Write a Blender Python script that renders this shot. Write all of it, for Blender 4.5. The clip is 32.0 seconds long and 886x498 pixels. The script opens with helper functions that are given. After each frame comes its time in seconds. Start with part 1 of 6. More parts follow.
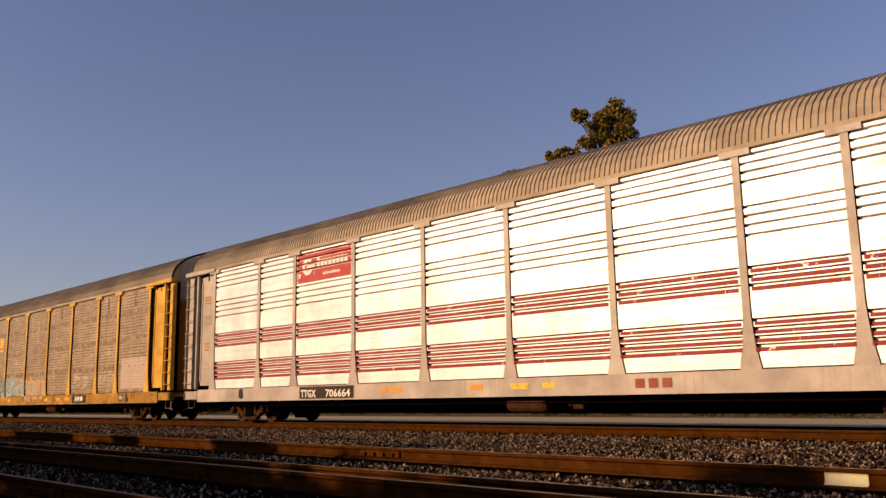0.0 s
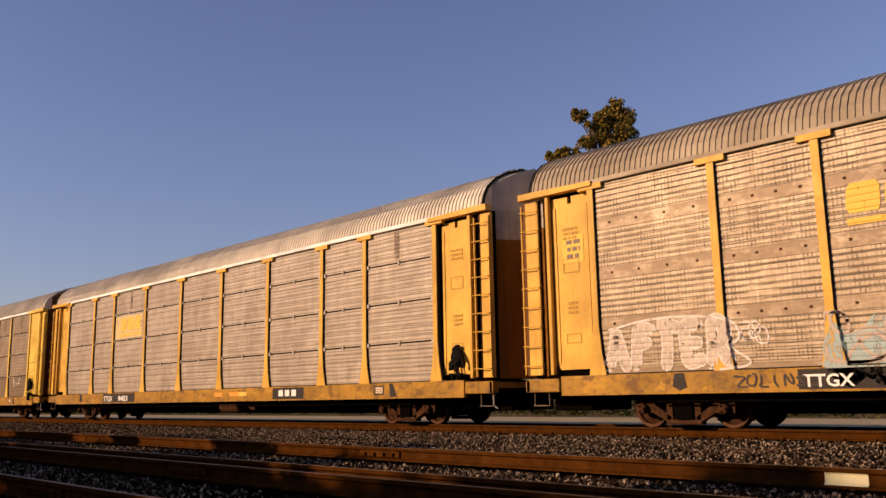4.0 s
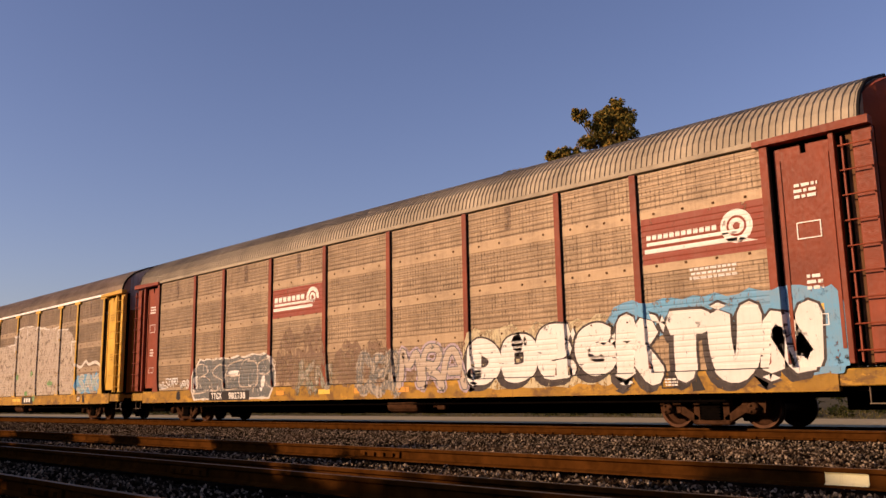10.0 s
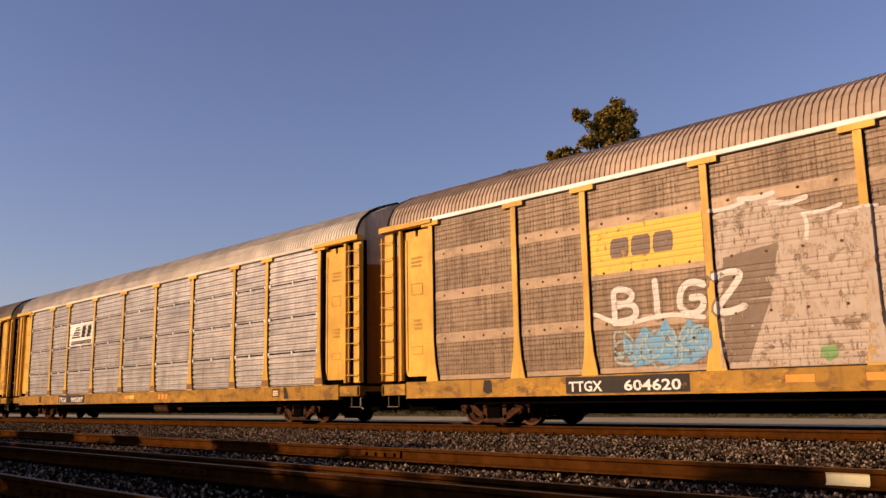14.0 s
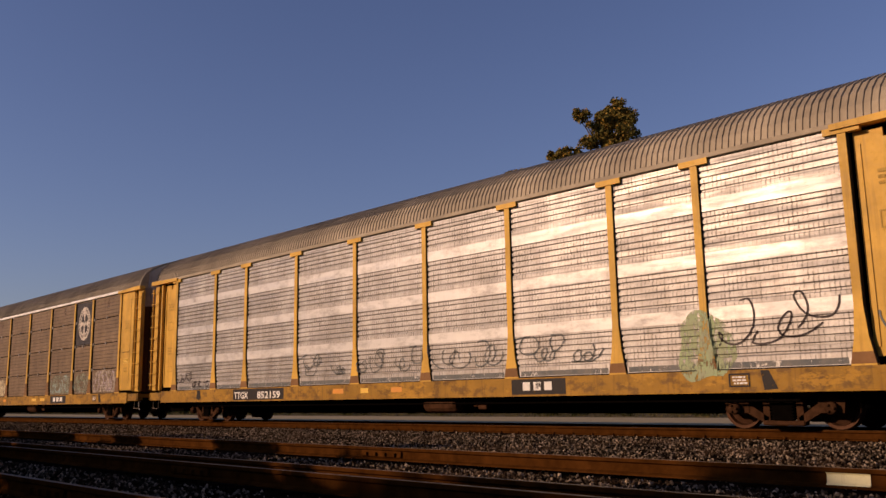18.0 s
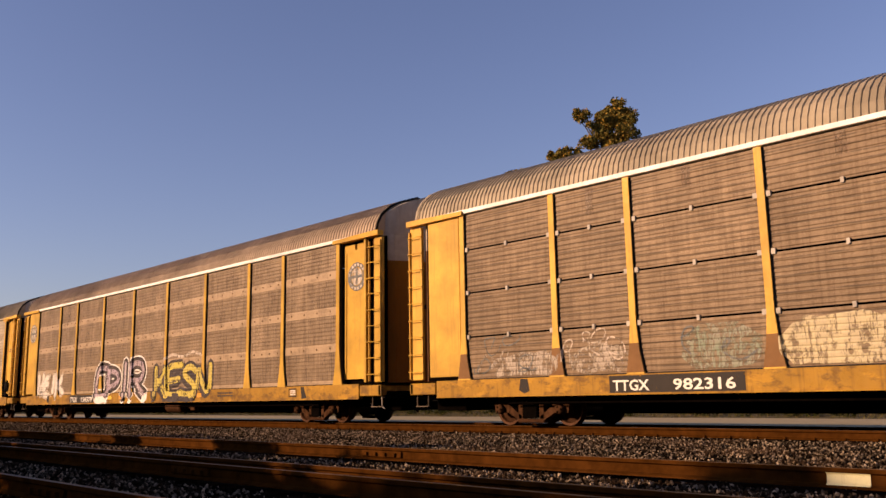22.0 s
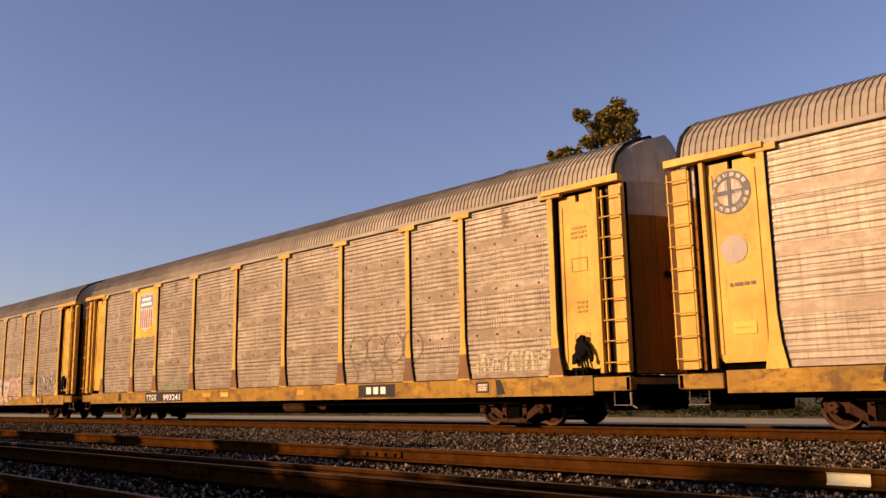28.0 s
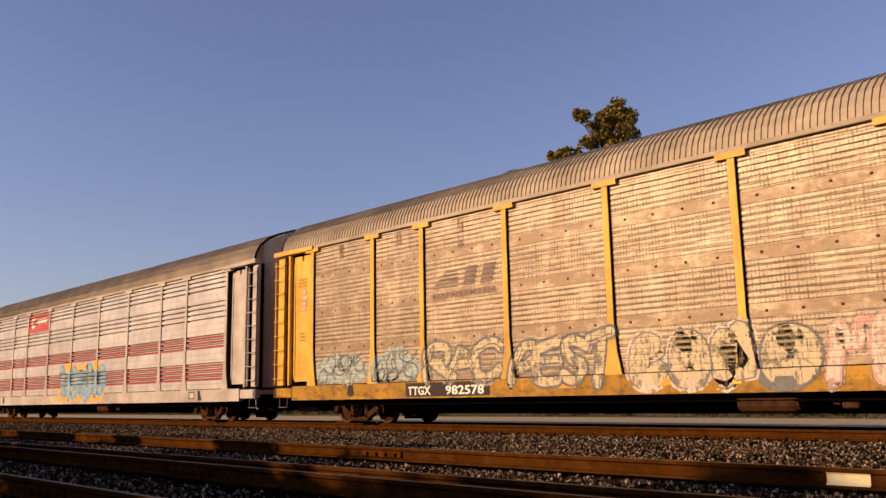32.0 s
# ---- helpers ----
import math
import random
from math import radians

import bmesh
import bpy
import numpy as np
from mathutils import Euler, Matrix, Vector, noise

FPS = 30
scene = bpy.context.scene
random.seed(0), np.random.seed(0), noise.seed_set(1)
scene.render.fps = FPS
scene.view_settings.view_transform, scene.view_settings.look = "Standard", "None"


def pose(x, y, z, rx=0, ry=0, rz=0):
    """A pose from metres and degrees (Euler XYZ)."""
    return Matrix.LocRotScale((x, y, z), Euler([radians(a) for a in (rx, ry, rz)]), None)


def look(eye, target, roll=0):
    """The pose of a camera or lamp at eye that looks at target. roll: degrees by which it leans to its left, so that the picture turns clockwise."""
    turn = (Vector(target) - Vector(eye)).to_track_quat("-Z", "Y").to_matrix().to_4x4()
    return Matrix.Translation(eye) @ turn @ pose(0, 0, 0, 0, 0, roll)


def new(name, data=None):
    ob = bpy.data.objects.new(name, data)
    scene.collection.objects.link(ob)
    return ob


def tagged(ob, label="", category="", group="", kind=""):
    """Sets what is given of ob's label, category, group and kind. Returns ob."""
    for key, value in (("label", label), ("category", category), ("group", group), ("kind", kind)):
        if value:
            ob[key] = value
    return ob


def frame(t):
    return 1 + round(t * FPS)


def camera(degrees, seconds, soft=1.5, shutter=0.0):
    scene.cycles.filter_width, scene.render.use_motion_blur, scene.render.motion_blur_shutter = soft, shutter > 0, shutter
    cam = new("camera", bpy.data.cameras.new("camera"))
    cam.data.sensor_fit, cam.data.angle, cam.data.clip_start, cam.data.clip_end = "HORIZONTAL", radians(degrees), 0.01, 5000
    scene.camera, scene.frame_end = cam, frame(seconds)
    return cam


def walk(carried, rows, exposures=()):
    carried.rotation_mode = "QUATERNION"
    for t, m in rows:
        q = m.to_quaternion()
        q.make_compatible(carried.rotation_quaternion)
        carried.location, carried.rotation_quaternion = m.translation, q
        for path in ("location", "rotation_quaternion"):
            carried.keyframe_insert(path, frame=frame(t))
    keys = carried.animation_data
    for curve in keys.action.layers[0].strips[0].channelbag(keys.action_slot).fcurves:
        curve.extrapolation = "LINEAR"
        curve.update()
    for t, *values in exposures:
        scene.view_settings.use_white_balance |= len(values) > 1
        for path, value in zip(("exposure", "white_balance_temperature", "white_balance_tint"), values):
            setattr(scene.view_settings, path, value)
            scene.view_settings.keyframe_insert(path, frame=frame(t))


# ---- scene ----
# ---- camera -----------------------------------------------------------------
# World: rails run along x, the train rolls towards +x, z = 0 is the rail top.
EYE = (0.0, 0.0, 0.672)
cam = camera(55.2, 32.0, soft=1.5)
walk(cam, [(0.0, pose(*EYE, 99.93, 0.99, 45.70)), (13.0, pose(*EYE, 99.93, 0.99, 45.76)),
           (19.0, pose(*EYE, 99.93, 0.99, 45.82)), (32.0, pose(*EYE, 99.93, 0.99, 45.82))],
     exposures=[(0.0, 0.35, 7450, 42), (1.0, 0.1, 7450, 42), (2.0, 0.0, 7400, 44), (3.0, 0.3, 7000, 42), (4.0, 0.43, 6950, 42), (14.5, 0.48, 7000, 42), (16.5, 0.02, 6500, 42),
                (19.0, -0.12, 6600, 42), (20.7, 0.28, 7050, 42), (22.5, 0.62, 7100, 42), (27.0, 0.62, 7150, 42), (30.0, 0.66, 7250, 42), (32.0, 0.62, 7150, 41)])



# ---- sky and sun ------------------------------------------------------------
SUN_TO = Vector((-0.47, -0.883, 0.0)).normalized()
SUN_EL = radians(19)
world = bpy.data.worlds.new("sky")
scene.world = world
world.use_nodes = True
wn = world.node_tree
wn.nodes.clear()
sky = wn.nodes.new("ShaderNodeTexSky")
sky.sky_type = "NISHITA"
sky.sun_disc = False
sky.sun_elevation = SUN_EL
sky.sun_rotation = math.atan2(SUN_TO.x, SUN_TO.y)
sky.air_density, sky.dust_density, sky.ozone_density = 1.15, 0.8, 4.0
bg = wn.nodes.new("ShaderNodeBackground")
bg.inputs["Strength"].default_value = 0.085
wout = wn.nodes.new("ShaderNodeOutputWorld")
wn.links.new(sky.outputs[0], bg.inputs[0])
wn.links.new(bg.outputs[0], wout.inputs[0])

sun = new("sun", bpy.data.lights.new("sun", "SUN"))
sun.data.energy = 3.9
sun.data.angle = radians(0.53)
sun.data.color = (1.0, 0.80, 0.45)
sun_way = Vector((SUN_TO.x * math.cos(SUN_EL), SUN_TO.y * math.cos(SUN_EL), math.sin(SUN_EL)))
sun.matrix_world = look(sun_way * 60, (0, 0, 0))


# ---- materials --------------------------------------------------------------
def shader(name, gloss=0.22):
    mat = bpy.data.materials.new(name)
    mat.use_nodes = True
    nt = mat.node_tree
    nt.nodes.clear()
    out = nt.nodes.new("ShaderNodeOutputMaterial")
    bsdf = nt.nodes.new("ShaderNodeBsdfPrincipled")
    bsdf.inputs["Specular IOR Level"].default_value = gloss
    nt.links.new(bsdf.outputs[0], out.inputs[0])
    return mat, nt, bsdf


def coords(nt, scale=(1, 1, 1), shift=True):
    """Object coordinates, moved about by a random amount for each object."""
    tc = nt.nodes.new("ShaderNodeTexCoord")
    mp = nt.nodes.new("ShaderNodeMapping")
    mp.inputs["Scale"].default_value = scale
    nt.links.new(tc.outputs["Object"], mp.inputs["Vector"])
    if shift:
        info = nt.nodes.new("ShaderNodeObjectInfo")
        mul = nt.nodes.new("ShaderNodeVectorMath")
        mul.operation = "SCALE"
        mul.inputs[0].default_value = (37.0, 11.0, 23.0)
        nt.links.new(info.outputs["Random"], mul.inputs["Scale"])
        nt.links.new(mul.outputs[0], mp.inputs["Location"])
    return mp.outputs[0]


def ramp(nt, value, lo, hi):
    r = nt.nodes.new("ShaderNodeMapRange")
    r.inputs["From Min"].default_value, r.inputs["From Max"].default_value = lo, hi
    nt.links.new(value, r.inputs["Value"])
    return r.outputs[0]


def mixed(nt, fac, a, b):
    m = nt.nodes.new("ShaderNodeMix")
    m.data_type = "RGBA"
    for k, v in ((0, fac), (6, a), (7, b)):
        if isinstance(v, (tuple, float, int)):
            m.inputs[k].default_value = v if k == 0 else (*v, 1)
        else:
            nt.links.new(v, m.inputs[k])
    return m.outputs[2]


def times(nt, a, b):
    m = nt.nodes.new("ShaderNodeMath")
    m.operation = "MULTIPLY"
    for k, v in ((0, a), (1, b)):
        if isinstance(v, (float, int)):
            m.inputs[k].default_value = v
        else:
            nt.links.new(v, m.inputs[k])
    return m.outputs[0]


def noise_tex(nt, vec, scale, detail=4.0, rough=0.6):
    n = nt.nodes.new("ShaderNodeTexNoise")
    n.inputs["Scale"].default_value, n.inputs["Detail"].default_value, n.inputs["Roughness"].default_value = scale, detail, rough
    nt.links.new(vec, n.inputs["Vector"])
    return n.outputs["Fac"]


def bumped(nt, bsdf, height, strength, distance):
    b = nt.nodes.new("ShaderNodeBump")
    b.inputs["Strength"].default_value, b.inputs["Distance"].default_value = strength, distance
    nt.links.new(height, b.inputs["Height"])
    nt.links.new(b.outputs[0], bsdf.inputs["Normal"])


def paint(name, col, rough=0.5, metal=0.0, dirt=(0.16, 0.09, 0.05), grime=0.55, streak=0.5, rust=0.25, grain=14.0, blot=0.0):
    """Weathered paint: broad fading, vertical run-down streaks, rust freckles and fine relief."""
    mat, nt, b = shader(name)
    vec = coords(nt)
    broad = noise_tex(nt, vec, 0.9, 5)
    fine = noise_tex(nt, vec, grain, 6, 0.7)
    runs = noise_tex(nt, coords(nt, (7.0, 7.0, 0.35)), 1.6, 4)
    light = tuple(min(1.0, c * 1.2) for c in col)
    dark = tuple(c * 0.74 for c in col)
    c1 = mixed(nt, ramp(nt, broad, 0.35, 0.68), dark, light)
    c2 = mixed(nt, times(nt, ramp(nt, runs, 0.55, 0.80), streak), c1, dirt)
    c3 = mixed(nt, times(nt, ramp(nt, fine, 0.56, 0.76), grime), c2, tuple(0.5 * (a + d) for a, d in zip(col, dirt)))
    c4 = mixed(nt, times(nt, ramp(nt, noise_tex(nt, vec, 5.5, 8, 0.75), 0.66, 0.72), rust), c3, (0.15, 0.055, 0.02))
    if blot:
        soot = noise_tex(nt, coords(nt, (1.3, 1.3, 2.2)), 1.7, 6, 0.7)
        c4 = mixed(nt, times(nt, ramp(nt, soot, 0.50, 0.60), blot), c4, dirt)
        bare = noise_tex(nt, coords(nt, (0.9, 0.9, 2.0)), 1.1, 6, 0.75)
        c4 = mixed(nt, times(nt, ramp(nt, bare, 0.56, 0.60), blot), c4, tuple(min(1.0, k * 1.5) for k in col))
    nt.links.new(c4, b.inputs["Base Color"])
    nt.links.new(ramp_to(nt, fine, rough - 0.1, rough + 0.18), b.inputs["Roughness"])
    b.inputs["Metallic"].default_value = metal
    bumped(nt, b, fine, 0.25, 0.004)
    return mat


def ramp_to(nt, value, lo, hi):
    r = nt.nodes.new("ShaderNodeMapRange")
    r.inputs["From Min"].default_value, r.inputs["From Max"].default_value = 0.3, 0.7
    r.inputs["To Min"].default_value, r.inputs["To Max"].default_value = lo, hi
    nt.links.new(value, r.inputs["Value"])
    return r.outputs[0]


def wires(nt, value, pitch, width):
    """1 on thin lines that come every pitch metres along value, 0 between."""
    f = nt.nodes.new("ShaderNodeMath")
    f.operation = "PINGPONG"
    f.inputs[1].default_value = pitch / 2
    nt.links.new(value, f.inputs[0])
    return ramp(nt, f.outputs[0], width, width * 0.25)


def screen_metal(name, col, dirt, rough, metal, grid=0.5, cell=(0.135, 0.115), streak=0.5, low_dirt=0.4, bands=False, upright=0.6, band=0.42, band_col=None, course=1.0, odd=0.34):
    """Perforated steel screen: broken lines of holes, road film, run-down streaks and splice bands, each panel a little different."""
    mat, nt, b = shader(name)
    vec = coords(nt)
    tc = nt.nodes.new("ShaderNodeTexCoord")
    sep = nt.nodes.new("ShaderNodeSeparateXYZ")
    nt.links.new(tc.outputs["Object"], sep.inputs[0])
    broad = noise_tex(nt, vec, 0.8, 5)
    patch = noise_tex(nt, coords(nt, (1.0, 1.0, 2.2)), 2.2, 5, 0.65)
    runs = noise_tex(nt, coords(nt, (9.0, 9.0, 0.5)), 1.5, 5, 0.65)
    fine = noise_tex(nt, vec, 26.0, 5, 0.7)
    c = mixed(nt, ramp(nt, broad, 0.33, 0.68), tuple(k * 0.74 for k in col), tuple(min(1, k * 1.2) for k in col))
    info = nt.nodes.new("ShaderNodeObjectInfo")
    c = mixed(nt, times(nt, info.outputs["Random"], odd), c, tuple(0.55 * p + 0.45 * q for p, q in zip(col, dirt)))
    c = mixed(nt, times(nt, ramp(nt, runs, 0.44, 0.76), streak), c, dirt)
    c = mixed(nt, times(nt, ramp(nt, patch, 0.52, 0.75), 0.45), c, dirt)
    c = mixed(nt, times(nt, ramp(nt, fine, 0.50, 0.72), 0.4), c, tuple(0.5 * (p + q) for p, q in zip(col, dirt)))
    film = noise_tex(nt, coords(nt, (2.0, 2.0, 0.8)), 1.3, 4)
    c = mixed(nt, times(nt, ramp(nt, film, 0.40, 0.75), low_dirt), c, dirt)
    # courses of holes bow a little; the uprights between them are short dashes, clogged in stretches
    bow = nt.nodes.new("ShaderNodeMath")
    bow.operation = "MULTIPLY_ADD"
    bow.inputs[1].default_value = 0.05
    nt.links.new(noise_tex(nt, coords(nt, (0.8, 1.0, 1.2)), 1.1, 2), bow.inputs[0])
    nt.links.new(sep.outputs[2], bow.inputs[2])
    dash = ramp(nt, noise_tex(nt, coords(nt, (7.0, 1.0, 5.0)), 1.7, 3, 0.6), 0.42, 0.56)
    stretch = ramp(nt, noise_tex(nt, coords(nt, (2.0, 1.0, 1.0)), 1.2, 4, 0.65), 0.34, 0.58)
    up = times(nt, times(nt, wires(nt, sep.outputs[0], cell[0], 0.022), times(nt, dash, stretch)), upright)
    across = times(nt, wires(nt, bow.outputs[0], cell[1], 0.024), ramp(nt, noise_tex(nt, coords(nt, (1.0, 1.0, 4.0)), 1.5, 5, 0.7), 0.34, 0.52))
    both = nt.nodes.new("ShaderNodeMath")
    both.operation = "MAXIMUM"
    nt.links.new(up, both.inputs[0])
    nt.links.new(times(nt, across, course), both.inputs[1])
    holes = times(nt, both.outputs[0], grid)
    if bands:
        off = nt.nodes.new("ShaderNodeMath")
        off.operation = "PINGPONG"
        off.inputs[1].default_value = 0.5115
        nt.links.new(sep.outputs[2], off.inputs[0])
        near = ramp(nt, off.outputs[0], 0.130, 0.112)
        holes = times(nt, holes, ramp(nt, off.outputs[0], 0.112, 0.130))
        worn = ramp(nt, noise_tex(nt, coords(nt, (1.4, 1.0, 3.0)), 1.3, 5, 0.7), 0.34, 0.54)
        c = mixed(nt, times(nt, times(nt, near, band), worn), c, band_col or tuple(min(1, k * (1.0 + 0.85 * band)) for k in col))
    c = mixed(nt, holes, c, tuple(d * 0.30 for d in dirt))
    nt.links.new(c, b.inputs["Base Color"])
    b.inputs["Metallic"].default_value = metal
    wear = noise_tex(nt, coords(nt, (0.5, 1.0, 4.0)), 1.6, 4, 0.6)
    nt.links.new(ramp_to(nt, wear if metal > 0.4 else fine, rough - 0.10, rough + 0.18), b.inputs["Roughness"])
    bumped(nt, b, fine, 0.2, 0.004)
    return mat


def plain(name, col, rough=0.6, metal=0.0, vary=0.25, scale=8.0, bump=0.3, dist=0.005, detail=6.0, gloss=0.06):
    mat, nt, b = shader(name, gloss)
    vec = coords(nt)
    n1, n2 = noise_tex(nt, vec, scale, detail, 0.65), noise_tex(nt, vec, scale * 0.13, 4)
    c = mixed(nt, ramp(nt, n1, 0.3, 0.7), tuple(k * (1 - vary) for k in col), tuple(min(1, k * (1 + vary)) for k in col))
    c = mixed(nt, times(nt, ramp(nt, n2, 0.4, 0.7), vary), c, tuple(k * 0.5 for k in col))
    nt.links.new(c, b.inputs["Base Color"])
    b.inputs["Roughness"].default_value, b.inputs["Metallic"].default_value = rough, metal
    bumped(nt, b, n1, bump, dist)
    return mat


def spray(name, col, worn=0.35, under=(0.30, 0.24, 0.18), rough=0.6):
    """Sprayed paint on steel: dusty, run down, and worn through in flecks and upright scratches."""
    mat, nt, b = shader(name)
    vec = coords(nt)
    n1, n2 = noise_tex(nt, vec, 3.0, 6, 0.7), noise_tex(nt, coords(nt, (12.0, 12.0, 0.8)), 2.0, 4)
    c = mixed(nt, times(nt, ramp(nt, n1, 0.40, 0.65), worn * 0.7), col, under)
    c = mixed(nt, times(nt, ramp(nt, n2, 0.5, 0.8), worn * 0.6), c, under)
    nt.links.new(c, b.inputs["Base Color"])
    b.inputs["Roughness"].default_value = rough
    holes = nt.nodes.new("ShaderNodeMath")
    holes.operation = "MAXIMUM"
    edge = 0.66 - 0.20 * worn
    nt.links.new(ramp(nt, noise_tex(nt, coords(nt, (7.0, 7.0, 1.5)), 2.2, 6, 0.75), edge, edge + 0.06), holes.inputs[0])
    nt.links.new(ramp(nt, noise_tex(nt, vec, 3.5, 6, 0.7), edge, edge + 0.08), holes.inputs[1])
    left = nt.nodes.new("ShaderNodeMath")
    left.operation = "SUBTRACT"
    left.inputs[0].default_value = 1.0
    nt.links.new(times(nt, holes.outputs[0], 0.9), left.inputs[1])
    nt.links.new(left.outputs[0], b.inputs["Alpha"])
    return mat


def stone_mat(name, lo, hi):
    """Loose crushed stone, each piece with its own shade."""
    mat, nt, b = shader(name, 0.0)
    geo = nt.nodes.new("ShaderNodeNewGeometry")
    vec = coords(nt, shift=False)
    own = geo.outputs["Random Per Island"]
    # high power leaves most pieces near black, standing in for shadowed gaps
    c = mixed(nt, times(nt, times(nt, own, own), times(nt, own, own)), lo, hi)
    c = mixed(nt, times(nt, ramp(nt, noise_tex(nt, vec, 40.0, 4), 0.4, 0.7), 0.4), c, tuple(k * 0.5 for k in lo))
    c = mixed(nt, times(nt, ramp(nt, noise_tex(nt, vec, 0.7, 4), 0.45, 0.7), 0.5), c, (0.10, 0.055, 0.03))
    nt.links.new(c, b.inputs["Base Color"])
    b.inputs["Roughness"].default_value = 0.9
    return mat


def bed_mat(name, lo, hi, cell=26.0):
    """Ground of packed stone: cells of different tone, with the gaps' shadow painted dark."""
    mat, nt, b = shader(name, 0.0)
    vec = coords(nt, shift=False)
    v = nt.nodes.new("ShaderNodeTexVoronoi")
    v.inputs["Scale"].default_value = cell
    nt.links.new(vec, v.inputs["Vector"])
    grey = nt.nodes.new("ShaderNodeRGBToBW")
    nt.links.new(v.outputs["Color"], grey.inputs[0])
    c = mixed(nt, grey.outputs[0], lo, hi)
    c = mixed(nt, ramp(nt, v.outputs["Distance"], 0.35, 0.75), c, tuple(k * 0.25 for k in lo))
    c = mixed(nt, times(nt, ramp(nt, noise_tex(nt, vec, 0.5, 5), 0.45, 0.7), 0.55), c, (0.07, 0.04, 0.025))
    nt.links.new(c, b.inputs["Base Color"])
    b.inputs["Roughness"].default_value = 0.95
    bumped(nt, b, v.outputs["Distance"], 0.9, -0.03)
    return mat


def leaf_mat(name, a, b_col, c_col):
    mat, nt, b = shader(name, 0.03)
    geo = nt.nodes.new("ShaderNodeNewGeometry")
    r = nt.nodes.new("ShaderNodeValToRGB")
    r.color_ramp.elements[0].color = (*a, 1)
    r.color_ramp.elements[1].color = (*c_col, 1)
    mid = r.color_ramp.elements.new(0.6)
    mid.color = (*b_col, 1)
    nt.links.new(geo.outputs["Random Per Island"], r.inputs[0])
    nt.links.new(r.outputs[0], b.inputs["Base Color"])
    b.inputs["Roughness"].default_value = 0.55
    b.inputs["Transmission Weight"].default_value = 0.0
    return mat


YELLOW = paint("yellow_paint", (0.63, 0.350, 0.045), 0.5, dirt=(0.19, 0.10, 0.025), grime=0.5, streak=0.5, rust=0.45)
SILL_YELLOW = paint("sooty_yellow_paint", (0.33, 0.165, 0.011), 0.55, dirt=(0.075, 0.034, 0.011), grime=0.7, streak=0.7, rust=0.85, blot=0.6)
YELLOW_B = paint("clean_yellow_paint", (0.72, 0.465, 0.06), 0.45, dirt=(0.2, 0.1, 0.03), grime=0.25, streak=0.25, rust=0.15)
BOLT = plain("rusty_bolt", (0.09, 0.042, 0.018), 0.8, 0.0, 0.4, gloss=0.02)
FOOT_RUST = paint("rust_stained_foot", (0.22, 0.105, 0.035), 0.65, dirt=(0.10, 0.05, 0.02), grime=0.7, streak=0.4, rust=0.6)
YELLOW_C = paint("rusty_yellow_paint", (0.35, 0.178, 0.016), 0.55, dirt=(0.10, 0.045, 0.017), grime=0.7, streak=0.7, rust=0.9, blot=0.7)
YELLOW_D = paint("dull_yellow_paint", (0.52, 0.29, 0.032), 0.55, dirt=(0.15, 0.075, 0.025), grime=0.55, streak=0.6, rust=0.7)
BROWN_RED = paint("oxide_red_paint", (0.23, 0.045, 0.016), 0.55, dirt=(0.10, 0.035, 0.015), grime=0.4, streak=0.4)
PALE_GREY = paint("pale_grey_paint", (0.39, 0.345, 0.29), 0.55, metal=0.1, grime=0.3, streak=0.35, rust=0.2)
# the side yellow with the shade on the car ends mixed into its colour
END_SHADED_YELLOW = paint("shaded_end_yellow_paint", (0.27, 0.105, 0.008), 0.8, dirt=(0.028, 0.013, 0.006), grime=0.6)
# oxide brown, darkened further for the shade on the end doors
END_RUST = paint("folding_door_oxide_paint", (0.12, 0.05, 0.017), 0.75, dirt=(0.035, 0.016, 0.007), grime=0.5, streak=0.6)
END_WHITE = paint("end_white_paint", (0.42, 0.36, 0.29), 0.7, dirt=(0.13, 0.075, 0.045), grime=0.5)
SCREEN_TAN = screen_metal("tan_screen", (0.47, 0.375, 0.255), (0.18, 0.118, 0.062), 0.48, 0.20, 0.92, (0.075, 0.115), 0.5, 0.4, True, 0.8, 1.0, (0.215, 0.152, 0.092))
SCREEN_BROWN = screen_metal("brown_screen", (0.30, 0.212, 0.132), (0.095, 0.057, 0.03), 0.52, 0.14, 0.75, (0.085, 0.115), 0.85, 0.45, True, 1.0, 0.65, (0.42, 0.30, 0.185), 0.4)
SCREEN_RUST = screen_metal("rosy_screen", (0.365, 0.257, 0.156), (0.14, 0.082, 0.043), 0.52, 0.15, 0.8, (0.10, 0.13), 0.5, 0.4, True, 1.0, 0.5, (0.44, 0.31, 0.18), 0.65)
SCREEN_PALE = screen_metal("pale_screen", (0.47, 0.38, 0.27), (0.19, 0.13, 0.075), 0.48, 0.2, 0.7, (0.17, 0.155), 0.5, 0.35, True, 0.6, 0.85, (0.26, 0.19, 0.12), 0.8)
SCREEN_GREY = screen_metal("grey_screen", (0.43, 0.365, 0.285), (0.20, 0.15, 0.10), 0.5, 0.25, 0.6, (0.135, 0.21), 0.45, 0.4, False, 0.0)
SCREEN_DUN = screen_metal("dun_screen", (0.34, 0.262, 0.175), (0.12, 0.075, 0.04), 0.55, 0.15, 0.45, (0.135, 0.15), 0.5, 0.4, False, 0.0)
SCREEN_UMBER = screen_metal("umber_screen", (0.25, 0.172, 0.105), (0.085, 0.05, 0.026), 0.55, 0.12, 0.65, (0.135, 0.15), 0.6, 0.4, False, 0.0)
SCREEN_SILVER = screen_metal("silver_screen", (0.54, 0.51, 0.47), (0.17, 0.145, 0.12), 0.42, 0.55, 0.5, (0.14, 0.165), 0.6, 0.5, odd=0.8)
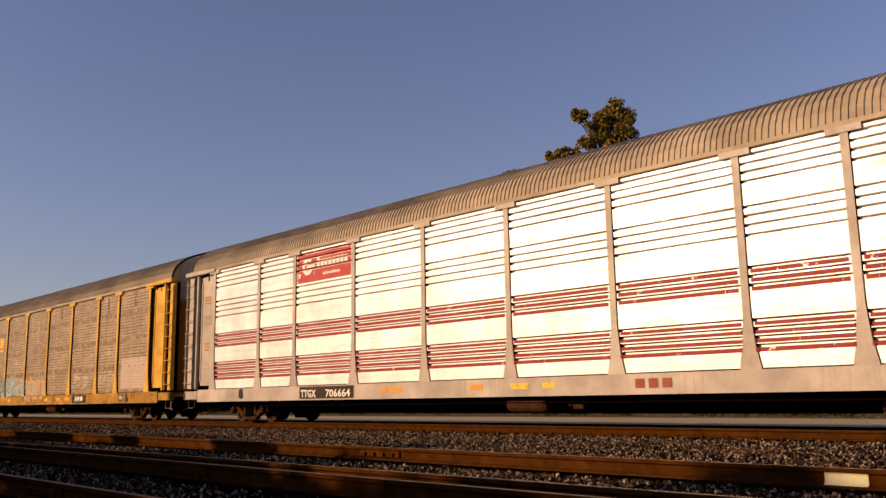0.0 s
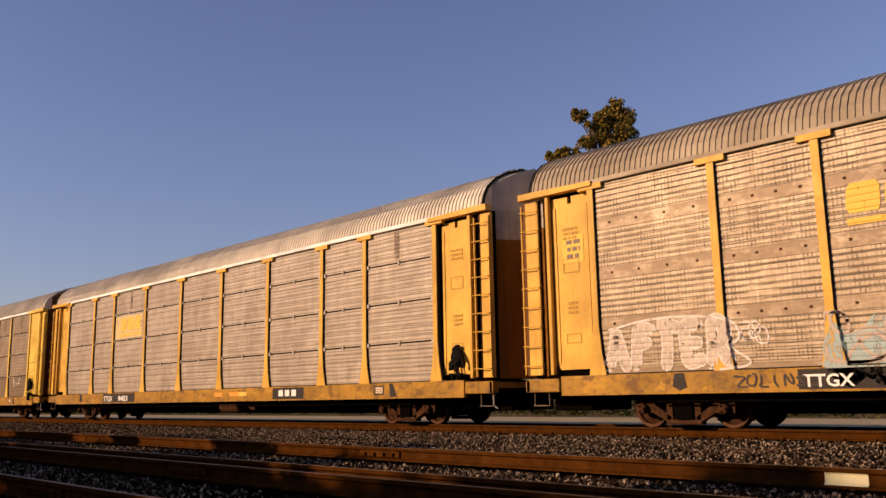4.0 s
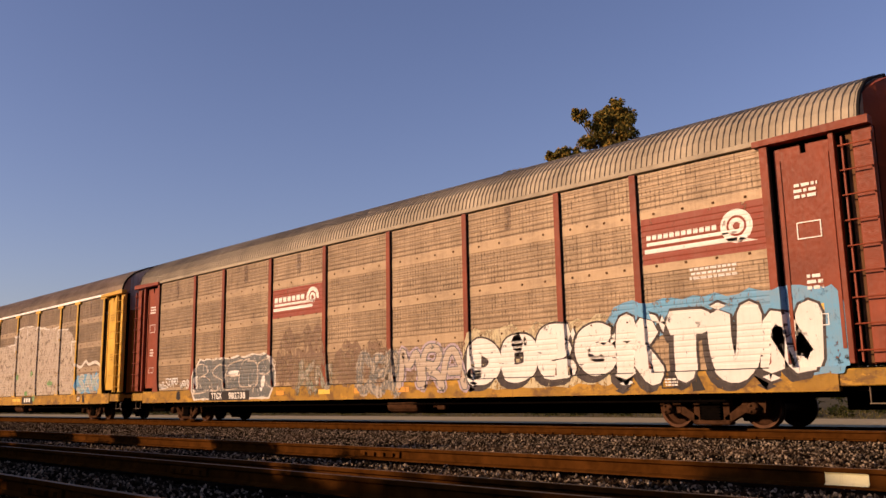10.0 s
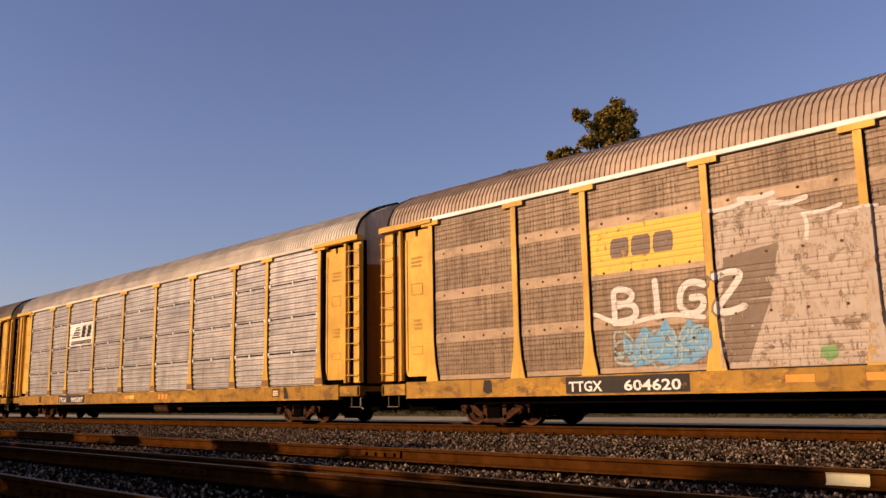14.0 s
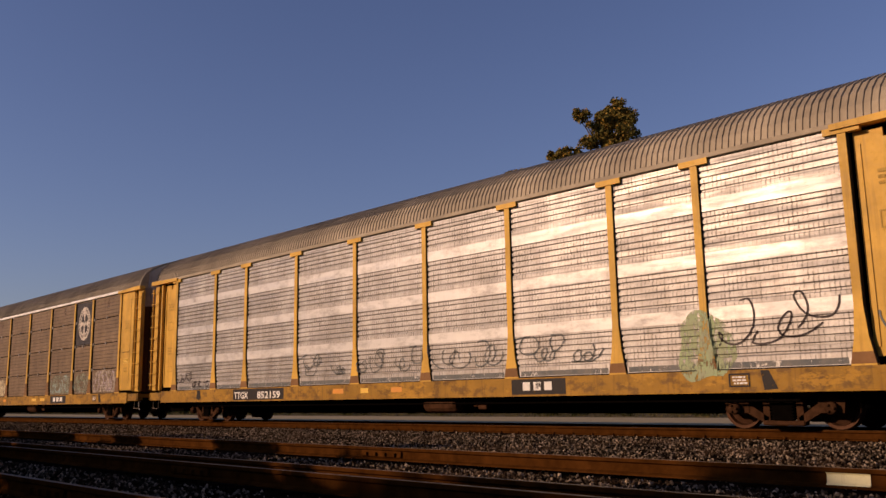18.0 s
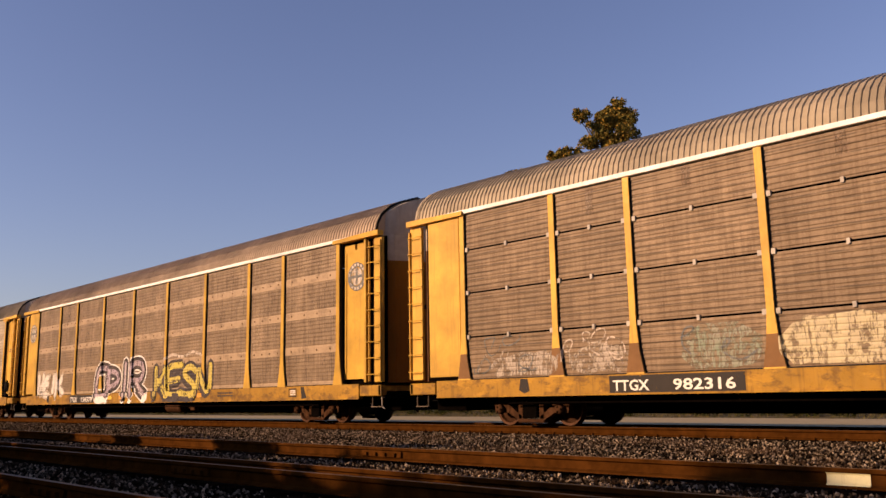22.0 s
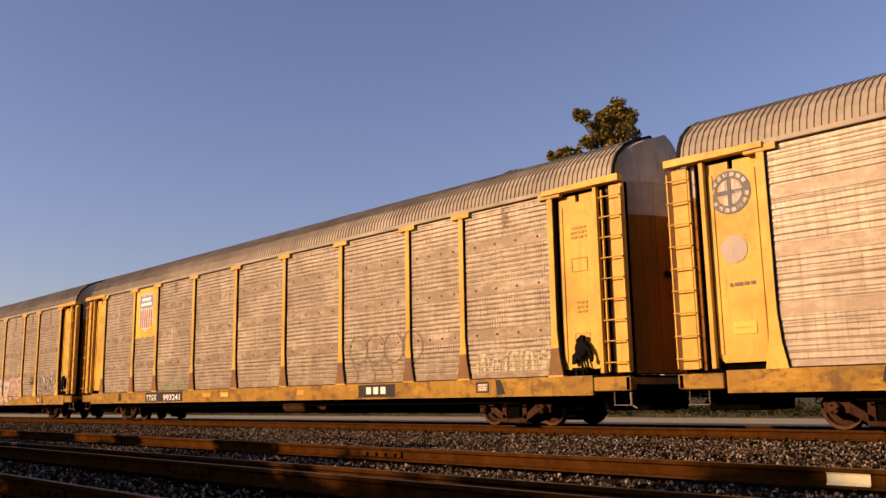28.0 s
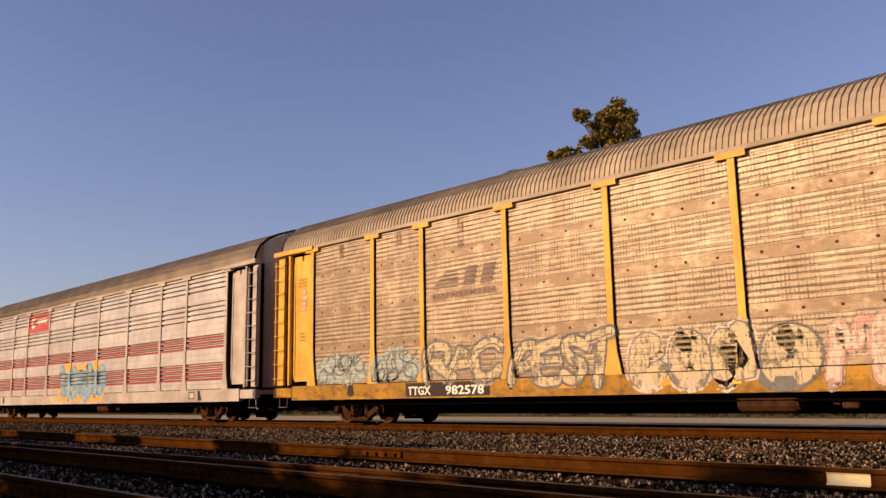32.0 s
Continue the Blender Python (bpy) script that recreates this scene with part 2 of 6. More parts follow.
SCREEN_BANDS = screen_metal("banded_silver_screen", (0.46, 0.43, 0.40), (0.20, 0.165, 0.13), 0.45, 0.42, 0.75, (0.085, 0.13), 0.5, 0.4, True, 1.0, 0.75, (0.60, 0.57, 0.53), 0.5)
SCREEN_WHITE = screen_metal("bright_screen", (0.80, 0.80, 0.79), (0.46, 0.42, 0.38), 0.45, 0.45, 0.10, (0.14, 0.2), 0.3, 0.2)
SCREEN_DULL = screen_metal("dull_silver_screen", (0.47, 0.45, 0.425), (0.22, 0.19, 0.16), 0.5, 0.35, 0.3, (0.14, 0.2), 0.4, 0.35)
ROOF_GREY = paint("galvanised_roof", (0.33, 0.265, 0.18), 0.6, metal=0.1, dirt=(0.22, 0.15, 0.09), grime=0.35, streak=0.3, rust=0.1)
ROOF_RUST = paint("stained_roof", (0.38, 0.28, 0.19), 0.6, metal=0.1, dirt=(0.22, 0.11, 0.05), grime=0.5, streak=0.6, rust=0.5)
ROOF_WHITE = paint("white_roof", (0.60, 0.53, 0.41), 0.6, metal=0.0, dirt=(0.42, 0.34, 0.25), grime=0.25, streak=0.25, rust=0.05)
WHITE_STRIP = paint("white_edge_paint", (0.85, 0.80, 0.72), 0.45, grime=0.2, streak=0.2, rust=0.1)
BLACK = plain("black_steel", (0.008, 0.007, 0.006), 0.7, 0.0, 0.4, gloss=0.02)
# near-black base colour holds the deep shade under and inside the cars
UNDER = plain("underframe_shade_black", (0.0035, 0.0025, 0.002), 0.95, 0.0, 0.4, gloss=0.0)
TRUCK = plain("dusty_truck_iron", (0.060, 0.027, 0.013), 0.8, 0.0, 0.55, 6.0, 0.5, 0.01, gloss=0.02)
WHEEL = plain("rusty_wheel_steel", (0.06, 0.026, 0.013), 0.55, 0.4, 0.35)
STEP_STEEL = plain("worn_step_steel", (0.16, 0.12, 0.085), 0.6, 0.2, 0.35)
# for the drawn post shadows, the panel foot joint and the roof edging
BLACK_STRIP = plain("black_strip", (0.015, 0.014, 0.013), 0.8)
WHITE_MARK = spray("white_lettering", (0.80, 0.76, 0.68), 0.25)
BLACK_MARK = spray("black_panel_paint", (0.018, 0.013, 0.010), 0.2, (0.06, 0.036, 0.022))
YELLOW_MARK = spray("yellow_lettering", (0.78, 0.47, 0.06), 0.25)
RED_MARK = spray("red_lettering_panel", (0.42, 0.045, 0.04), 0.2, (0.5, 0.3, 0.25))
DULL_RED = spray("dull_red_paint", (0.33, 0.09, 0.06), 0.35)
RED_STRIPE = spray("red_stripe_paint", (0.25, 0.022, 0.024), 0.25, (0.36, 0.16, 0.13))
OXIDE_MARK = spray("oxide_panel_paint", (0.26, 0.05, 0.025), 0.2)
BLUE_MARK = spray("faded_blue_shield_paint", (0.25, 0.23, 0.36), 0.35)
EMBLEM_CREAM = spray("cream_emblem_paint", (0.60, 0.52, 0.42), 0.3)
NAVY_MARK = spray("navy_panel_paint", (0.022, 0.019, 0.022), 0.25)
ORANGE_MARK = spray("orange_patch_paint", (0.70, 0.28, 0.03), 0.2)
FAINT_MARK = spray("faint_door_stencil", (0.42, 0.25, 0.04), 0.45, (0.5, 0.29, 0.04))
FADED_PANEL = spray("faded_yellow_panel_paint", (0.60, 0.46, 0.20), 0.35, (0.43, 0.355, 0.265))
GREY_MARK = spray("grey_lettering", (0.16, 0.11, 0.08), 0.3)
RUST_RUN = spray("rusty_runs", (0.13, 0.075, 0.04), 0.75)
SPRAY_WHITE = spray("white_spray", (0.72, 0.68, 0.62), 0.2)
SPRAY_FADED = spray("faded_white_spray", (0.58, 0.48, 0.38), 0.6)
SPRAY_PALE = spray("chalky_spray", (0.44, 0.35, 0.27), 0.25, (0.26, 0.19, 0.13))
SPRAY_CHALK = spray("chalk_white_spray", (0.66, 0.60, 0.52), 0.35)
SPRAY_VEIL = spray("chalky_veil_spray", (0.44, 0.36, 0.275), 0.52, (0.30, 0.20, 0.13))
SPRAY_BLACK = spray("black_spray", (0.03, 0.02, 0.02), 0.2)
SPRAY_SLATE = spray("slate_spray", (0.10, 0.11, 0.11), 0.45)
SPRAY_BLUE = spray("blue_spray", (0.10, 0.32, 0.50), 0.4)
SPRAY_SCRUB = spray("scrubbed_pale_spray", (0.40, 0.33, 0.255), 0.85)
SPRAY_UMBER = spray("umber_spray", (0.17, 0.12, 0.08), 0.4)
SPRAY_TEAL = spray("teal_spray", (0.30, 0.42, 0.40), 0.6)
SPRAY_YELLOW = spray("yellow_spray", (0.52, 0.41, 0.06), 0.5)
SPRAY_GREEN = spray("green_spray", (0.12, 0.30, 0.09), 0.5)
SPRAY_MOSS = spray("moss_spray", (0.20, 0.235, 0.165), 0.85)
SPRAY_LIME = spray("pale_green_spray", (0.30, 0.38, 0.19), 0.72)
SPRAY_PINK = spray("pink_spray", (0.62, 0.30, 0.24), 0.5)
SPRAY_CREAM = spray("cream_spray", (0.52, 0.43, 0.25), 0.6)
SPRAY_PURPLE = spray("mauve_spray", (0.40, 0.31, 0.36), 0.6)
ROAD_GRIME = spray("dried_road_grime", (0.17, 0.10, 0.06), 0.8, (0.27, 0.175, 0.11))
SPRAY_ORANGE = spray("orange_spray", (0.75, 0.34, 0.05), 0.3)
RAIL = plain("rusty_rail_steel", (0.060, 0.021, 0.004), 0.85, 0.0, 0.45, 5.0, 0.4, 0.004, gloss=0.0)
MARK_WHITE = paint("worn_white_rail_paint", (0.74, 0.68, 0.40), 0.6, dirt=(0.25, 0.17, 0.05), grime=0.7, streak=0.6, rust=0.7, grain=30.0)
RAIL_TOP = plain("worn_rail_head", (0.12, 0.06, 0.025), 0.5, 0.4, 0.2)
TIE = plain("creosoted_tie", (0.014, 0.009, 0.006), 0.9, 0.0, 0.4, 9.0, 0.8, 0.01, gloss=0.0)
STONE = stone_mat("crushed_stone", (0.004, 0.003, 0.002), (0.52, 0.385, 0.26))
# near-black throughout: shadow between the loose stones is put into the bed's colour
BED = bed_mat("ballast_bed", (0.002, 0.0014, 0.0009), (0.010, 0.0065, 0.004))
SOIL = plain("dry_ground", (0.09, 0.07, 0.035), 0.95, 0.0, 0.4, 1.5, 0.6, 0.05)
ROAD = plain("pale_gravel_road", (0.34, 0.27, 0.155), 0.92, 0.0, 0.15, 3.0, 0.4, 0.02)
GRASS = leaf_mat("dry_grass", (0.05, 0.05, 0.015), (0.09, 0.075, 0.025), (0.17, 0.12, 0.045))
WEED = leaf_mat("weed_leaves", (0.012, 0.018, 0.005), (0.025, 0.03, 0.008), (0.06, 0.05, 0.014))
LEAF = leaf_mat("autumn_leaves", (0.06, 0.062, 0.016), (0.17, 0.13, 0.03), (0.36, 0.19, 0.03))
BARK = plain("bark", (0.09, 0.065, 0.045), 0.9, 0.0, 0.4, 6.0, 0.9, 0.03)


# ---- mesh tools -------------------------------------------------------------
MESHES = {}


def mesh_of(key, build, smooth=False):
    """The mesh of that key, built once and shared."""
    if key not in MESHES:
        bm = bmesh.new()
        build(bm)
        bm.normal_update()
        me = bpy.data.meshes.new(str(key[0]) if isinstance(key, tuple) else key)
        bm.to_mesh(me)
        bm.free()
        me.materials.append(None)
        if smooth:
            me.polygons.foreach_set("use_smooth", [True] * len(me.polygons))
        MESHES[key] = me
    return MESHES[key]


def part(name, mesh, material, parent, at=(0, 0, 0), turn=0, label="", flip=False):
    """One mesh object under a thing or a part."""
    ob = new(name, mesh)
    ob.parent = parent
    ob.location = at
    ob.rotation_euler = (0, 0, radians(turn))
    if flip:
        ob.scale = (-1, 1, 1)
    ob.material_slots[0].link = "OBJECT"
    ob.material_slots[0].material = material
    if label:
        tagged(ob, label=label)
    return ob


def thing(name, label, category, at=(0, 0, 0), group="", kind=""):
    ob = new(name)
    ob.empty_display_size = 0.3
    ob.location = at
    return tagged(ob, label, category, group, kind)


def box(bm, x0, x1, y0, y1, z0, z1, bevel=0.0):
    v = [bm.verts.new((x, y, z)) for x in (x0, x1) for y in (y0, y1) for z in (z0, z1)]
    faces = [bm.faces.new([v[i] for i in f]) for f in
             ((0, 1, 3, 2), (4, 6, 7, 5), (0, 4, 5, 1), (2, 3, 7, 6), (0, 2, 6, 4), (1, 5, 7, 3))]
    if bevel:
        edges = list({e for f in faces for e in f.edges})
        bmesh.ops.bevel(bm, geom=edges, offset=bevel, segments=1, affect="EDGES", profile=0.5)


def prism(bm, pts, lo, hi, axis):
    """A closed outline pushed from lo to hi along x (pts are y, z) or y (pts are x, z)."""
    put = (lambda p, t: (t, p[0], p[1])) if axis == "x" else (lambda p, t: (p[0], t, p[1])) if axis == "y" else (lambda p, t: (p[0], p[1], t))
    a = [bm.verts.new(put(p, lo)) for p in pts]
    b = [bm.verts.new(put(p, hi)) for p in pts]
    n = len(pts)
    for i in range(n):
        bm.faces.new((a[i], a[(i + 1) % n], b[(i + 1) % n], b[i]))
    bm.faces.new(a[::-1])
    bm.faces.new(b)
    bmesh.ops.recalc_face_normals(bm, faces=bm.faces[:])


def rod(bm, p, q, r, n=6):
    p, q = Vector(p), Vector(q)
    d = (q - p).normalized()
    u = d.orthogonal().normalized()
    w = d.cross(u)
    rings = [[bm.verts.new(c + r * (math.cos(k * math.tau / n) * u + math.sin(k * math.tau / n) * w)) for k in range(n)] for c in (p, q)]
    for k in range(n):
        bm.faces.new((rings[0][k], rings[0][(k + 1) % n], rings[1][(k + 1) % n], rings[1][k]))
    bm.faces.new(rings[0][::-1])
    bm.faces.new(rings[1])


def lathe(bm, pts, n=28):
    """Rings about the y axis; pts are (radius, y)."""
    rings = [[bm.verts.new((r * math.cos(k * math.tau / n), y, r * math.sin(k * math.tau / n))) for k in range(n)] for r, y in pts]
    for a, b in zip(rings, rings[1:]):
        for k in range(n):
            bm.faces.new((a[k], a[(k + 1) % n], b[(k + 1) % n], b[k]))
    bm.faces.new(rings[0][::-1])
    bm.faces.new(rings[-1])
    bmesh.ops.recalc_face_normals(bm, faces=bm.faces[:])


# ---- railcar body -----------------------------------------------------------
HALF = 13.32                      # half the roof's length
SIDE = 1.475                      # base plane of the screens
FACE = 1.55                       # outer face of posts and sills
EDGES = [-11.68, -8.94, -7.0, -4.2, -1.4, 1.4, 4.2, 7.0, 8.94, 11.68]
FOOT, HEAD = 1.07, 5.0
ROWS = [(1.07, 2.035), (2.075, 3.08), (3.12, 4.12), (4.16, 5.0)]


def ribs(z0, z1, pitch, depth, wide=0.5):
    """Even horizontal ribs from z0 to z1, as knots of height and depth."""
    n = max(1, round((z1 - z0) / pitch))
    p = (z1 - z0) / n
    out = []
    for i in range(n):
        z = z0 + i * p
        out += [(z, 0.0), (z + p * (1 - wide) * 0.6, 0.0), (z + p * (1 - wide), depth), (z + p * 0.97, depth)]
    return out + [(z1, 0.0)]


def bright_knots():
    """Flat sheet with four groups of grooves, as on the white cars."""
    grooves = [4.92, 4.77, 4.61, 4.44, 3.97, 3.80, 3.63, 3.45, 2.87, 2.71, 2.55, 1.93, 1.78, 1.63, 1.48]
    out = [(FOOT, 0.045)]
    for g in sorted(grooves):
        out += [(g - 0.040, 0.045), (g - 0.034, -0.04), (g + 0.016, -0.04), (g + 0.024, 0.045)]
    return out + [(HEAD, 0.045)]


def banded_knots():
    """Older sheets: ribs in four courses with flat splice bands between."""
    out = []
    for a, b in ROWS:
        out += [(a, 0.010), (a + 0.09, 0.010)] + ribs(a + 0.10, b - 0.10, 0.115, 0.010) + [(b - 0.09, 0.010), (b, 0.010)]
    return out


def grouped_knots():
    """Bright sheets whose ribs come in groups of six with plain bands between."""
    out = []
    for a, b in ROWS:
        out += [(a, 0.03), (a + 0.22, 0.03)] + ribs(a + 0.24, b - 0.12, 0.13, 0.026, 0.60) + [(b - 0.10, 0.03), (b, 0.03)]
    return out


KNOTS = {
    "rows": sum((ribs(a, b, 0.105, 0.011) for a, b in ROWS), []),
    "silver_rows": sum((ribs(a, b, 0.165, 0.027, 0.6) for a, b in ROWS), []),
    "banded": banded_knots(),
    "grouped": grouped_knots(),
    "bright": bright_knots(),
}


def sheet(bm, width, knots):
    """A ribbed sheet of that width, its foot at z = 0, its face towards -y."""
    z0 = knots[0][0]
    pts = [(-d, z - z0) for z, d in knots] + [(0.03, knots[-1][0] - z0), (0.03, 0.0)]
    prism(bm, pts, -width / 2, width / 2, "x")


def post_mesh(bm, cap):
    w, f = 0.072, 0.20
    pts = [(-f, 0.0), (f, 0.0), (f, 0.03), (w + 0.045, 0.45), (w, 0.98), (w, 3.95), (-w, 3.95), (-w, 0.98), (-w - 0.045, 0.45), (-f, 0.03)]
    prism(bm, pts, -FACE, -1.43, "y")
    if cap:
        box(bm, -0.30, 0.30, -FACE - 0.02, -1.45, 3.86, 3.975)


def foot_mesh(bm, tall):
    """Skirt plate over a post's flared foot."""
    half = lambda z: float(np.interp(z, [0.03, 0.45, 0.98], [0.20, 0.117, 0.072]))
    zs = [0.03, min(0.45, 0.7 * tall), tall]
    prism(bm, [(-half(z), z) for z in zs] + [(half(z), z) for z in zs[::-1]], -FACE - 0.003, -FACE + 0.02, "y")


def post_shadow_mesh(bm):
    """Black strip drawn for a post's shadow, along its far edge and flared foot."""
    w, f, t = 0.072, 0.20, 0.016
    prism(bm, [(w - 0.02, 3.94), (w - 0.02, 0.98), (w + 0.02, 0.45), (f - 0.03, 0.03), (f + t, 0.03), (w + 0.045 + t, 0.45), (w + t, 0.98), (w + t, 3.94)], -1.525, -1.44, "y")


def roof_mesh(bm):
    arch = [(-1.53, 5.10), (-1.47, 5.36), (-1.33, 5.61), (-1.03, 5.865), (-0.63, 6.055), (0.0, 6.27)]
    arch = arch + [(-y, z) for y, z in arch[-2::-1]]
    n, step = 212, 2 * HALF / 212
    rows = []
    for i in range(n):
        x = -HALF + i * step
        for dx, lift in ((0.0, 0.0), (0.66, 0.0), (0.74, 0.024), (0.92, 0.024)):
            rows.append((x + dx * step, lift))
    rows.append((HALF, 0.0))
    made = [[bm.verts.new((x, y * (1 + lift * 0.5), z + lift)) for y, z in arch] for x, lift in rows]
    for a, b in zip(made, made[1:]):
        for k in range(len(arch) - 1):
            bm.faces.new((a[k], a[k + 1], b[k + 1], b[k]))
    for ring, flip in ((made[0], 1), (made[-1], -1)):
        bm.faces.new(ring[::flip])
    bmesh.ops.recalc_face_normals(bm, faces=bm.faces[:])


def roof_rim(bm):
    """Dark edging that follows the roof's arch at an end."""
    arch = [(-1.54, 5.12), (-1.48, 5.38), (-1.34, 5.63), (-1.04, 5.89), (-0.64, 6.08), (0.0, 6.295)]
    arch = arch + [(-y, z) for y, z in arch[-2::-1]]
    inner = [(y * 0.965, z - 0.05) for y, z in arch]
    for (a, b), (c, d) in zip(zip(arch, arch[1:]), zip(inner, inner[1:])):
        prism(bm, [a, b, d, c], -0.03, 0.05, "x")


def end_door(bm, folds):
    """Folding end doors: upright leaves set slightly outwards at the middle."""
    n = 7 if not folds else 11
    xs = []
    for i in range(n + 1):
        y = -1.36 + 2.72 * i / n
        bow = 0.62 * (1 - (y / 1.36) ** 2)
        xs.append((y, bow))
    outer = []
    for i in range(n):
        (y0, b0), (y1, b1) = xs[i], xs[i + 1]
        g = 0.05 if folds else 0.012
        outer += [(b0 - g, y0), (b0 + 0.015, y0 + 0.03), (b1 + 0.015, y1 - 0.03), (b1 - g, y1)]
    pts = outer + [(-0.08, 1.36), (-0.08, -1.36)]
    prism(bm, pts, 0.0, 1.0, "z")


def gable_mesh(bm):
    """Bowed cap over the end doors, up to the roof's arch."""
    n = 14
    ys = [-1.30 + 2.60 * k / n for k in range(n + 1)]
    tops = [float(np.interp(abs(y), [0.0, 0.6, 0.98, 1.27, 1.40], [6.22, 6.01, 5.82, 5.58, 5.2])) for y in ys]
    bows = [0.62 * (1 - (y / 1.36) ** 2) + 0.016 for y in ys]
    low = [bm.verts.new((b, y, 5.05)) for b, y in zip(bows, ys)]
    top = [bm.verts.new((b * 0.85, y, z)) for b, y, z in zip(bows, ys, tops)]
    rear = [bm.verts.new((-0.06, y, z)) for y, z in zip(ys, tops)]
    for k in range(n):
        bm.faces.new((low[k], low[k + 1], top[k + 1], top[k]))
        bm.faces.new((top[k], top[k + 1], rear[k + 1], rear[k]))
    bmesh.ops.recalc_face_normals(bm, faces=bm.faces[:])


def ladder_mesh(bm):
    for x in (-0.23, 0.23):
        box(bm, x - 0.014, x + 0.014, -0.05, 0.0, 0.0, 3.75)


def rung_mesh(bm):
    rod(bm, (-0.27, -0.10, 0), (0.23, -0.10, 0), 0.013)
    rod(bm, (-0.27, -0.10, 0), (-0.27, 0.0, 0), 0.012)
    rod(bm, (0.23, -0.10, 0), (0.23, 0.0, 0), 0.012)


def door_leaf(bm):
    pts = [(-0.52, 0.0), (0.38, 0.0), (0.48, 0.12), (0.48, 3.72), (0.05, 3.72), (0.05, 3.56), (-0.05, 3.56), (-0.05, 3.72), (-0.52, 3.72)]
    prism(bm, pts, -0.03, 0.03, "y")
    for x in (-0.44, 0.40):
        box(bm, x - 0.03, x + 0.03, -0.05, -0.031, 0.15, 3.5)


def underframe(bm):
    box(bm, -HALF, HALF, -1.40, 1.40, 0.86, 1.05)
    box(bm, -8.6, 8.6, -0.42, 0.42, 0.27, 0.86)
    box(bm, -HALF + 0.4, HALF - 0.4, -0.30, 0.30, 0.55, 0.86)
    for x in np.arange(-8.0, 8.1, 1.6):
        box(bm, x - 0.06, x + 0.06, -1.38, 1.38, 0.62, 0.86)


def platform_mesh(bm):
    """Buffer beam and draft pocket under the end doors."""
    box(bm, -0.5, 0.26, -1.32, 1.32, 0.66, 0.86, 0.01)
    box(bm, -0.9, 0.12, -0.75, 0.75, 0.34, 0.66, 0.02)
    rod(bm, (0.1, -0.5, 0.66), (0.45, -0.45, 0.30), 0.03)


def sill_mesh(bm):
    pts = [(-FACE, 0.68), (-FACE, 1.06), (-1.38, 1.06), (-1.38, 1.0), (-1.50, 1.0), (-1.50, 0.72), (-1.40, 0.72), (-1.40, 0.66), (-FACE - 0.015, 0.66)]
    prism(bm, pts, -12.62, 12.62, "x")


def sill_end(bm):
    box(bm, -0.45, 0.45, -FACE + 0.03, -1.36, 0.74, 1.02, 0.015)
    box(bm, 0.36, 0.46, -FACE + 0.03, 1.3, 0.76, 1.0)


def step_mesh(bm):
    for x in (-0.2, 0.2):
        rod(bm, (x, 0, 0.0), (x, 0, 0.30), 0.012)
    box(bm, -0.21, 0.21, -0.04, 0.04, -0.009, 0.009)


def header_mesh(bm):
    pts = [(-0.95, 0.0), (1.04, 0.0), (1.04, 0.14), (0.60, 0.14), (-0.95, 0.10)]
    prism(bm, pts, -FACE - 0.06, -1.40, "y")


def side_frame(bm):
    """Cast truck side: two journal pedestals, arched top bar, sloping tension bar with window openings."""
    for s in (-1, 1):
        prism(bm, [(s * 0.62, 0.30), (s * 1.05, 0.30), (s * 1.08, 0.52), (s * 0.95, 0.60), (s * 0.62, 0.60)], -0.09, 0.09, "y")
        prism(bm, [(s * 0.70, 0.32), (s * 0.62, 0.46), (s * 0.26, 0.22), (s * 0.30, 0.10)], -0.08, 0.08, "y")
        box(bm, min(s * 0.24, s * 0.36), max(s * 0.24, s * 0.36), -0.08, 0.08, 0.16, 0.62)
    box(bm, -0.98, 0.98, -0.09, 0.09, 0.58, 0.68, 0.02)
    box(bm, -0.38, 0.38, -0.10, 0.10, 0.08, 0.17, 0.02)


def spring_mesh(bm):
    """Coil pack, ribbed turn by turn."""
    pts = []
    for k in range(6):
        pts += [(0.10 - 0.02, 0.18 + 0.055 * k), (0.13, 0.195 + 0.055 * k), (0.13, 0.215 + 0.055 * k)]
    left = [(-x - 0.08, z) for x, z in pts]
    right = [(x + 0.08, z) for x, z in pts]
    prism(bm, left + right[::-1], -0.11, 0.11, "y")


def bolster(bm):
    box(bm, -0.22, 0.22, -1.05, 1.05, 0.42, 0.62, 0.03)


def wheelset_mesh(bm):
    rod(bm, (0, -1.02, 0), (0, 1.02, 0), 0.075, 12)
    for s in (-1, 1):
        y = s * 0.76
        lathe(bm, [(0.10, y + s * 0.09), (0.13, y + s * 0.02), (0.27, y - s * 0.01), (0.30, y + s * 0.055), (0.355, y + s * 0.06),
                   (0.36, y - s * 0.04), (0.385, y - s * 0.06), (0.38, y - s * 0.085), (0.30, y - s * 0.085), (0.12, y - s * 0.06)])


def cap_mesh(bm):
    """Three bolted bearing cap."""
    lathe(bm, [(0.11, 0.0), (0.11, -0.10), (0.08, -0.13), (0.03, -0.135)], 12)
    for k in range(3):
        a = k * math.tau / 3
        box(bm, 0.06 * math.cos(a) - 0.018, 0.06 * math.cos(a) + 0.018, -0.16, -0.12, 0.06 * math.sin(a) - 0.018, 0.06 * math.sin(a) + 0.018)


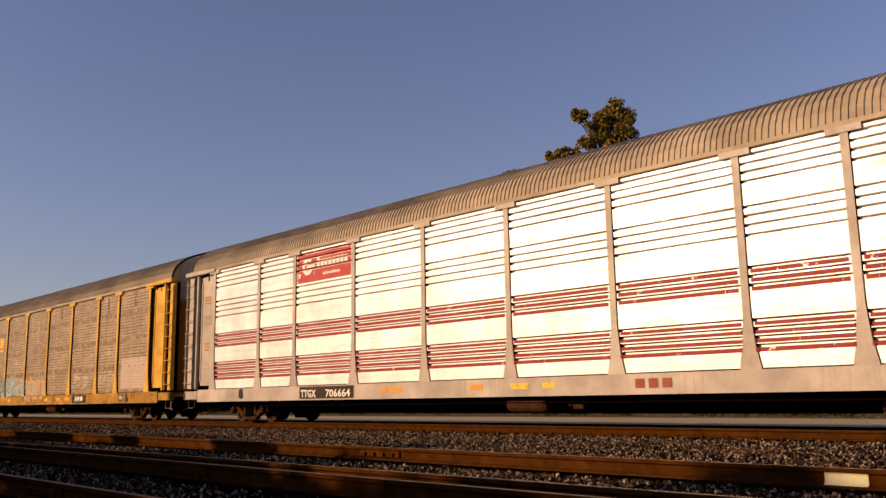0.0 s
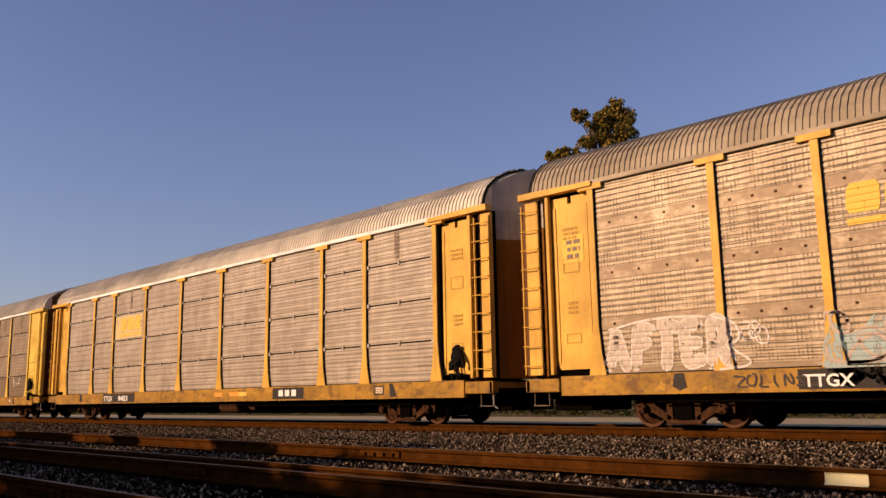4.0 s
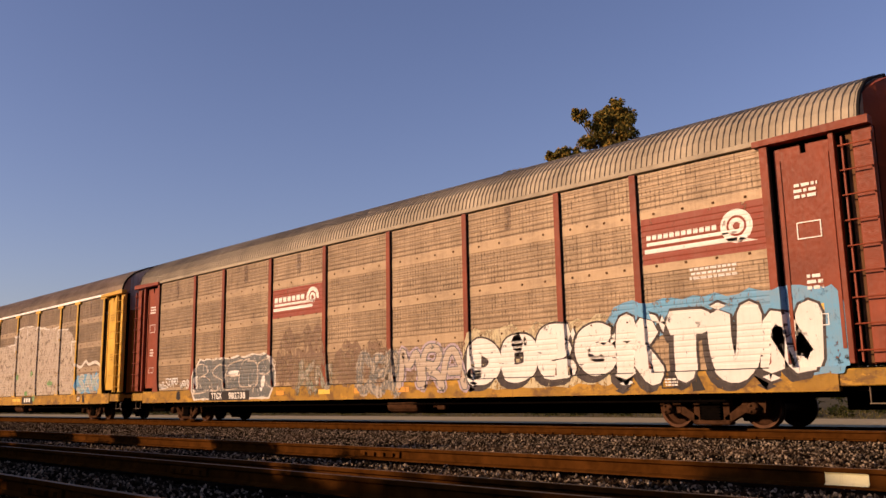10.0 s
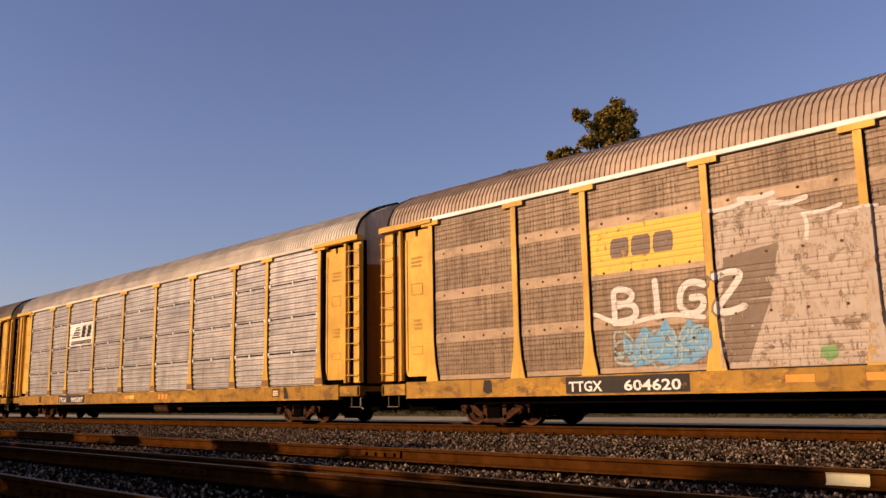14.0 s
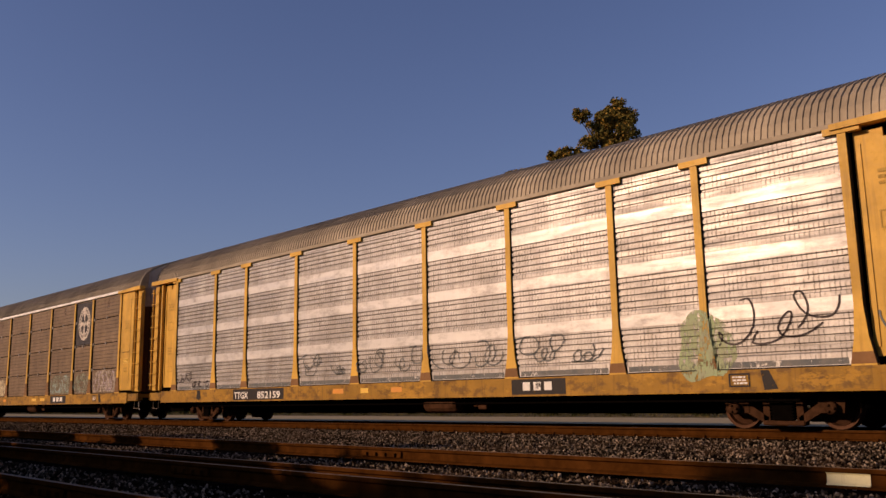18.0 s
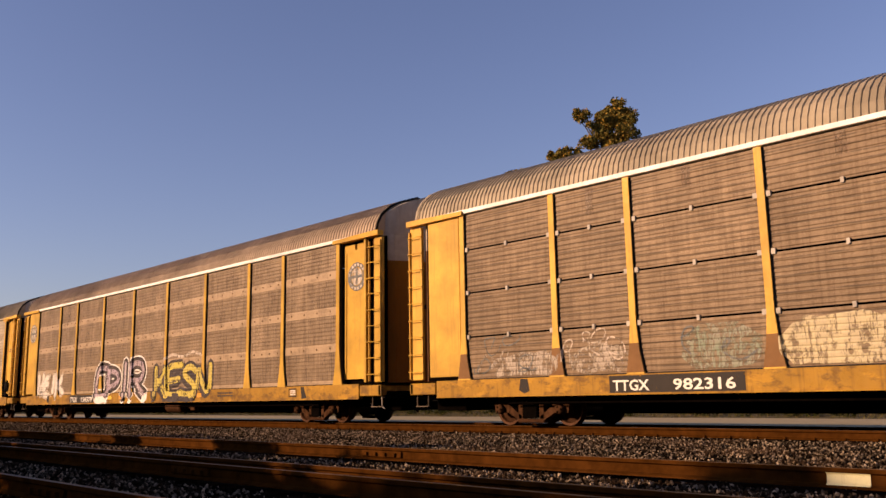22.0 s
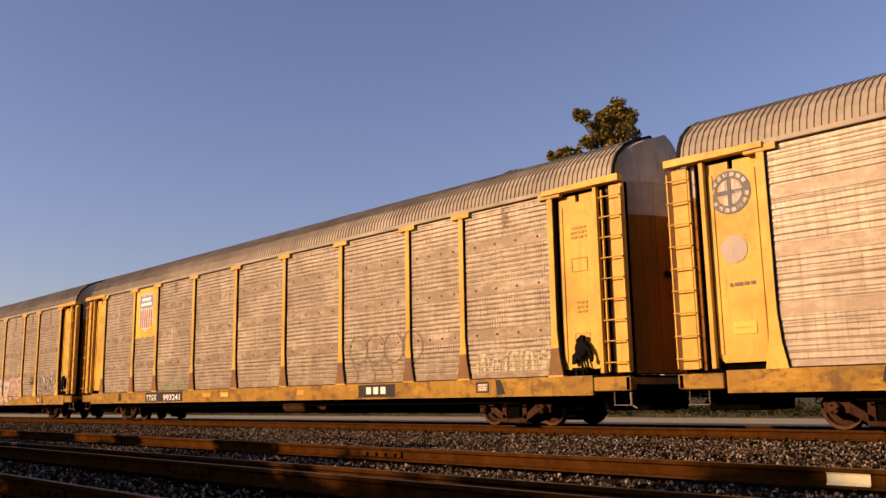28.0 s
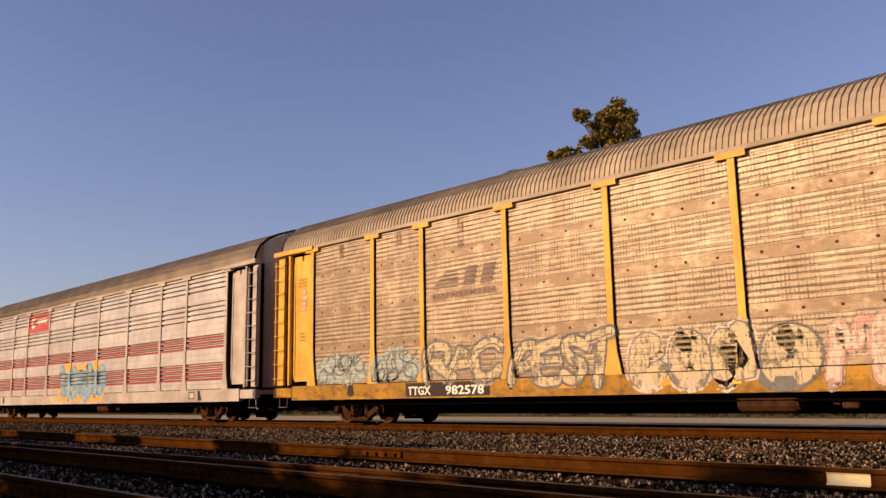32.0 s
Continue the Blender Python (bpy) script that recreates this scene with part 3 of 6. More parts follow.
def coupler_mesh(bm):
    box(bm, 0.0, 0.62, -0.10, 0.10, 0.62, 0.84, 0.03)
    prism(bm, [(0.55, -0.18), (0.83, -0.20), (0.86, -0.06), (0.72, 0.02), (0.84, 0.10), (0.80, 0.19), (0.60, 0.17)], 0.58, 0.88, "z")
    rod(bm, (0.1, -0.25, 0.70), (0.45, -0.32, 0.36), 0.025)
    rod(bm, (0.45, -0.32, 0.36), (0.75, -0.30, 0.50), 0.025)


def cut_lever(bm):
    rod(bm, (0, -1.42, 0.70), (0, -0.2, 0.74), 0.014)
    rod(bm, (0, -1.42, 0.70), (0.02, -1.42, 0.46), 0.014)
    rod(bm, (0.02, -1.42, 0.46), (0.14, -1.42, 0.40), 0.014)


def brake_mesh(bm):
    """Hand brake: round geared housing on a bracket, short lever, pawl, hanging chain rod and catch."""
    hub = bmesh.new()
    lathe(hub, [(0.05, 0.0), (0.17, -0.02), (0.19, -0.09), (0.15, -0.14), (0.05, -0.16)], 14)
    bmesh.ops.translate(hub, verts=hub.verts[:], vec=(-0.02, 0.0, 0.34))
    me = bpy.data.meshes.new("hub")
    hub.to_mesh(me)
    hub.free()
    bm.from_mesh(me)
    bpy.data.meshes.remove(me)
    prism(bm, [(-0.12, 0.40), (0.04, 0.48), (0.07, 0.60), (0.0, 0.62), (-0.14, 0.52)], -0.13, -0.05, "y")
    prism(bm, [(0.10, 0.40), (0.17, 0.38), (0.27, 0.14), (0.24, 0.05), (0.19, 0.07), (0.20, 0.16)], -0.14, -0.08, "y")
    prism(bm, [(-0.15, 0.30), (-0.26, 0.20), (-0.27, 0.02), (-0.17, 0.04), (-0.15, 0.14), (-0.04, 0.12), (-0.02, 0.24)], -0.12, -0.03, "y")
    rod(bm, (-0.04, -0.10, 0.14), (0.04, -0.08, -0.42), 0.028)
    rod(bm, (0.03, -0.12, 0.14), (0.12, -0.12, -0.16), 0.020)
    box(bm, -0.24, 0.14, -0.16, -0.02, -0.10, -0.05)
    box(bm, -0.20, -0.14, -0.12, 0.0, -0.40, -0.10)


def slack_bar(bm):
    """Air pipe that runs under the side sill on small hangers."""
    rod(bm, (-10.5, 0, 0), (10.5, 0, 0), 0.022)
    for x in np.arange(-10, 10.1, 2.5):
        box(bm, x - 0.02, x + 0.02, -0.02, 0.02, 0.0, 0.16)


def reservoir(bm):
    lathe(bm, [(0.05, -0.62), (0.17, -0.56), (0.20, -0.48), (0.20, 0.48), (0.17, 0.56), (0.05, 0.62)], 14)


def bolt_spots(width):
    """Where the bolts of a banded panel sit: x, z above the panel's foot."""
    return [((k + 0.5) / 4 * width - width / 2, a - FOOT) for a, _ in ROWS[1:] for k in range(4)]


def clip_spots(width):
    return [(x, a - 0.02 - FOOT, wide) for a, _ in ROWS[1:] for x, wide in ((-width / 2 + 0.03, True), (0.0, False), (width / 2 - 0.03, True))]


# ---- paint on the cars ------------------------------------------------------
def poly(bm, pts):
    bm.faces.new([bm.verts.new((x, 0, z)) for x, z in pts])


def rect(bm, x0, x1, z0, z1):
    poly(bm, [(x0, z0), (x1, z0), (x1, z1), (x0, z1)])


def disc(bm, cx, cz, rx, rz=None, n=28):
    rz = rz or rx
    poly(bm, [(cx + rx * math.cos(k * math.tau / n), cz + rz * math.sin(k * math.tau / n)) for k in range(n)])


def ring(bm, cx, cz, r0, r1, a0=0.0, a1=360.0, n=32, squash=1.0):
    pts = [(math.cos(radians(a0 + (a1 - a0) * k / n)), math.sin(radians(a0 + (a1 - a0) * k / n)) * squash) for k in range(n + 1)]
    a = [bm.verts.new((cx + r0 * c, 0, cz + r0 * s)) for c, s in pts]
    b = [bm.verts.new((cx + r1 * c, 0, cz + r1 * s)) for c, s in pts]
    for k in range(n):
        bm.faces.new((a[k], a[k + 1], b[k + 1], b[k]))


def ribbon(bm, pts, w):
    """A brush stroke of width w along pts, rounded by two rounds of corner cutting."""
    for _ in range(2):
        cut = [pts[0]]
        for (x0, z0), (x1, z1) in zip(pts, pts[1:]):
            cut += [(x0 * 0.75 + x1 * 0.25, z0 * 0.75 + z1 * 0.25), (x0 * 0.25 + x1 * 0.75, z0 * 0.25 + z1 * 0.75)]
        pts = cut + [pts[-1]]
    left, right = [], []
    for i, (x, z) in enumerate(pts):
        (xa, za), (xb, zb) = pts[max(0, i - 1)], pts[min(len(pts) - 1, i + 1)]
        d = math.hypot(xb - xa, zb - za) or 1.0
        nx, nz = -(zb - za) / d * w / 2, (xb - xa) / d * w / 2
        left.append(bm.verts.new((x + nx, 0, z + nz)))
        right.append(bm.verts.new((x - nx, 0, z - nz)))
    for k in range(len(pts) - 1):
        bm.faces.new((left[k], left[k + 1], right[k + 1], right[k]))
    for i, j, a, b in ((0, 1, left[0], right[0]), (-1, -2, right[-1], left[-1])):
        d = math.hypot(pts[i][0] - pts[j][0], pts[i][1] - pts[j][1]) or 1.0
        ex, ez = (pts[i][0] - pts[j][0]) / d * w / 2, (pts[i][1] - pts[j][1]) / d * w / 2
        tips = [bm.verts.new((pts[i][0] + ex * c - sgn * ez * q, 0, pts[i][1] + ez * c + sgn * ex * q)) for c, q, sgn in ((0.7, 0.7, -1), (1.0, 0.0, 1), (0.7, 0.7, 1))]
        bm.faces.new([a] + (tips if i == -1 else tips[::-1])[::1] + [b])


def drape(bm, knots, lift):
    """Lays flat shapes (x, z) onto the car's ribbed side, its posts and its sill."""
    zs = [v.co.z for v in bm.verts]
    xs = [v.co.x for v in bm.verts]
    z0, z1, x0, x1 = min(zs), max(zs), min(xs), max(xs)
    cuts = [z for z, _ in knots] + [1.062, 1.074]
    last = -9
    for z in sorted(cuts):
        if z0 + 0.004 < z < z1 - 0.004 and z - last > 0.004:
            bmesh.ops.bisect_plane(bm, geom=bm.verts[:] + bm.edges[:] + bm.faces[:], plane_co=(0, 0, z), plane_no=(0, 0, 1))
            last = z
    for e in EDGES:
        for dx in (-0.10, -0.09, 0.09, 0.10) + ((-0.215, -0.2, -0.145, -0.13, 0.13, 0.145, 0.2, 0.215) if z0 < 1.9 else ()):
            if x0 + 0.004 < e + dx < x1 - 0.004:
                bmesh.ops.bisect_plane(bm, geom=bm.verts[:] + bm.edges[:] + bm.faces[:], plane_co=(e + dx, 0, 0), plane_no=(1, 0, 0))
    kz, kd = [k[0] for k in knots], [k[1] for k in knots]
    for v in bm.verts:
        x, z = v.co.x, v.co.z
        out = SIDE + float(np.interp(z, kz, kd))
        if z < 1.07 or abs(x) < 11.95 and min(abs(x - e) for e in EDGES) < 0.011 + float(np.interp(z, [1.06, 1.09, 1.51, 2.04], [0.20, 0.20, 0.13, 0.085])):
            out = FACE + 0.018 if z < 0.69 else FACE
        elif abs(x) > 11.78 and z > 1.07:
            out = 1.405
        v.co.y = -(out + lift)
    for f in bm.faces:
        f.normal_update()
        if f.normal.y > 0:
            f.normal_flip()


def islands(bm):
    """Faces of a flat drawing, grouped by what hangs together."""
    left, out = set(bm.faces), []
    for f in list(bm.faces):
        if f not in left:
            continue
        left.discard(f)
        todo, group = [f], []
        while todo:
            g = todo.pop()
            group.append([(v.co.x, v.co.z) for v in g.verts])
            for e in g.edges:
                for h in e.link_faces:
                    if h in left:
                        left.discard(h)
                        todo.append(h)
        out.append(group)
    return out


SPLIT = ("emblem", "owner_mark", "shield_striping", "shield_line", "emblem_cross", "stencil_box")


def decal(car, name, draw, material, lift=0.005, label=""):
    """Paint laid on the car's side; separate shapes of an emblem become parts of their own."""
    bm = bmesh.new()
    draw(bm)
    if name in SPLIT and len(bm.faces) > 1:
        groups = islands(bm)
        if 1 < len(groups) <= 40:
            bm.free()
            for group in groups:
                ob = laid(car, name, lambda b: [poly(b, p) for p in group], material, lift, label)
            return ob
    bm.free()
    return laid(car, name, draw, material, lift, label)


def laid(car, name, draw, material, lift, label):
    bm = bmesh.new()
    draw(bm)
    bmesh.ops.remove_doubles(bm, verts=bm.verts[:], dist=1e-5)
    drape(bm, KNOTS[car["kind"]], lift)
    for s in car.get("flush", ()):
        for v in bm.verts:
            if s * v.co.x > 11.79 and v.co.z > 1.15:
                v.co.y = -(1.525 + lift)
    me = bpy.data.meshes.new(name)
    bm.to_mesh(me)
    bm.free()
    me.materials.append(None)
    return part(name, me, material, car["root"], label=label)


def lettering(car, text, x, z, height, material, lift=0.012, wide=1.0, name="lettering", label="", plane=None):
    """Characters of the built-in font, from x over a width, with their foot at z, on the outer face of the sill."""
    cu = bpy.data.curves.new("lettering", "FONT")
    cu.body = text
    cu.size = height / 0.70
    cu.offset = 0.006
    cu.resolution_u = 2
    tmp = bpy.data.objects.new("lettering", cu)
    me = bpy.data.meshes.new_from_object(tmp)
    bpy.data.objects.remove(tmp)
    bpy.data.curves.remove(cu)
    y = -((FACE if plane is None else plane) + lift)
    lo = min(v.co.x for v in me.vertices)
    wide = wide / (max(v.co.x for v in me.vertices) - lo)
    for v in me.vertices:
        v.co = (x + (v.co.x - lo) * wide, y, z + v.co.y)
    # every character is a part of its own
    polys = [tuple(p.vertices) for p in me.polygons]
    spots = [tuple(v.co) for v in me.vertices]
    bpy.data.meshes.remove(me)
    owner = list(range(len(spots)))

    def find(k):
        while owner[k] != k:
            owner[k] = owner[owner[k]]
            k = owner[k]
        return k
    for p in polys:
        for k in p[1:]:
            owner[find(k)] = find(p[0])
    groups = {}
    for p in polys:
        groups.setdefault(find(p[0]), []).append(p)
    for group in groups.values():
        used = sorted({k for p in group for k in p})
        back = {k: i for i, k in enumerate(used)}
        one = bpy.data.meshes.new("character")
        one.from_pydata([spots[k] for k in used], [], [[back[k] for k in p] for p in group])
        one.materials.append(None)
        part("character", one, material, car["root"], label=label)


def lobed(r, cx, cz, rx, rz, grow):
    """A rounded, lobed blob."""
    k, p, q = r.choice((3, 4, 5)), r.uniform(0, 6.28), r.uniform(0, 6.28)
    out = []
    for i in range(32):
        a = i * math.tau / 32
        c, s = math.cos(a), math.sin(a)
        f = 1.0 + 0.10 * math.sin(k * a + p) + 0.05 * math.sin(7 * a + q)
        out.append((cx + (abs(c) ** 0.75) * math.copysign(1, c) * (rx * f + grow), cz + (abs(s) ** 0.75) * math.copysign(1, s) * (rz * f + grow)))
    return out


def bent(r, x, z, w, h):
    """The run of one fat sprayed stroke inside a box: arch, hook, wave or slash."""
    kind = r.choice(("arch", "hook", "wave", "slash", "bow"))
    if kind == "arch":
        pts = [(0.0, 0.0), (0.05, 0.75), (0.45, 1.0), (0.85, 0.8), (0.95, 0.05)]
    elif kind == "hook":
        pts = [(0.9, 0.85), (0.4, 1.0), (0.0, 0.7), (0.25, 0.35), (0.8, 0.3), (0.6, 0.0), (0.05, 0.05)]
    elif kind == "wave":
        pts = [(0.0, 0.1), (0.3, 0.9), (0.5, 0.3), (0.7, 0.95), (1.0, 0.1)]
    elif kind == "slash":
        pts = [(-0.1, 0.9), (0.35, 1.0), (0.4, 0.4), (0.75, 0.0), (1.15, 0.1)]
    else:
        pts = [(0.1, 0.95), (0.75, 0.85), (0.95, 0.5), (0.7, 0.15), (0.0, 0.0)]
    return [(x + w * (p + r.uniform(-0.08, 0.08)), z + h * min(1.0, max(0.0, q + r.uniform(-0.08, 0.08)))) for p, q in pts]


def graffiti(car, x0, x1, z0, z1, n, fill, edge, seed, weight=0.30, rim=0.10, shade=None, lean=0.0, halo=None):
    """A sprayed piece of n abstract knots of fat bent strokes, each rimmed, over an optional cloud."""
    r = random.Random(seed)
    w, h = (x1 - x0) / n, z1 - z0
    if shade:
        def cloud(bm):
            m = 3 * n + 2
            top = [(x0 - 0.15 + (x1 - x0 + 0.3) * k / m, z1 + 0.02 + r.uniform(-0.16, 0.14) - (0.55 * h if k in (0, m) else 0.12 * h if k in (1, m - 1) else 0)) for k in range(m + 1)]
            low = [(x0 - 0.15 + (x1 - x0 + 0.3) * k / m, max(0.70, z0 - 0.04 + r.uniform(-0.08, 0.08) + (0.2 * h if k in (0, m) else 0))) for k in range(m + 1)]
            a = [bm.verts.new((x, 0, z)) for x, z in top]
            b = [bm.verts.new((x, 0, z)) for x, z in low]
            for i in range(m):
                bm.faces.new((a[i], a[i + 1], b[i + 1], b[i]))
        decal(car, "sprayed_cloud", cloud, shade, 0.004)
    fat = (0.13 + 0.22 * weight) * min(w, 0.8 * h)
    knots = []
    for k in range(n):
        lines = []
        for j in range(2):
            u = x0 + w * (k + 0.06 + 0.30 * j) + r.uniform(-0.04, 0.04) * w
            b = z0 + (0.02 + 0.12 * j) * h + 0.5 * fat
            s = bent(r, u + 0.5 * fat, b, 0.62 * w - 0.5 * fat, (0.95 - 0.18 * j) * h - fat)
            lines.append([(x + lean * (z - z0), z) for x, z in s])
        knots.append(lines)
    body = fill or edge
    if halo:
        for lines in knots:
            for s in lines:
                decal(car, "sprayed_halo", lambda bm: ribbon(bm, s, fat + 2 * rim + 0.16), halo, 0.005)
    for lines in knots:
        if fill and edge:
            for j, s in enumerate(lines):
                decal(car, "sprayed_outline", lambda bm: ribbon(bm, s, fat + 2 * rim), edge, 0.007 + 0.0004 * j)
        for j, s in enumerate(lines):
            decal(car, "sprayed_stroke", lambda bm: ribbon(bm, s, fat), body, 0.011 + 0.0004 * j)
    if fill and edge:
        def slits(bm):
            q = random.Random(seed + 1)
            for lines in knots:
                for s in lines:
                    i = q.randrange(len(s) - 2)
                    ribbon(bm, [(x + 0.1 * fat, z - 0.1 * fat) for x, z in s[i:i + 3]], max(0.025, 0.22 * fat))
        tagged(decal(car, "sprayed_accent", slits, edge, 0.016), kind="stuff")


# strokes of sprayed capitals in a unit box
STROKES = {
    "A": [[(0.0, 0.0), (0.3, 0.7), (0.5, 1.0), (0.7, 0.7), (1.0, 0.0)], [(0.22, 0.36), (0.78, 0.36)]],
    "B": [[(0.12, 0.0), (0.12, 0.5), (0.12, 1.0), (0.7, 1.0), (0.85, 0.75), (0.6, 0.54), (0.25, 0.52)], [(0.25, 0.52), (0.9, 0.48), (1.0, 0.2), (0.7, 0.0), (0.12, 0.0)]],
    "C": [[(0.95, 0.8), (0.6, 1.0), (0.1, 0.9), (0.0, 0.5), (0.1, 0.1), (0.6, 0.0), (0.95, 0.2)]],
    "D": [[(0.08, 0.0), (0.08, 0.6), (0.1, 1.0), (0.7, 0.95), (1.0, 0.5), (0.7, 0.03), (0.08, 0.0)]],
    "E": [[(0.95, 0.98), (0.2, 1.0), (0.05, 0.75), (0.05, 0.25), (0.2, 0.0), (0.95, 0.04)], [(0.1, 0.52), (0.8, 0.54)]],
    "F": [[(0.15, 0.0), (0.12, 0.6), (0.15, 1.0), (0.95, 0.98)], [(0.14, 0.52), (0.8, 0.55)]],
    "G": [[(0.95, 0.85), (0.55, 1.0), (0.08, 0.8), (0.05, 0.25), (0.5, 0.0), (0.95, 0.15), (0.92, 0.46), (0.5, 0.45)]],
    "I": [[(0.5, 0.0), (0.5, 0.5), (0.5, 1.0)]],
    "J": [[(0.75, 1.0), (0.75, 0.4), (0.6, 0.0), (0.1, 0.1)]],
    "K": [[(0.1, 0.0), (0.1, 0.5), (0.12, 1.0)], [(0.95, 1.0), (0.5, 0.62), (0.15, 0.5)], [(0.3, 0.55), (0.6, 0.35), (1.0, 0.0)]],
    "L": [[(0.15, 1.0), (0.12, 0.4), (0.15, 0.02), (0.95, 0.05)]],
    "M": [[(0.0, 0.0), (0.1, 0.6), (0.15, 1.0), (0.5, 0.45), (0.85, 1.0), (0.9, 0.6), (1.0, 0.0)]],
    "N": [[(0.05, 0.0), (0.05, 0.6), (0.08, 1.0), (0.5, 0.5), (0.92, 0.0), (0.95, 0.5), (0.95, 1.0)]],
    "O": [[(0.5, 1.0), (0.1, 0.9), (0.0, 0.5), (0.1, 0.08), (0.5, 0.0), (0.9, 0.1), (1.0, 0.5), (0.9, 0.92), (0.45, 1.0)]],
    "P": [[(0.1, 0.0), (0.1, 0.5), (0.12, 1.0), (0.75, 1.0), (1.0, 0.75), (0.75, 0.45), (0.2, 0.42)]],
    "R": [[(0.1, 0.0), (0.1, 0.5), (0.12, 1.0), (0.75, 1.0), (0.95, 0.75), (0.7, 0.5), (0.25, 0.48)], [(0.4, 0.46), (0.7, 0.25), (1.05, 0.0)]],
    "S": [[(0.95, 0.85), (0.5, 1.0), (0.08, 0.8), (0.4, 0.55), (0.85, 0.42), (0.9, 0.12), (0.5, 0.0), (0.02, 0.14)]],
    "T": [[(0.0, 0.95), (0.5, 1.0), (1.0, 0.95)], [(0.5, 0.95), (0.48, 0.5), (0.5, 0.0)]],
    "U": [[(0.05, 1.0), (0.05, 0.4), (0.25, 0.0), (0.75, 0.0), (0.95, 0.4), (0.95, 1.0)]],
    "W": [[(0.0, 1.0), (0.12, 0.4), (0.25, 0.0), (0.5, 0.6), (0.75, 0.0), (0.88, 0.4), (1.0, 1.0)]],
    "Z": [[(0.0, 0.95), (0.5, 1.0), (0.95, 0.95), (0.5, 0.5), (0.05, 0.05), (0.5, 0.0), (1.0, 0.06)]],
}


def backing(bm, x0, x1, z0, z1, seed, rough=0.12):
    """An uneven sprayed ground with puffed upper and lower edges."""
    r = random.Random(seed)
    m = max(6, int((x1 - x0) / 0.22))
    top = [(x0 + (x1 - x0) * k / m, z1 + r.uniform(-rough, rough) - (0.4 * (z1 - z0) if k in (0, m) else 0.1 * (z1 - z0) if k in (1, m - 1) else 0)) for k in range(m + 1)]
    low = [(x, max(0.70, z0 + r.uniform(-0.5, 0.5) * rough + (0.25 * (z1 - z0) if k in (0, m) else 0))) for k, (x, _) in enumerate(top)]
    a, b = [bm.verts.new((x, 0, z)) for x, z in top], [bm.verts.new((x, 0, z)) for x, z in low]
    for k in range(m):
        bm.faces.new((a[k], a[k + 1], b[k + 1], b[k]))


def sprayed_piece(car, text, x0, x1, z0, z1, fill, edge, seed, fat=0.30, rim=0.05, halo=None, cloud=None, lean=0.0, drop=None, rise=0.0, accent=None, lock=1.0, wild=0.03):
    """Sprayed capitals of fat rounded strokes: ground, drop shade, halo, outline, fill and inner lines. lock: how far they interlock."""
    r = random.Random(seed)
    if cloud:
        decal(car, "sprayed_cloud", lambda bm: backing(bm, x0 - 0.2, x1 + 0.2, z0 - 0.05, z1 + 0.12, seed), cloud, 0.004)
    step = (x1 - x0) / len(text)
    lines = []
    for k, letter in enumerate(text):
        w, h = step * lock * (0.98 if letter != "I" else 0.6) - fat, (z1 - z0) * r.uniform(0.92, 1.06) - fat
        u, b = x0 + (k - 0.5 * (lock - 1)) * step + fat / 2 + (0.0 if letter != "I" else 0.2 * step), z0 + rise * (k + 0.5) * step + fat / 2
        tilt = r.uniform(-0.08, 0.08)
        for j, stroke in enumerate(STROKES[letter]):
            pts = [(u + w * p + (lean + tilt) * h * q + r.uniform(-wild, wild), max(0.69 + fat / 2 + rim, b + h * q + r.uniform(-wild, wild))) for p, q in stroke]
            lines.append((pts, 0.0004 * (j + 3 * (k % 3))))
    if drop:
        for pts, up in lines:
            decal(car, "sprayed_drop_shade", lambda bm: ribbon(bm, [(x - 0.10, max(0.67 + (fat + rim) / 2, z - 0.12)) for x, z in pts], fat + rim), drop, 0.0045 + up * 0.2)
    if halo:
        for pts, up in lines:
            decal(car, "sprayed_halo", lambda bm: ribbon(bm, pts, fat + 2 * rim + 0.11), halo, 0.0055 + up * 0.3)
    if edge:
        for pts, up in lines:
            decal(car, "sprayed_outline", lambda bm: ribbon(bm, pts, fat + 2 * rim), edge, 0.007 + up)
    if fill:
        for pts, up in lines:
            decal(car, "sprayed_stroke", lambda bm: ribbon(bm, pts, fat), fill, 0.0105 + up)
    if accent:
        for pts, up in lines[::2]:
            decal(car, "sprayed_accent", lambda bm: ribbon(bm, [(x + 0.15 * fat, z - 0.2 * fat) for x, z in pts[:3]], 0.16 * fat), accent, 0.014 + up)


def scribble(car, x0, x1, z0, z1, n, material, seed, w=0.035):
    """A loose looping tag: a few thin wandering strokes."""
    r = random.Random(seed)
    lines = []
    for k in range(n):
        x, z = x0 + (x1 - x0) * k / n, z0 + r.random() * (z1 - z0)
        a = r.uniform(0, math.tau)
        pts = [(x, z)]
        for _ in range(r.randint(6, 12)):
            a += r.uniform(0.4, 1.5)
            s = r.uniform(0.10, 0.30) * (z1 - z0 + 0.3)
            x = min(x1, max(x0, x + math.cos(a) * s + 0.06 * (x1 - x0) / n))
            z = min(z1, max(z0, z + math.sin(a) * s))
            pts.append((x, z))
        lines.append(pts)
    for s in lines:
        decal(car, "sprayed_tag", lambda bm: ribbon(bm, s, w), material, 0.010)


def bars(car, x0, x1, z0, z1, rows, material, seed, plane_door=False, name="stencilling"):
    """Small stencilling too faint to read, as short bars."""
    r = random.Random(seed)

    def draw(bm):
        h = (z1 - z0) / rows
        for k in range(rows):
            x = x0 + r.uniform(0, 0.1) * (x1 - x0)
            while x < x1 - 0.02:
                w = min(r.uniform(0.5, 1.6) * h, x1 - x)
                rect(bm, x, x + w, z0 + k * h + 0.22 * h, z0 + (k + 1) * h - 0.22 * h)
                x += w + 0.3 * h
    tagged(decal(car, name, draw, material, 0.011), kind="stuff")


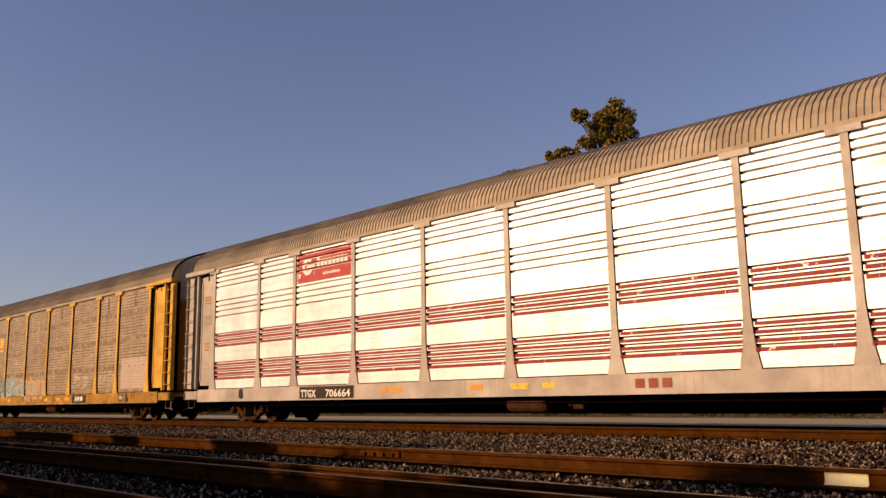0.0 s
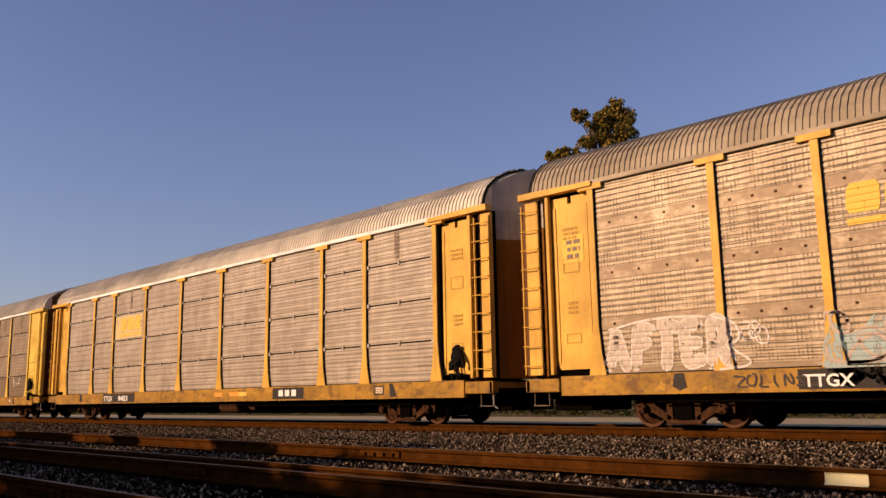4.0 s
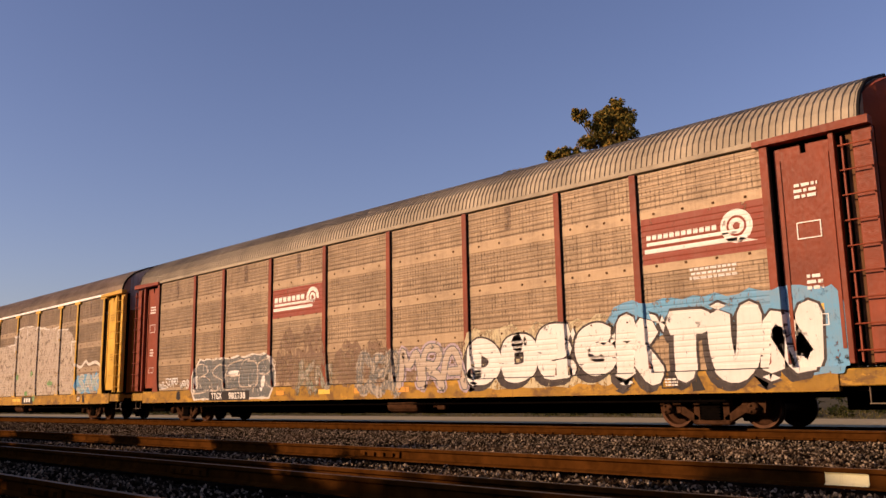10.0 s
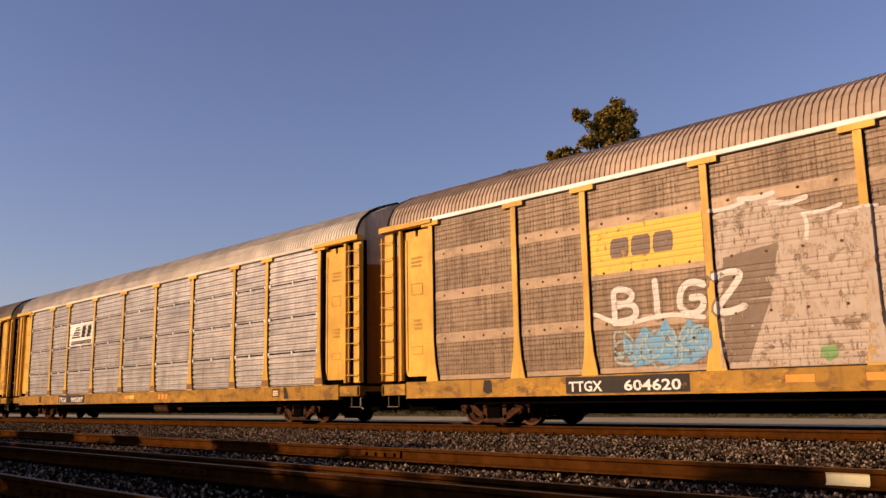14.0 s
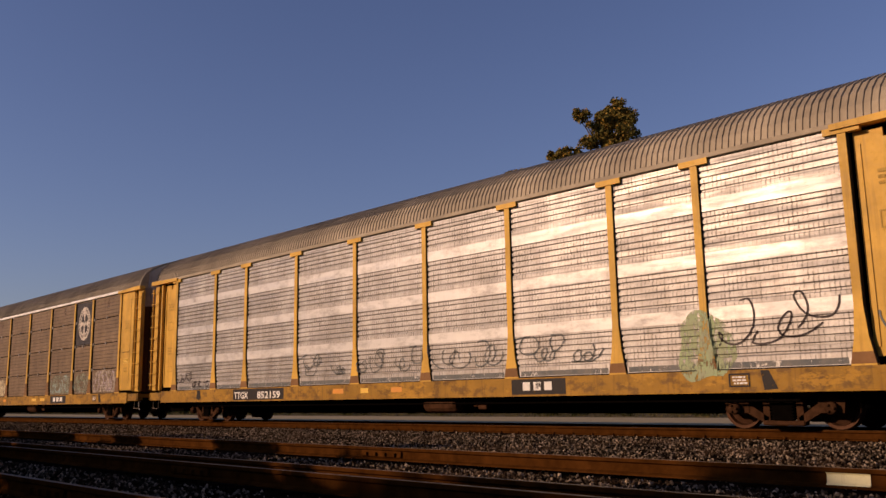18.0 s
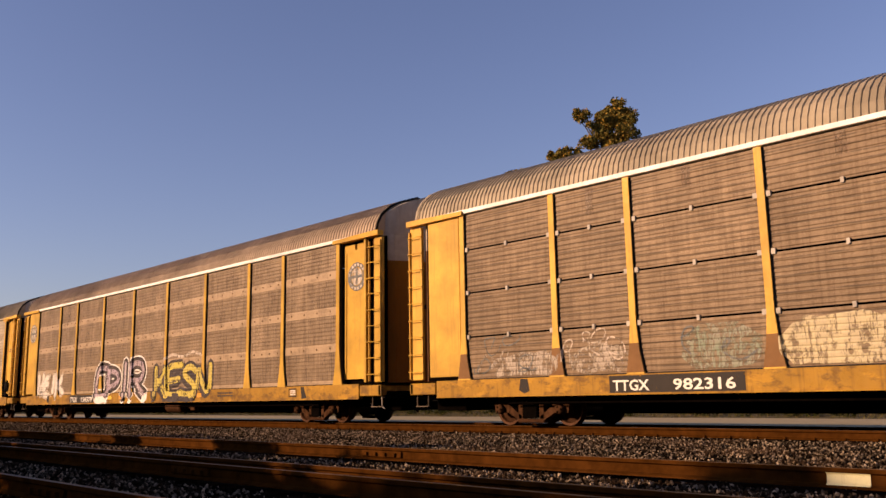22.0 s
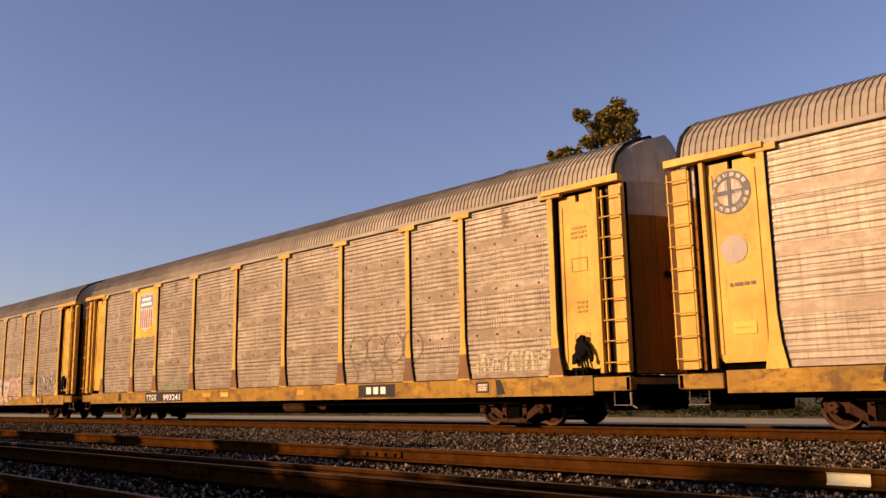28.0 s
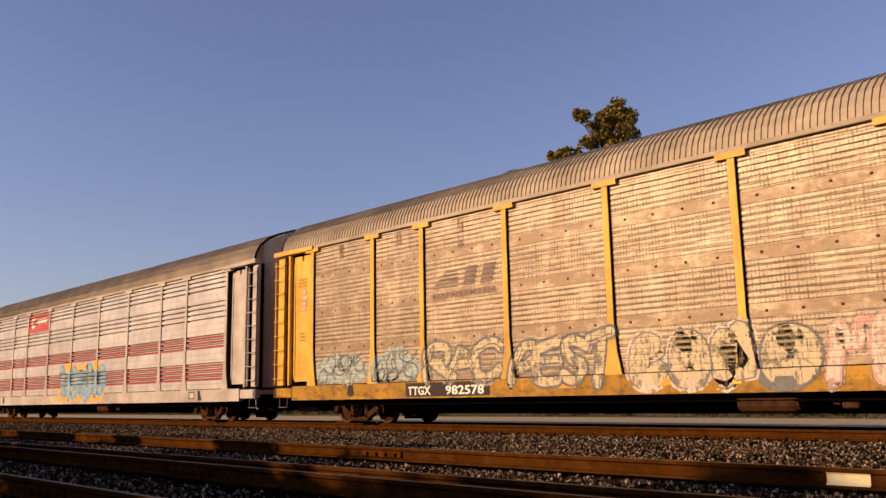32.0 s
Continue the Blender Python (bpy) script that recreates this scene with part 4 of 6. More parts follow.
def frame_box(car, x0, x1, z0, z1, material, t=0.02):
    def draw(bm):
        rect(bm, x0, x1, z0, z0 + t)
        rect(bm, x0, x1, z1 - t, z1)
        rect(bm, x0, x0 + t, z0 + t, z1 - t)
        rect(bm, x1 - t, x1, z0 + t, z1 - t)
    decal(car, "stencil_box", draw, material, 0.008)


# emblems, drawn as plain shapes in their colours
def three_block_emblem(car, x0, x1, z0, z1, material, under=True):
    """Three plain slanting blocks over a bar."""
    def draw(bm):
        w, h = (x1 - x0) / 3.0, (z1 - z0)
        b = z0 + (0.28 * h if under else 0)
        for k in range(3):
            u = x0 + k * w
            q = 0.16 * w
            poly(bm, [(u + q * 0.5, b), (u + 0.82 * w, b), (u + 0.88 * w, b + q), (u + 0.90 * w, z1 - q), (u + 0.82 * w, z1), (u + q, z1), (u + 0.04 * w, z1 - q), (u, b + q)])
        if under:
            rect(bm, x0, x1, z0, z0 + 0.15 * h)
    decal(car, "emblem", draw, material, 0.012)


def shield_emblem(car, x0, x1, z0, z1, panel=True, px=None, pz=None):
    """A striped shield on a yellow panel."""
    if panel:
        decal(car, "emblem_panel", lambda bm: rect(bm, px[0], px[1], pz[0], pz[1]), YELLOW_B, 0.005, "yellow emblem panel")
    w, h = x1 - x0, z1 - z0

    def outline(grow):
        pts = [(0.08, 1.0), (0.30, 0.95), (0.5, 1.0), (0.70, 0.95), (0.92, 1.0), (1.0, 0.78), (0.93, 0.62), (0.97, 0.42), (1.0, 0.24), (0.80, 0.10), (0.5, 0.0),
               (0.20, 0.10), (0.0, 0.24), (0.03, 0.42), (0.07, 0.62), (0.0, 0.78)]
        return [(x0 + w * (0.5 + (u - 0.5) * grow), z0 + h * (0.5 + (v - 0.5) * grow)) for u, v in pts]
    decal(car, "shield", lambda bm: poly(bm, outline(1.0)), EMBLEM_CREAM, 0.010, "white shield")

    def field(bm):
        pts = [p for p in outline(0.92) if p[1] > z0 + 0.60 * h]
        poly(bm, pts)
    decal(car, "shield_field", field, BLUE_MARK, 0.014, "blue shield field")

    def stripes(bm):
        for k in range(6):
            u = 0.12 + k * 0.142
            rect(bm, x0 + w * u, x0 + w * (u + 0.062), z0 + h * (0.10 + 0.10 * abs(u + 0.03 - 0.5)), z0 + h * 0.56)
    decal(car, "shield_striping", stripes, DULL_RED, 0.014, "red shield stripes")

    def lines(bm):
        rect(bm, x0 + 0.2 * w, x0 + 0.8 * w, z0 + 0.80 * h, z0 + 0.88 * h)
        rect(bm, x0 + 0.14 * w, x0 + 0.86 * w, z0 + 0.67 * h, z0 + 0.75 * h)
    decal(car, "shield_line", lines, WHITE_MARK, 0.018)


def wheel_emblem(car, x0, x1, z0, z1, tail, wheel_right=True):
    """White wheel with running bars on an oxide panel."""
    decal(car, "emblem_panel", lambda bm: rect(bm, x0, x1, z0, z1), OXIDE_MARK, 0.005, "oxide red emblem panel")
    h = z1 - z0
    cx, cz, r = x1 - 0.30 * h - 0.25, z0 + 0.54 * h, 0.34 * h

    def draw(bm):
        ring(bm, cx, cz, r * 0.62, r, 0 if tail else -10, 360 if tail else 200, 28)
        ring(bm, cx, cz, r * 0.22, r * 0.48, 0, 360, 20)
        rect(bm, x0 + 0.12 * h, cx, cz - 0.42 * r, cz - 0.20 * r)
        rect(bm, x0 + 0.06 * h, cx, cz - 0.90 * r, cz - 0.62 * r)
        if tail:
            poly(bm, [(cx + 0.2 * r, cz - 0.7 * r), (cx + 1.25 * r, cz - 1.0 * r), (cx + 0.6 * r, cz - 1.0 * r), (cx, cz - 0.97 * r)])
        b0 = x0 + 0.12 * h
        n = 7 if not tail else 12
        for k in range(n):
            u = b0 + (cx - r * 1.15 - b0) * k / n
            rect(bm, u, u + (cx - r * 1.15 - b0) / n * 0.75, cz - 0.05 * r, cz + (0.45 if not tail else 0.25) * r)
    decal(car, "emblem", draw, WHITE_MARK, 0.011, "white wheel emblem with bars")


def round_emblem(car, cx, cz, r, panel=None):
    """Cream disc with four dark quarters round a cross, and a ring of small dark bars."""
    if panel:
        decal(car, "emblem_panel", lambda bm: rect(bm, *panel), NAVY_MARK, 0.005, "dark emblem panel")
    decal(car, "emblem_disc", lambda bm: disc(bm, cx, cz, 0.86 * r, r), EMBLEM_CREAM, 0.011, "cream emblem disc")

    def quarters(bm):
        for a in (0, 90, 180, 270):
            ring(bm, cx, cz, 0.16 * r, 0.56 * r, a + 17, a + 73, 8, 1.12)
    decal(car, "emblem", quarters, NAVY_MARK, 0.015)

    def rim(bm):
        for k in range(26):
            if k not in (6, 7, 19, 20):
                ring(bm, cx, cz, 0.63 * r, 0.77 * r, k * 13.8 + 2, k * 13.8 + 10, 2, 1.16)
    tagged(decal(car, "emblem_rim", rim, NAVY_MARK, 0.015), kind="stuff")


def flush_door(car, s, seed):
    """Joints, stencil box and notice on a flush end door."""
    x = s * 12.30
    decal(car, "door_joint", lambda bm: rect(bm, x - 0.36, x + 0.34, 2.62, 2.645), BLACK_MARK, 0.006)
    decal(car, "door_joint", lambda bm: rect(bm, x + 0.34, x + 0.36, 1.35, 4.7), BLACK_MARK, 0.006)
    decal(car, "door_joint", lambda bm: rect(bm, x - 0.38, x - 0.36, 1.35, 4.7), FAINT_MARK, 0.006)
    frame_box(car, x - 0.16, x + 0.26, 3.45, 3.85, FAINT_MARK, 0.02)
    bars(car, x - 0.11, x + 0.21, 3.52, 3.79, 3, FAINT_MARK, seed)
    decal(car, "notice", lambda bm: rect(bm, x - 0.18, x + 0.24, 2.18, 2.38), YELLOW_MARK, 0.008, "yellow door notice")
    frame_box(car, x - 0.15, x + 0.21, 2.21, 2.35, FAINT_MARK, 0.018)
    bars(car, x - 0.12, x + 0.2, 1.85, 2.05, 2, FAINT_MARK, seed + 2)


def cross_emblem(car, cx, cz, r):
    """Round worn door emblem: slate ring with small bars, pale middle, slate cross."""
    decal(car, "emblem_ring", lambda bm: ring(bm, cx, cz, 0.64 * r, r), SPRAY_SLATE, 0.006, "worn slate ring")
    decal(car, "emblem_disc", lambda bm: disc(bm, cx, cz, 0.60 * r), SPRAY_FADED, 0.007, "worn pale disc")

    def rim(bm):
        for k in range(16):
            if k % 8:
                ring(bm, cx, cz, 0.74 * r, 0.92 * r, k * 22.5 + 4, k * 22.5 + 18, 3)
    tagged(decal(car, "emblem_rim", rim, SPRAY_FADED, 0.010), kind="stuff")

    def draw(bm):
        rect(bm, cx - 0.10 * r, cx + 0.10 * r, cz - 0.62 * r, cz + 0.62 * r)
        rect(bm, cx - 0.62 * r, cx - 0.11 * r, cz - 0.10 * r, cz + 0.10 * r)
        rect(bm, cx + 0.11 * r, cx + 0.62 * r, cz - 0.10 * r, cz + 0.10 * r)
    decal(car, "emblem_cross", draw, SPRAY_SLATE, 0.012, "slate cross")


def streak_emblem(car, x0, x1, z0, z1, panel, material):
    """Speed-line emblem: slanting bars beside two heavy blocks, a thin bar below."""
    if panel:
        decal(car, "emblem_panel", lambda bm: rect(bm, *panel), WHITE_STRIP, 0.005, "white emblem panel")
    w, h = x1 - x0, z1 - z0

    def draw(bm):
        for k in range(5):
            z = z0 + h * (0.36 + 0.13 * k)
            poly(bm, [(x0 + w * 0.05 * k, z), (x0 + w * 0.42, z), (x0 + w * 0.44, z + 0.08 * h), (x0 + w * (0.05 * k + 0.05), z + 0.08 * h)])
        for k in range(2):
            u = x0 + w * (0.50 + 0.26 * k)
            poly(bm, [(u, z0 + 0.36 * h), (u + 0.17 * w, z0 + 0.36 * h), (u + 0.23 * w, z0 + h), (u + 0.06 * w, z0 + h)])
        for k in range(14):
            u = x0 + w * (0.02 + k * 0.07)
            rect(bm, u, u + 0.05 * w, z0, z0 + 0.2 * h)
    decal(car, "emblem", draw, material, 0.011, "speed-line emblem")


# ---- one railcar ------------------------------------------------------------
def railcar(spec):
    """A closed car carrier: ribbed screens between flared posts, arched roof, end doors, ladders, trucks."""
    kind, fr, pan = spec["kind"], spec["frame"], spec["panel"]
    root = thing("car_carrier", spec["label"], "railcar", (spec["x"], TRACK_Y, 0.0), "cars of the freight train")
    car = dict(spec, root=root)
    knots = KNOTS[kind]
    rows = kind in ("rows", "silver_rows")
    for side, turn in ((-1, 0), (1, 180)):
        for a, b in zip(EDGES, EDGES[1:]):
            w = b - a
            x = (a + b) / 2 * (1 if side < 0 else -1)
            if rows and side < 0:
                for z0, z1 in ROWS:
                    ks = [k for k in knots if z0 - 1e-6 <= k[0] <= z1 + 1e-6]
                    part("side_panel", mesh_of(("side_panel", kind, round(w, 2), z0), lambda bm: sheet(bm, w - 0.02, ks)), spec.get("foot_panel", pan) if z0 < 1.1 else pan, root, (x, -SIDE, z0))
                for dx, dz, wide in clip_spots(w - 0.17):
                    part("panel_clip", mesh_of(("panel_clip", wide), lambda bm: box(bm, -0.05 if wide else -0.03, 0.05 if wide else 0.03, -0.045, 0.0, -0.05, 0.05)), spec.get("clips", PALE_GREY), root, (x + dx, -SIDE, FOOT + dz))
            else:
                part("side_panel", mesh_of(("side_panel", kind, round(w, 2)), lambda bm: sheet(bm, w - 0.02, knots)), pan, root, (x, side * SIDE, FOOT), turn)
                if side < 0 and kind in ("banded", "grouped") and spec.get("bolts", True):
                    for dx, dz in bolt_spots(w - 0.2):
                        part("bolt", mesh_of("bolt", lambda bm: box(bm, -0.028, 0.028, -0.03, 0.0, -0.024, 0.024, 0.008)), BOLT, root, (x + dx, -SIDE + 0.008, FOOT + dz))
        for e in EDGES:
            cap = spec.get("caps", kind != "rows")
            part("post", mesh_of(("post", cap), lambda bm: post_mesh(bm, cap)), fr, root, (e, 0, 1.06) if side < 0 else (e, 0, 1.06), turn)
            if side < 0:
                # the shadow beside each post is built in as a black strip
                part("post_seal", mesh_of("post_seal", post_shadow_mesh), BLACK_STRIP, root, (e, 0, 1.06))
                if spec.get("foot"):
                    part("post_foot", mesh_of(("post_foot", spec["foot"]), lambda bm: foot_mesh(bm, spec["foot"])), FOOT_RUST, root, (e, 0, 1.06), label="rust-stained post foot")
        if side < 0:
            if rows:
                # added dark liner behind the panel seams, so no sky shows through
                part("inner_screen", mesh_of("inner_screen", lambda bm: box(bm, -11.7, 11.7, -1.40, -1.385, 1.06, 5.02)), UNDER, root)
            part("foot_seal", mesh_of("foot_seal", lambda bm: box(bm, -11.6, 11.6, -1.525, -1.44, 1.06, 1.085)), BLACK_STRIP, root)
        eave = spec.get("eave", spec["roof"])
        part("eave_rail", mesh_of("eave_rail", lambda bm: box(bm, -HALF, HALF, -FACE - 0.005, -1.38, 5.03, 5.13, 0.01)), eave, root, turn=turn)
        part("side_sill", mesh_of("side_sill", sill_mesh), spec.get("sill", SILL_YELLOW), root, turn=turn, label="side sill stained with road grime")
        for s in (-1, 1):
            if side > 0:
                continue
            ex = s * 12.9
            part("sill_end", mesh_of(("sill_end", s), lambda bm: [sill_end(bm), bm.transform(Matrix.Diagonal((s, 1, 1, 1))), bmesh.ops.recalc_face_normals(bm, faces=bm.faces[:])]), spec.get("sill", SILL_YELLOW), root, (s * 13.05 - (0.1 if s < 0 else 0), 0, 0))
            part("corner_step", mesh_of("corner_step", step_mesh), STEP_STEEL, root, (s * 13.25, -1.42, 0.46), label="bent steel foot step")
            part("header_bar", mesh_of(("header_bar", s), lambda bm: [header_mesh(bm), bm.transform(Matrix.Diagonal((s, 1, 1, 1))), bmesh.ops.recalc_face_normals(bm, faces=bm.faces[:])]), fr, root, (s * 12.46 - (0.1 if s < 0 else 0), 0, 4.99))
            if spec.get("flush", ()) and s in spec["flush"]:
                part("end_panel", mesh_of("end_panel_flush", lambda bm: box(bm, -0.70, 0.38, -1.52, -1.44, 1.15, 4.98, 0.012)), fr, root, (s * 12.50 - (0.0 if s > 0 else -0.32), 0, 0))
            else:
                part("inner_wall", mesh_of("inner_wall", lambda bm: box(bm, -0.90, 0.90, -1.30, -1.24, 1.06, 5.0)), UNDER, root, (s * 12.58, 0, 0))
                part("door_jamb", mesh_of("door_jamb", lambda bm: box(bm, -0.045, 0.045, -1.53, -1.42, 1.10, 4.97, 0.008)), fr, root, (s * 12.86, 0, 0))
                part("end_panel", mesh_of("end_panel", door_leaf), fr, root, (s * 12.33, -1.37, 1.20), label=spec.get("door", ""), flip=s < 0)
            part("corner_panel", mesh_of("corner_panel", lambda bm: box(bm, -0.12, 0.21, -1.47, -1.38, 1.10, 4.96, 0.01)) if s not in spec.get("flush", ()) else mesh_of("corner_panel_wide", lambda bm: box(bm, -0.21, 0.21, -1.47, -1.38, 1.10, 4.96, 0.01)), fr, root, (s * 13.30 - (0.1 if s < 0 else 0), 0, 0))
            if s not in spec.get("flush", ()):
                # shadow in the ladder slit, put in as a dark brown strip
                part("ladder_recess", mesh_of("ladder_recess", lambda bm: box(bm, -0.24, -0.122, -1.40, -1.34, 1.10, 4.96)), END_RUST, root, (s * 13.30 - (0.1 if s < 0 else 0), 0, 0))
            lad = part("ladder", mesh_of("ladder", ladder_mesh), fr, root, (s * 13.26 - (0.1 if s < 0 else 0), -1.48, 1.12))
            for k in range(9):
                part("rung", mesh_of("rung", rung_mesh), fr, lad, (0, 0, 0.18 + 0.425 * k), flip=s < 0)
        if side < 0 and spec.get("pipe", True):
            part("air_pipe", mesh_of("air_pipe", slack_bar), UNDER, root, (0, -1.30, 0.52))
    part("roof", mesh_of("roof", roof_mesh), spec["roof"], root, label=spec.get("roof_label", "ribbed arched sheet-metal roof"))
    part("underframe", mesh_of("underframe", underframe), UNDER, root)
    part("air_reservoir", mesh_of("air_reservoir", reservoir), TRUCK, root, (1.6, -1.12, 0.50), 90, label="rusty air reservoir")
    part("brake_valve", mesh_of("brake_valve", valve_mesh), TRUCK, root, (3.0, -1.15, 0.52))
    for s in (-1, 1):
        t = 0 if s > 0 else 180
        part("roof_rim", mesh_of("roof_rim", roof_rim), spec.get("rim", BLACK_STRIP), root, (s * (HALF - 0.02), 0, 0), t)
        low = part("end_door", mesh_of(("end_door", spec.get("folds", False)), lambda bm: end_door(bm, spec.get("folds", False))), spec.get("end", END_SHADED_YELLOW), root, (s * (HALF - 0.15), 0, 1.08), t)
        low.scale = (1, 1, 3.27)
        top = part("end_door_top", mesh_of(("end_door", spec.get("folds", False)), None), spec.get("end_top", END_WHITE), root, (s * (HALF - 0.152), 0, 4.35), t, label="pale upper end door panel")
        top.scale = (1, 0.999, 0.72)
        part("end_gable", mesh_of("end_gable", gable_mesh), spec.get("end_top", END_WHITE), root, (s * (HALF - 0.15), 0, 0), t)
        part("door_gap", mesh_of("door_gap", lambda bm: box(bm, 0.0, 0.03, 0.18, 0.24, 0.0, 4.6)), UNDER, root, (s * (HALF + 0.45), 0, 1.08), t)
        part("latch_bar", mesh_of("latch_bar", lambda bm: box(bm, 0.0, 0.06, -0.45, 0.30, 0.0, 0.12, 0.015)), BLACK, root, (s * (HALF + 0.44), 0, 3.05), t)
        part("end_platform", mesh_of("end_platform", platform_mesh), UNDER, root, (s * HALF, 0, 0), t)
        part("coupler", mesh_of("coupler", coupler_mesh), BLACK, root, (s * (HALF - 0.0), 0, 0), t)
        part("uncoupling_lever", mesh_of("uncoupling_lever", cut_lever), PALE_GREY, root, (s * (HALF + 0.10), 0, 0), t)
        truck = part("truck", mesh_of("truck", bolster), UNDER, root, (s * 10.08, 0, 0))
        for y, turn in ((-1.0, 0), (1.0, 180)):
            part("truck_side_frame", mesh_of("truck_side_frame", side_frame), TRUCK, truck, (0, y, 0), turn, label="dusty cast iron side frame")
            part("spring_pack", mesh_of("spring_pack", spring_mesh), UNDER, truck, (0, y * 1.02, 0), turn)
            for dx in (-0.865, 0.865):
                part("bearing_cap", mesh_of("bearing_cap", cap_mesh, True), TRUCK, truck, (dx, y * 1.08, 0.38), turn)
        for dx in (-0.865, 0.865):
            ws = part("wheelset", mesh_of("wheelset", wheelset_mesh), WHEEL, truck, (dx, 0, 0.37), label="rusty steel wheels on one axle")
            ws.rotation_mode = "QUATERNION"
            WHEELSETS.append((ws, spec["x"] + s * 10.08 + dx, dx))
    if spec.get("brake"):
        part("hand_brake", mesh_of("hand_brake", brake_mesh), BLACK, root, (12.38, -1.53 if 1 in spec.get("flush", ()) else -1.42, 1.28), label="black hand brake housing and lever")
    # dark runs below the eave where rivets weep
    r = random.Random(int(-spec["x"] * 10))
    for a, b in zip(EDGES, EDGES[1:]):
        if kind in ("banded", "rows") and r.random() < 0.45:
            x, d = (a + b) / 2 + r.uniform(-0.1, 0.1), r.uniform(0.35, 0.75)
            decal(car, "rust_run", lambda bm: rect(bm, x - 0.10, x + 0.10, 4.98 - d, 4.98), RUST_RUN, 0.003)
    if spec.get("mark"):
        x0, x1, back = spec.get("mark_at", (-7.62, -4.75, True))
        owner, number = spec["mark"].split(" ")
        if back:
            decal(car, "mark_panel", lambda bm: rect(bm, x0, x1, 0.70, 1.035), BLACK_MARK, 0.004, "black painted mark panel")
        w = x1 - x0
        lettering(car, owner, x0 + 0.03 * w, 0.745, 0.20, spec.get("mark_paint", WHITE_MARK), 0.012, w * 0.29, "reporting_mark", "white stencilled owner's letters")
        lettering(car, number, x0 + 0.50 * w, 0.745, 0.20, spec.get("mark_paint", WHITE_MARK), 0.012, w * 0.073 * len(number), "reporting_mark", "white stencilled car number")
    return car


def valve_mesh(bm):
    """Brake control valve with its pipe flanges."""
    box(bm, -0.14, 0.14, -0.10, 0.10, -0.14, 0.12, 0.02)
    box(bm, -0.30, -0.16, -0.08, 0.06, -0.08, 0.08, 0.02)
    rod(bm, (-0.3, 0, 0), (-0.8, 0, 0.0), 0.025)
    rod(bm, (0.14, 0, 0.02), (0.6, 0.0, 0.12), 0.02)


WHEELSETS = []
TRACK_Y = 15.90
HEAD_X = -13.963                 # middle of the first car at the start
PITCHES = [28.18, 28.10, 28.23, 28.11, 28.25, 28.03, 28.07, 28.09, 28.25, 28.15, 28.17, 28.23, 28.19]


def spot(i):
    """Middle of car i at the start, by the coupled lengths ahead of it."""
    return HEAD_X - sum(PITCHES[:i])


def block_mark(car, x0, x1, back=BLACK_MARK, mat=None):
    """Three-part owner's mark on the sill, as plain blocks."""
    if back:
        decal(car, "owner_panel", lambda bm: rect(bm, x0 - 0.3, x1 + 0.3, 0.70, 1.03), back, 0.004)

    def draw(bm):
        w = (x1 - x0) / 3
        for k in range(3):
            rect(bm, x0 + k * w + 0.10 * w, x0 + k * w + 0.78 * w, 0.785, 0.965)
    decal(car, "owner_mark", draw, mat or WHITE_MARK, 0.010)


def sill_patches(car, seed, n=4):
    """Orange and dark patches and stencil boxes along the sill."""
    r = random.Random(seed)
    for k in range(n):
        x = r.uniform(-3.8, 4.2)
        w = r.uniform(0.25, 0.6)
        decal(car, "sill_patch", lambda bm: rect(bm, x, x + w, 0.82, 0.95), ORANGE_MARK if k % 2 == 0 else YELLOW_MARK, 0.006 + 0.001 * k)
    frame_box(car, 9.35, 9.75, 0.76, 1.0, BLACK_MARK, 0.03)
    bars(car, 9.42, 9.70, 0.80, 0.96, 3, WHITE_MARK, seed)
    decal(car, "jack_pad", lambda bm: poly(bm, [(-9.95, 1.04), (-9.75, 1.04), (-9.7, 0.78), (-9.85, 0.72), (-10.0, 0.80)]), BLACK_MARK, 0.006)
    decal(car, "jack_pad", lambda bm: poly(bm, [(9.95, 1.04), (10.10, 1.04), (10.25, 0.72), (10.0, 0.70)]), BLACK_MARK, 0.006)


def door_stencils(car, seed, mat=None):
    mat = mat or FAINT_MARK
    for s in (-1, 1):
        if s in car.get("flush", ()):
            continue
        bars(car, s * 12.33 - 0.22, s * 12.33 + 0.20, 3.95, 4.25, 3, mat, seed + s)
        frame_box(car, s * 12.33 - 0.22, s * 12.33 + 0.20, 3.25, 3.55, mat)
        bars(car, s * 12.33 - 0.15, s * 12.33 + 0.15, 2.35, 2.65, 3, mat, seed + 5 + s)
        frame_box(car, s * 12.33 - 0.2, s * 12.33 + 0.18, 1.75, 1.95, mat, 0.015)


# ---- the train, from its head -----------------------------------------------
def red_stripes(car):
    for z in (2.79, 2.63, 2.47, 1.86, 1.71, 1.555, 1.40):
        for a, b in zip(EDGES, EDGES[1:]):
            decal(car, "red_stripe", lambda bm: rect(bm, a + 0.12, b - 0.12, z - 0.035, z + 0.045), RED_STRIPE, 0.004)


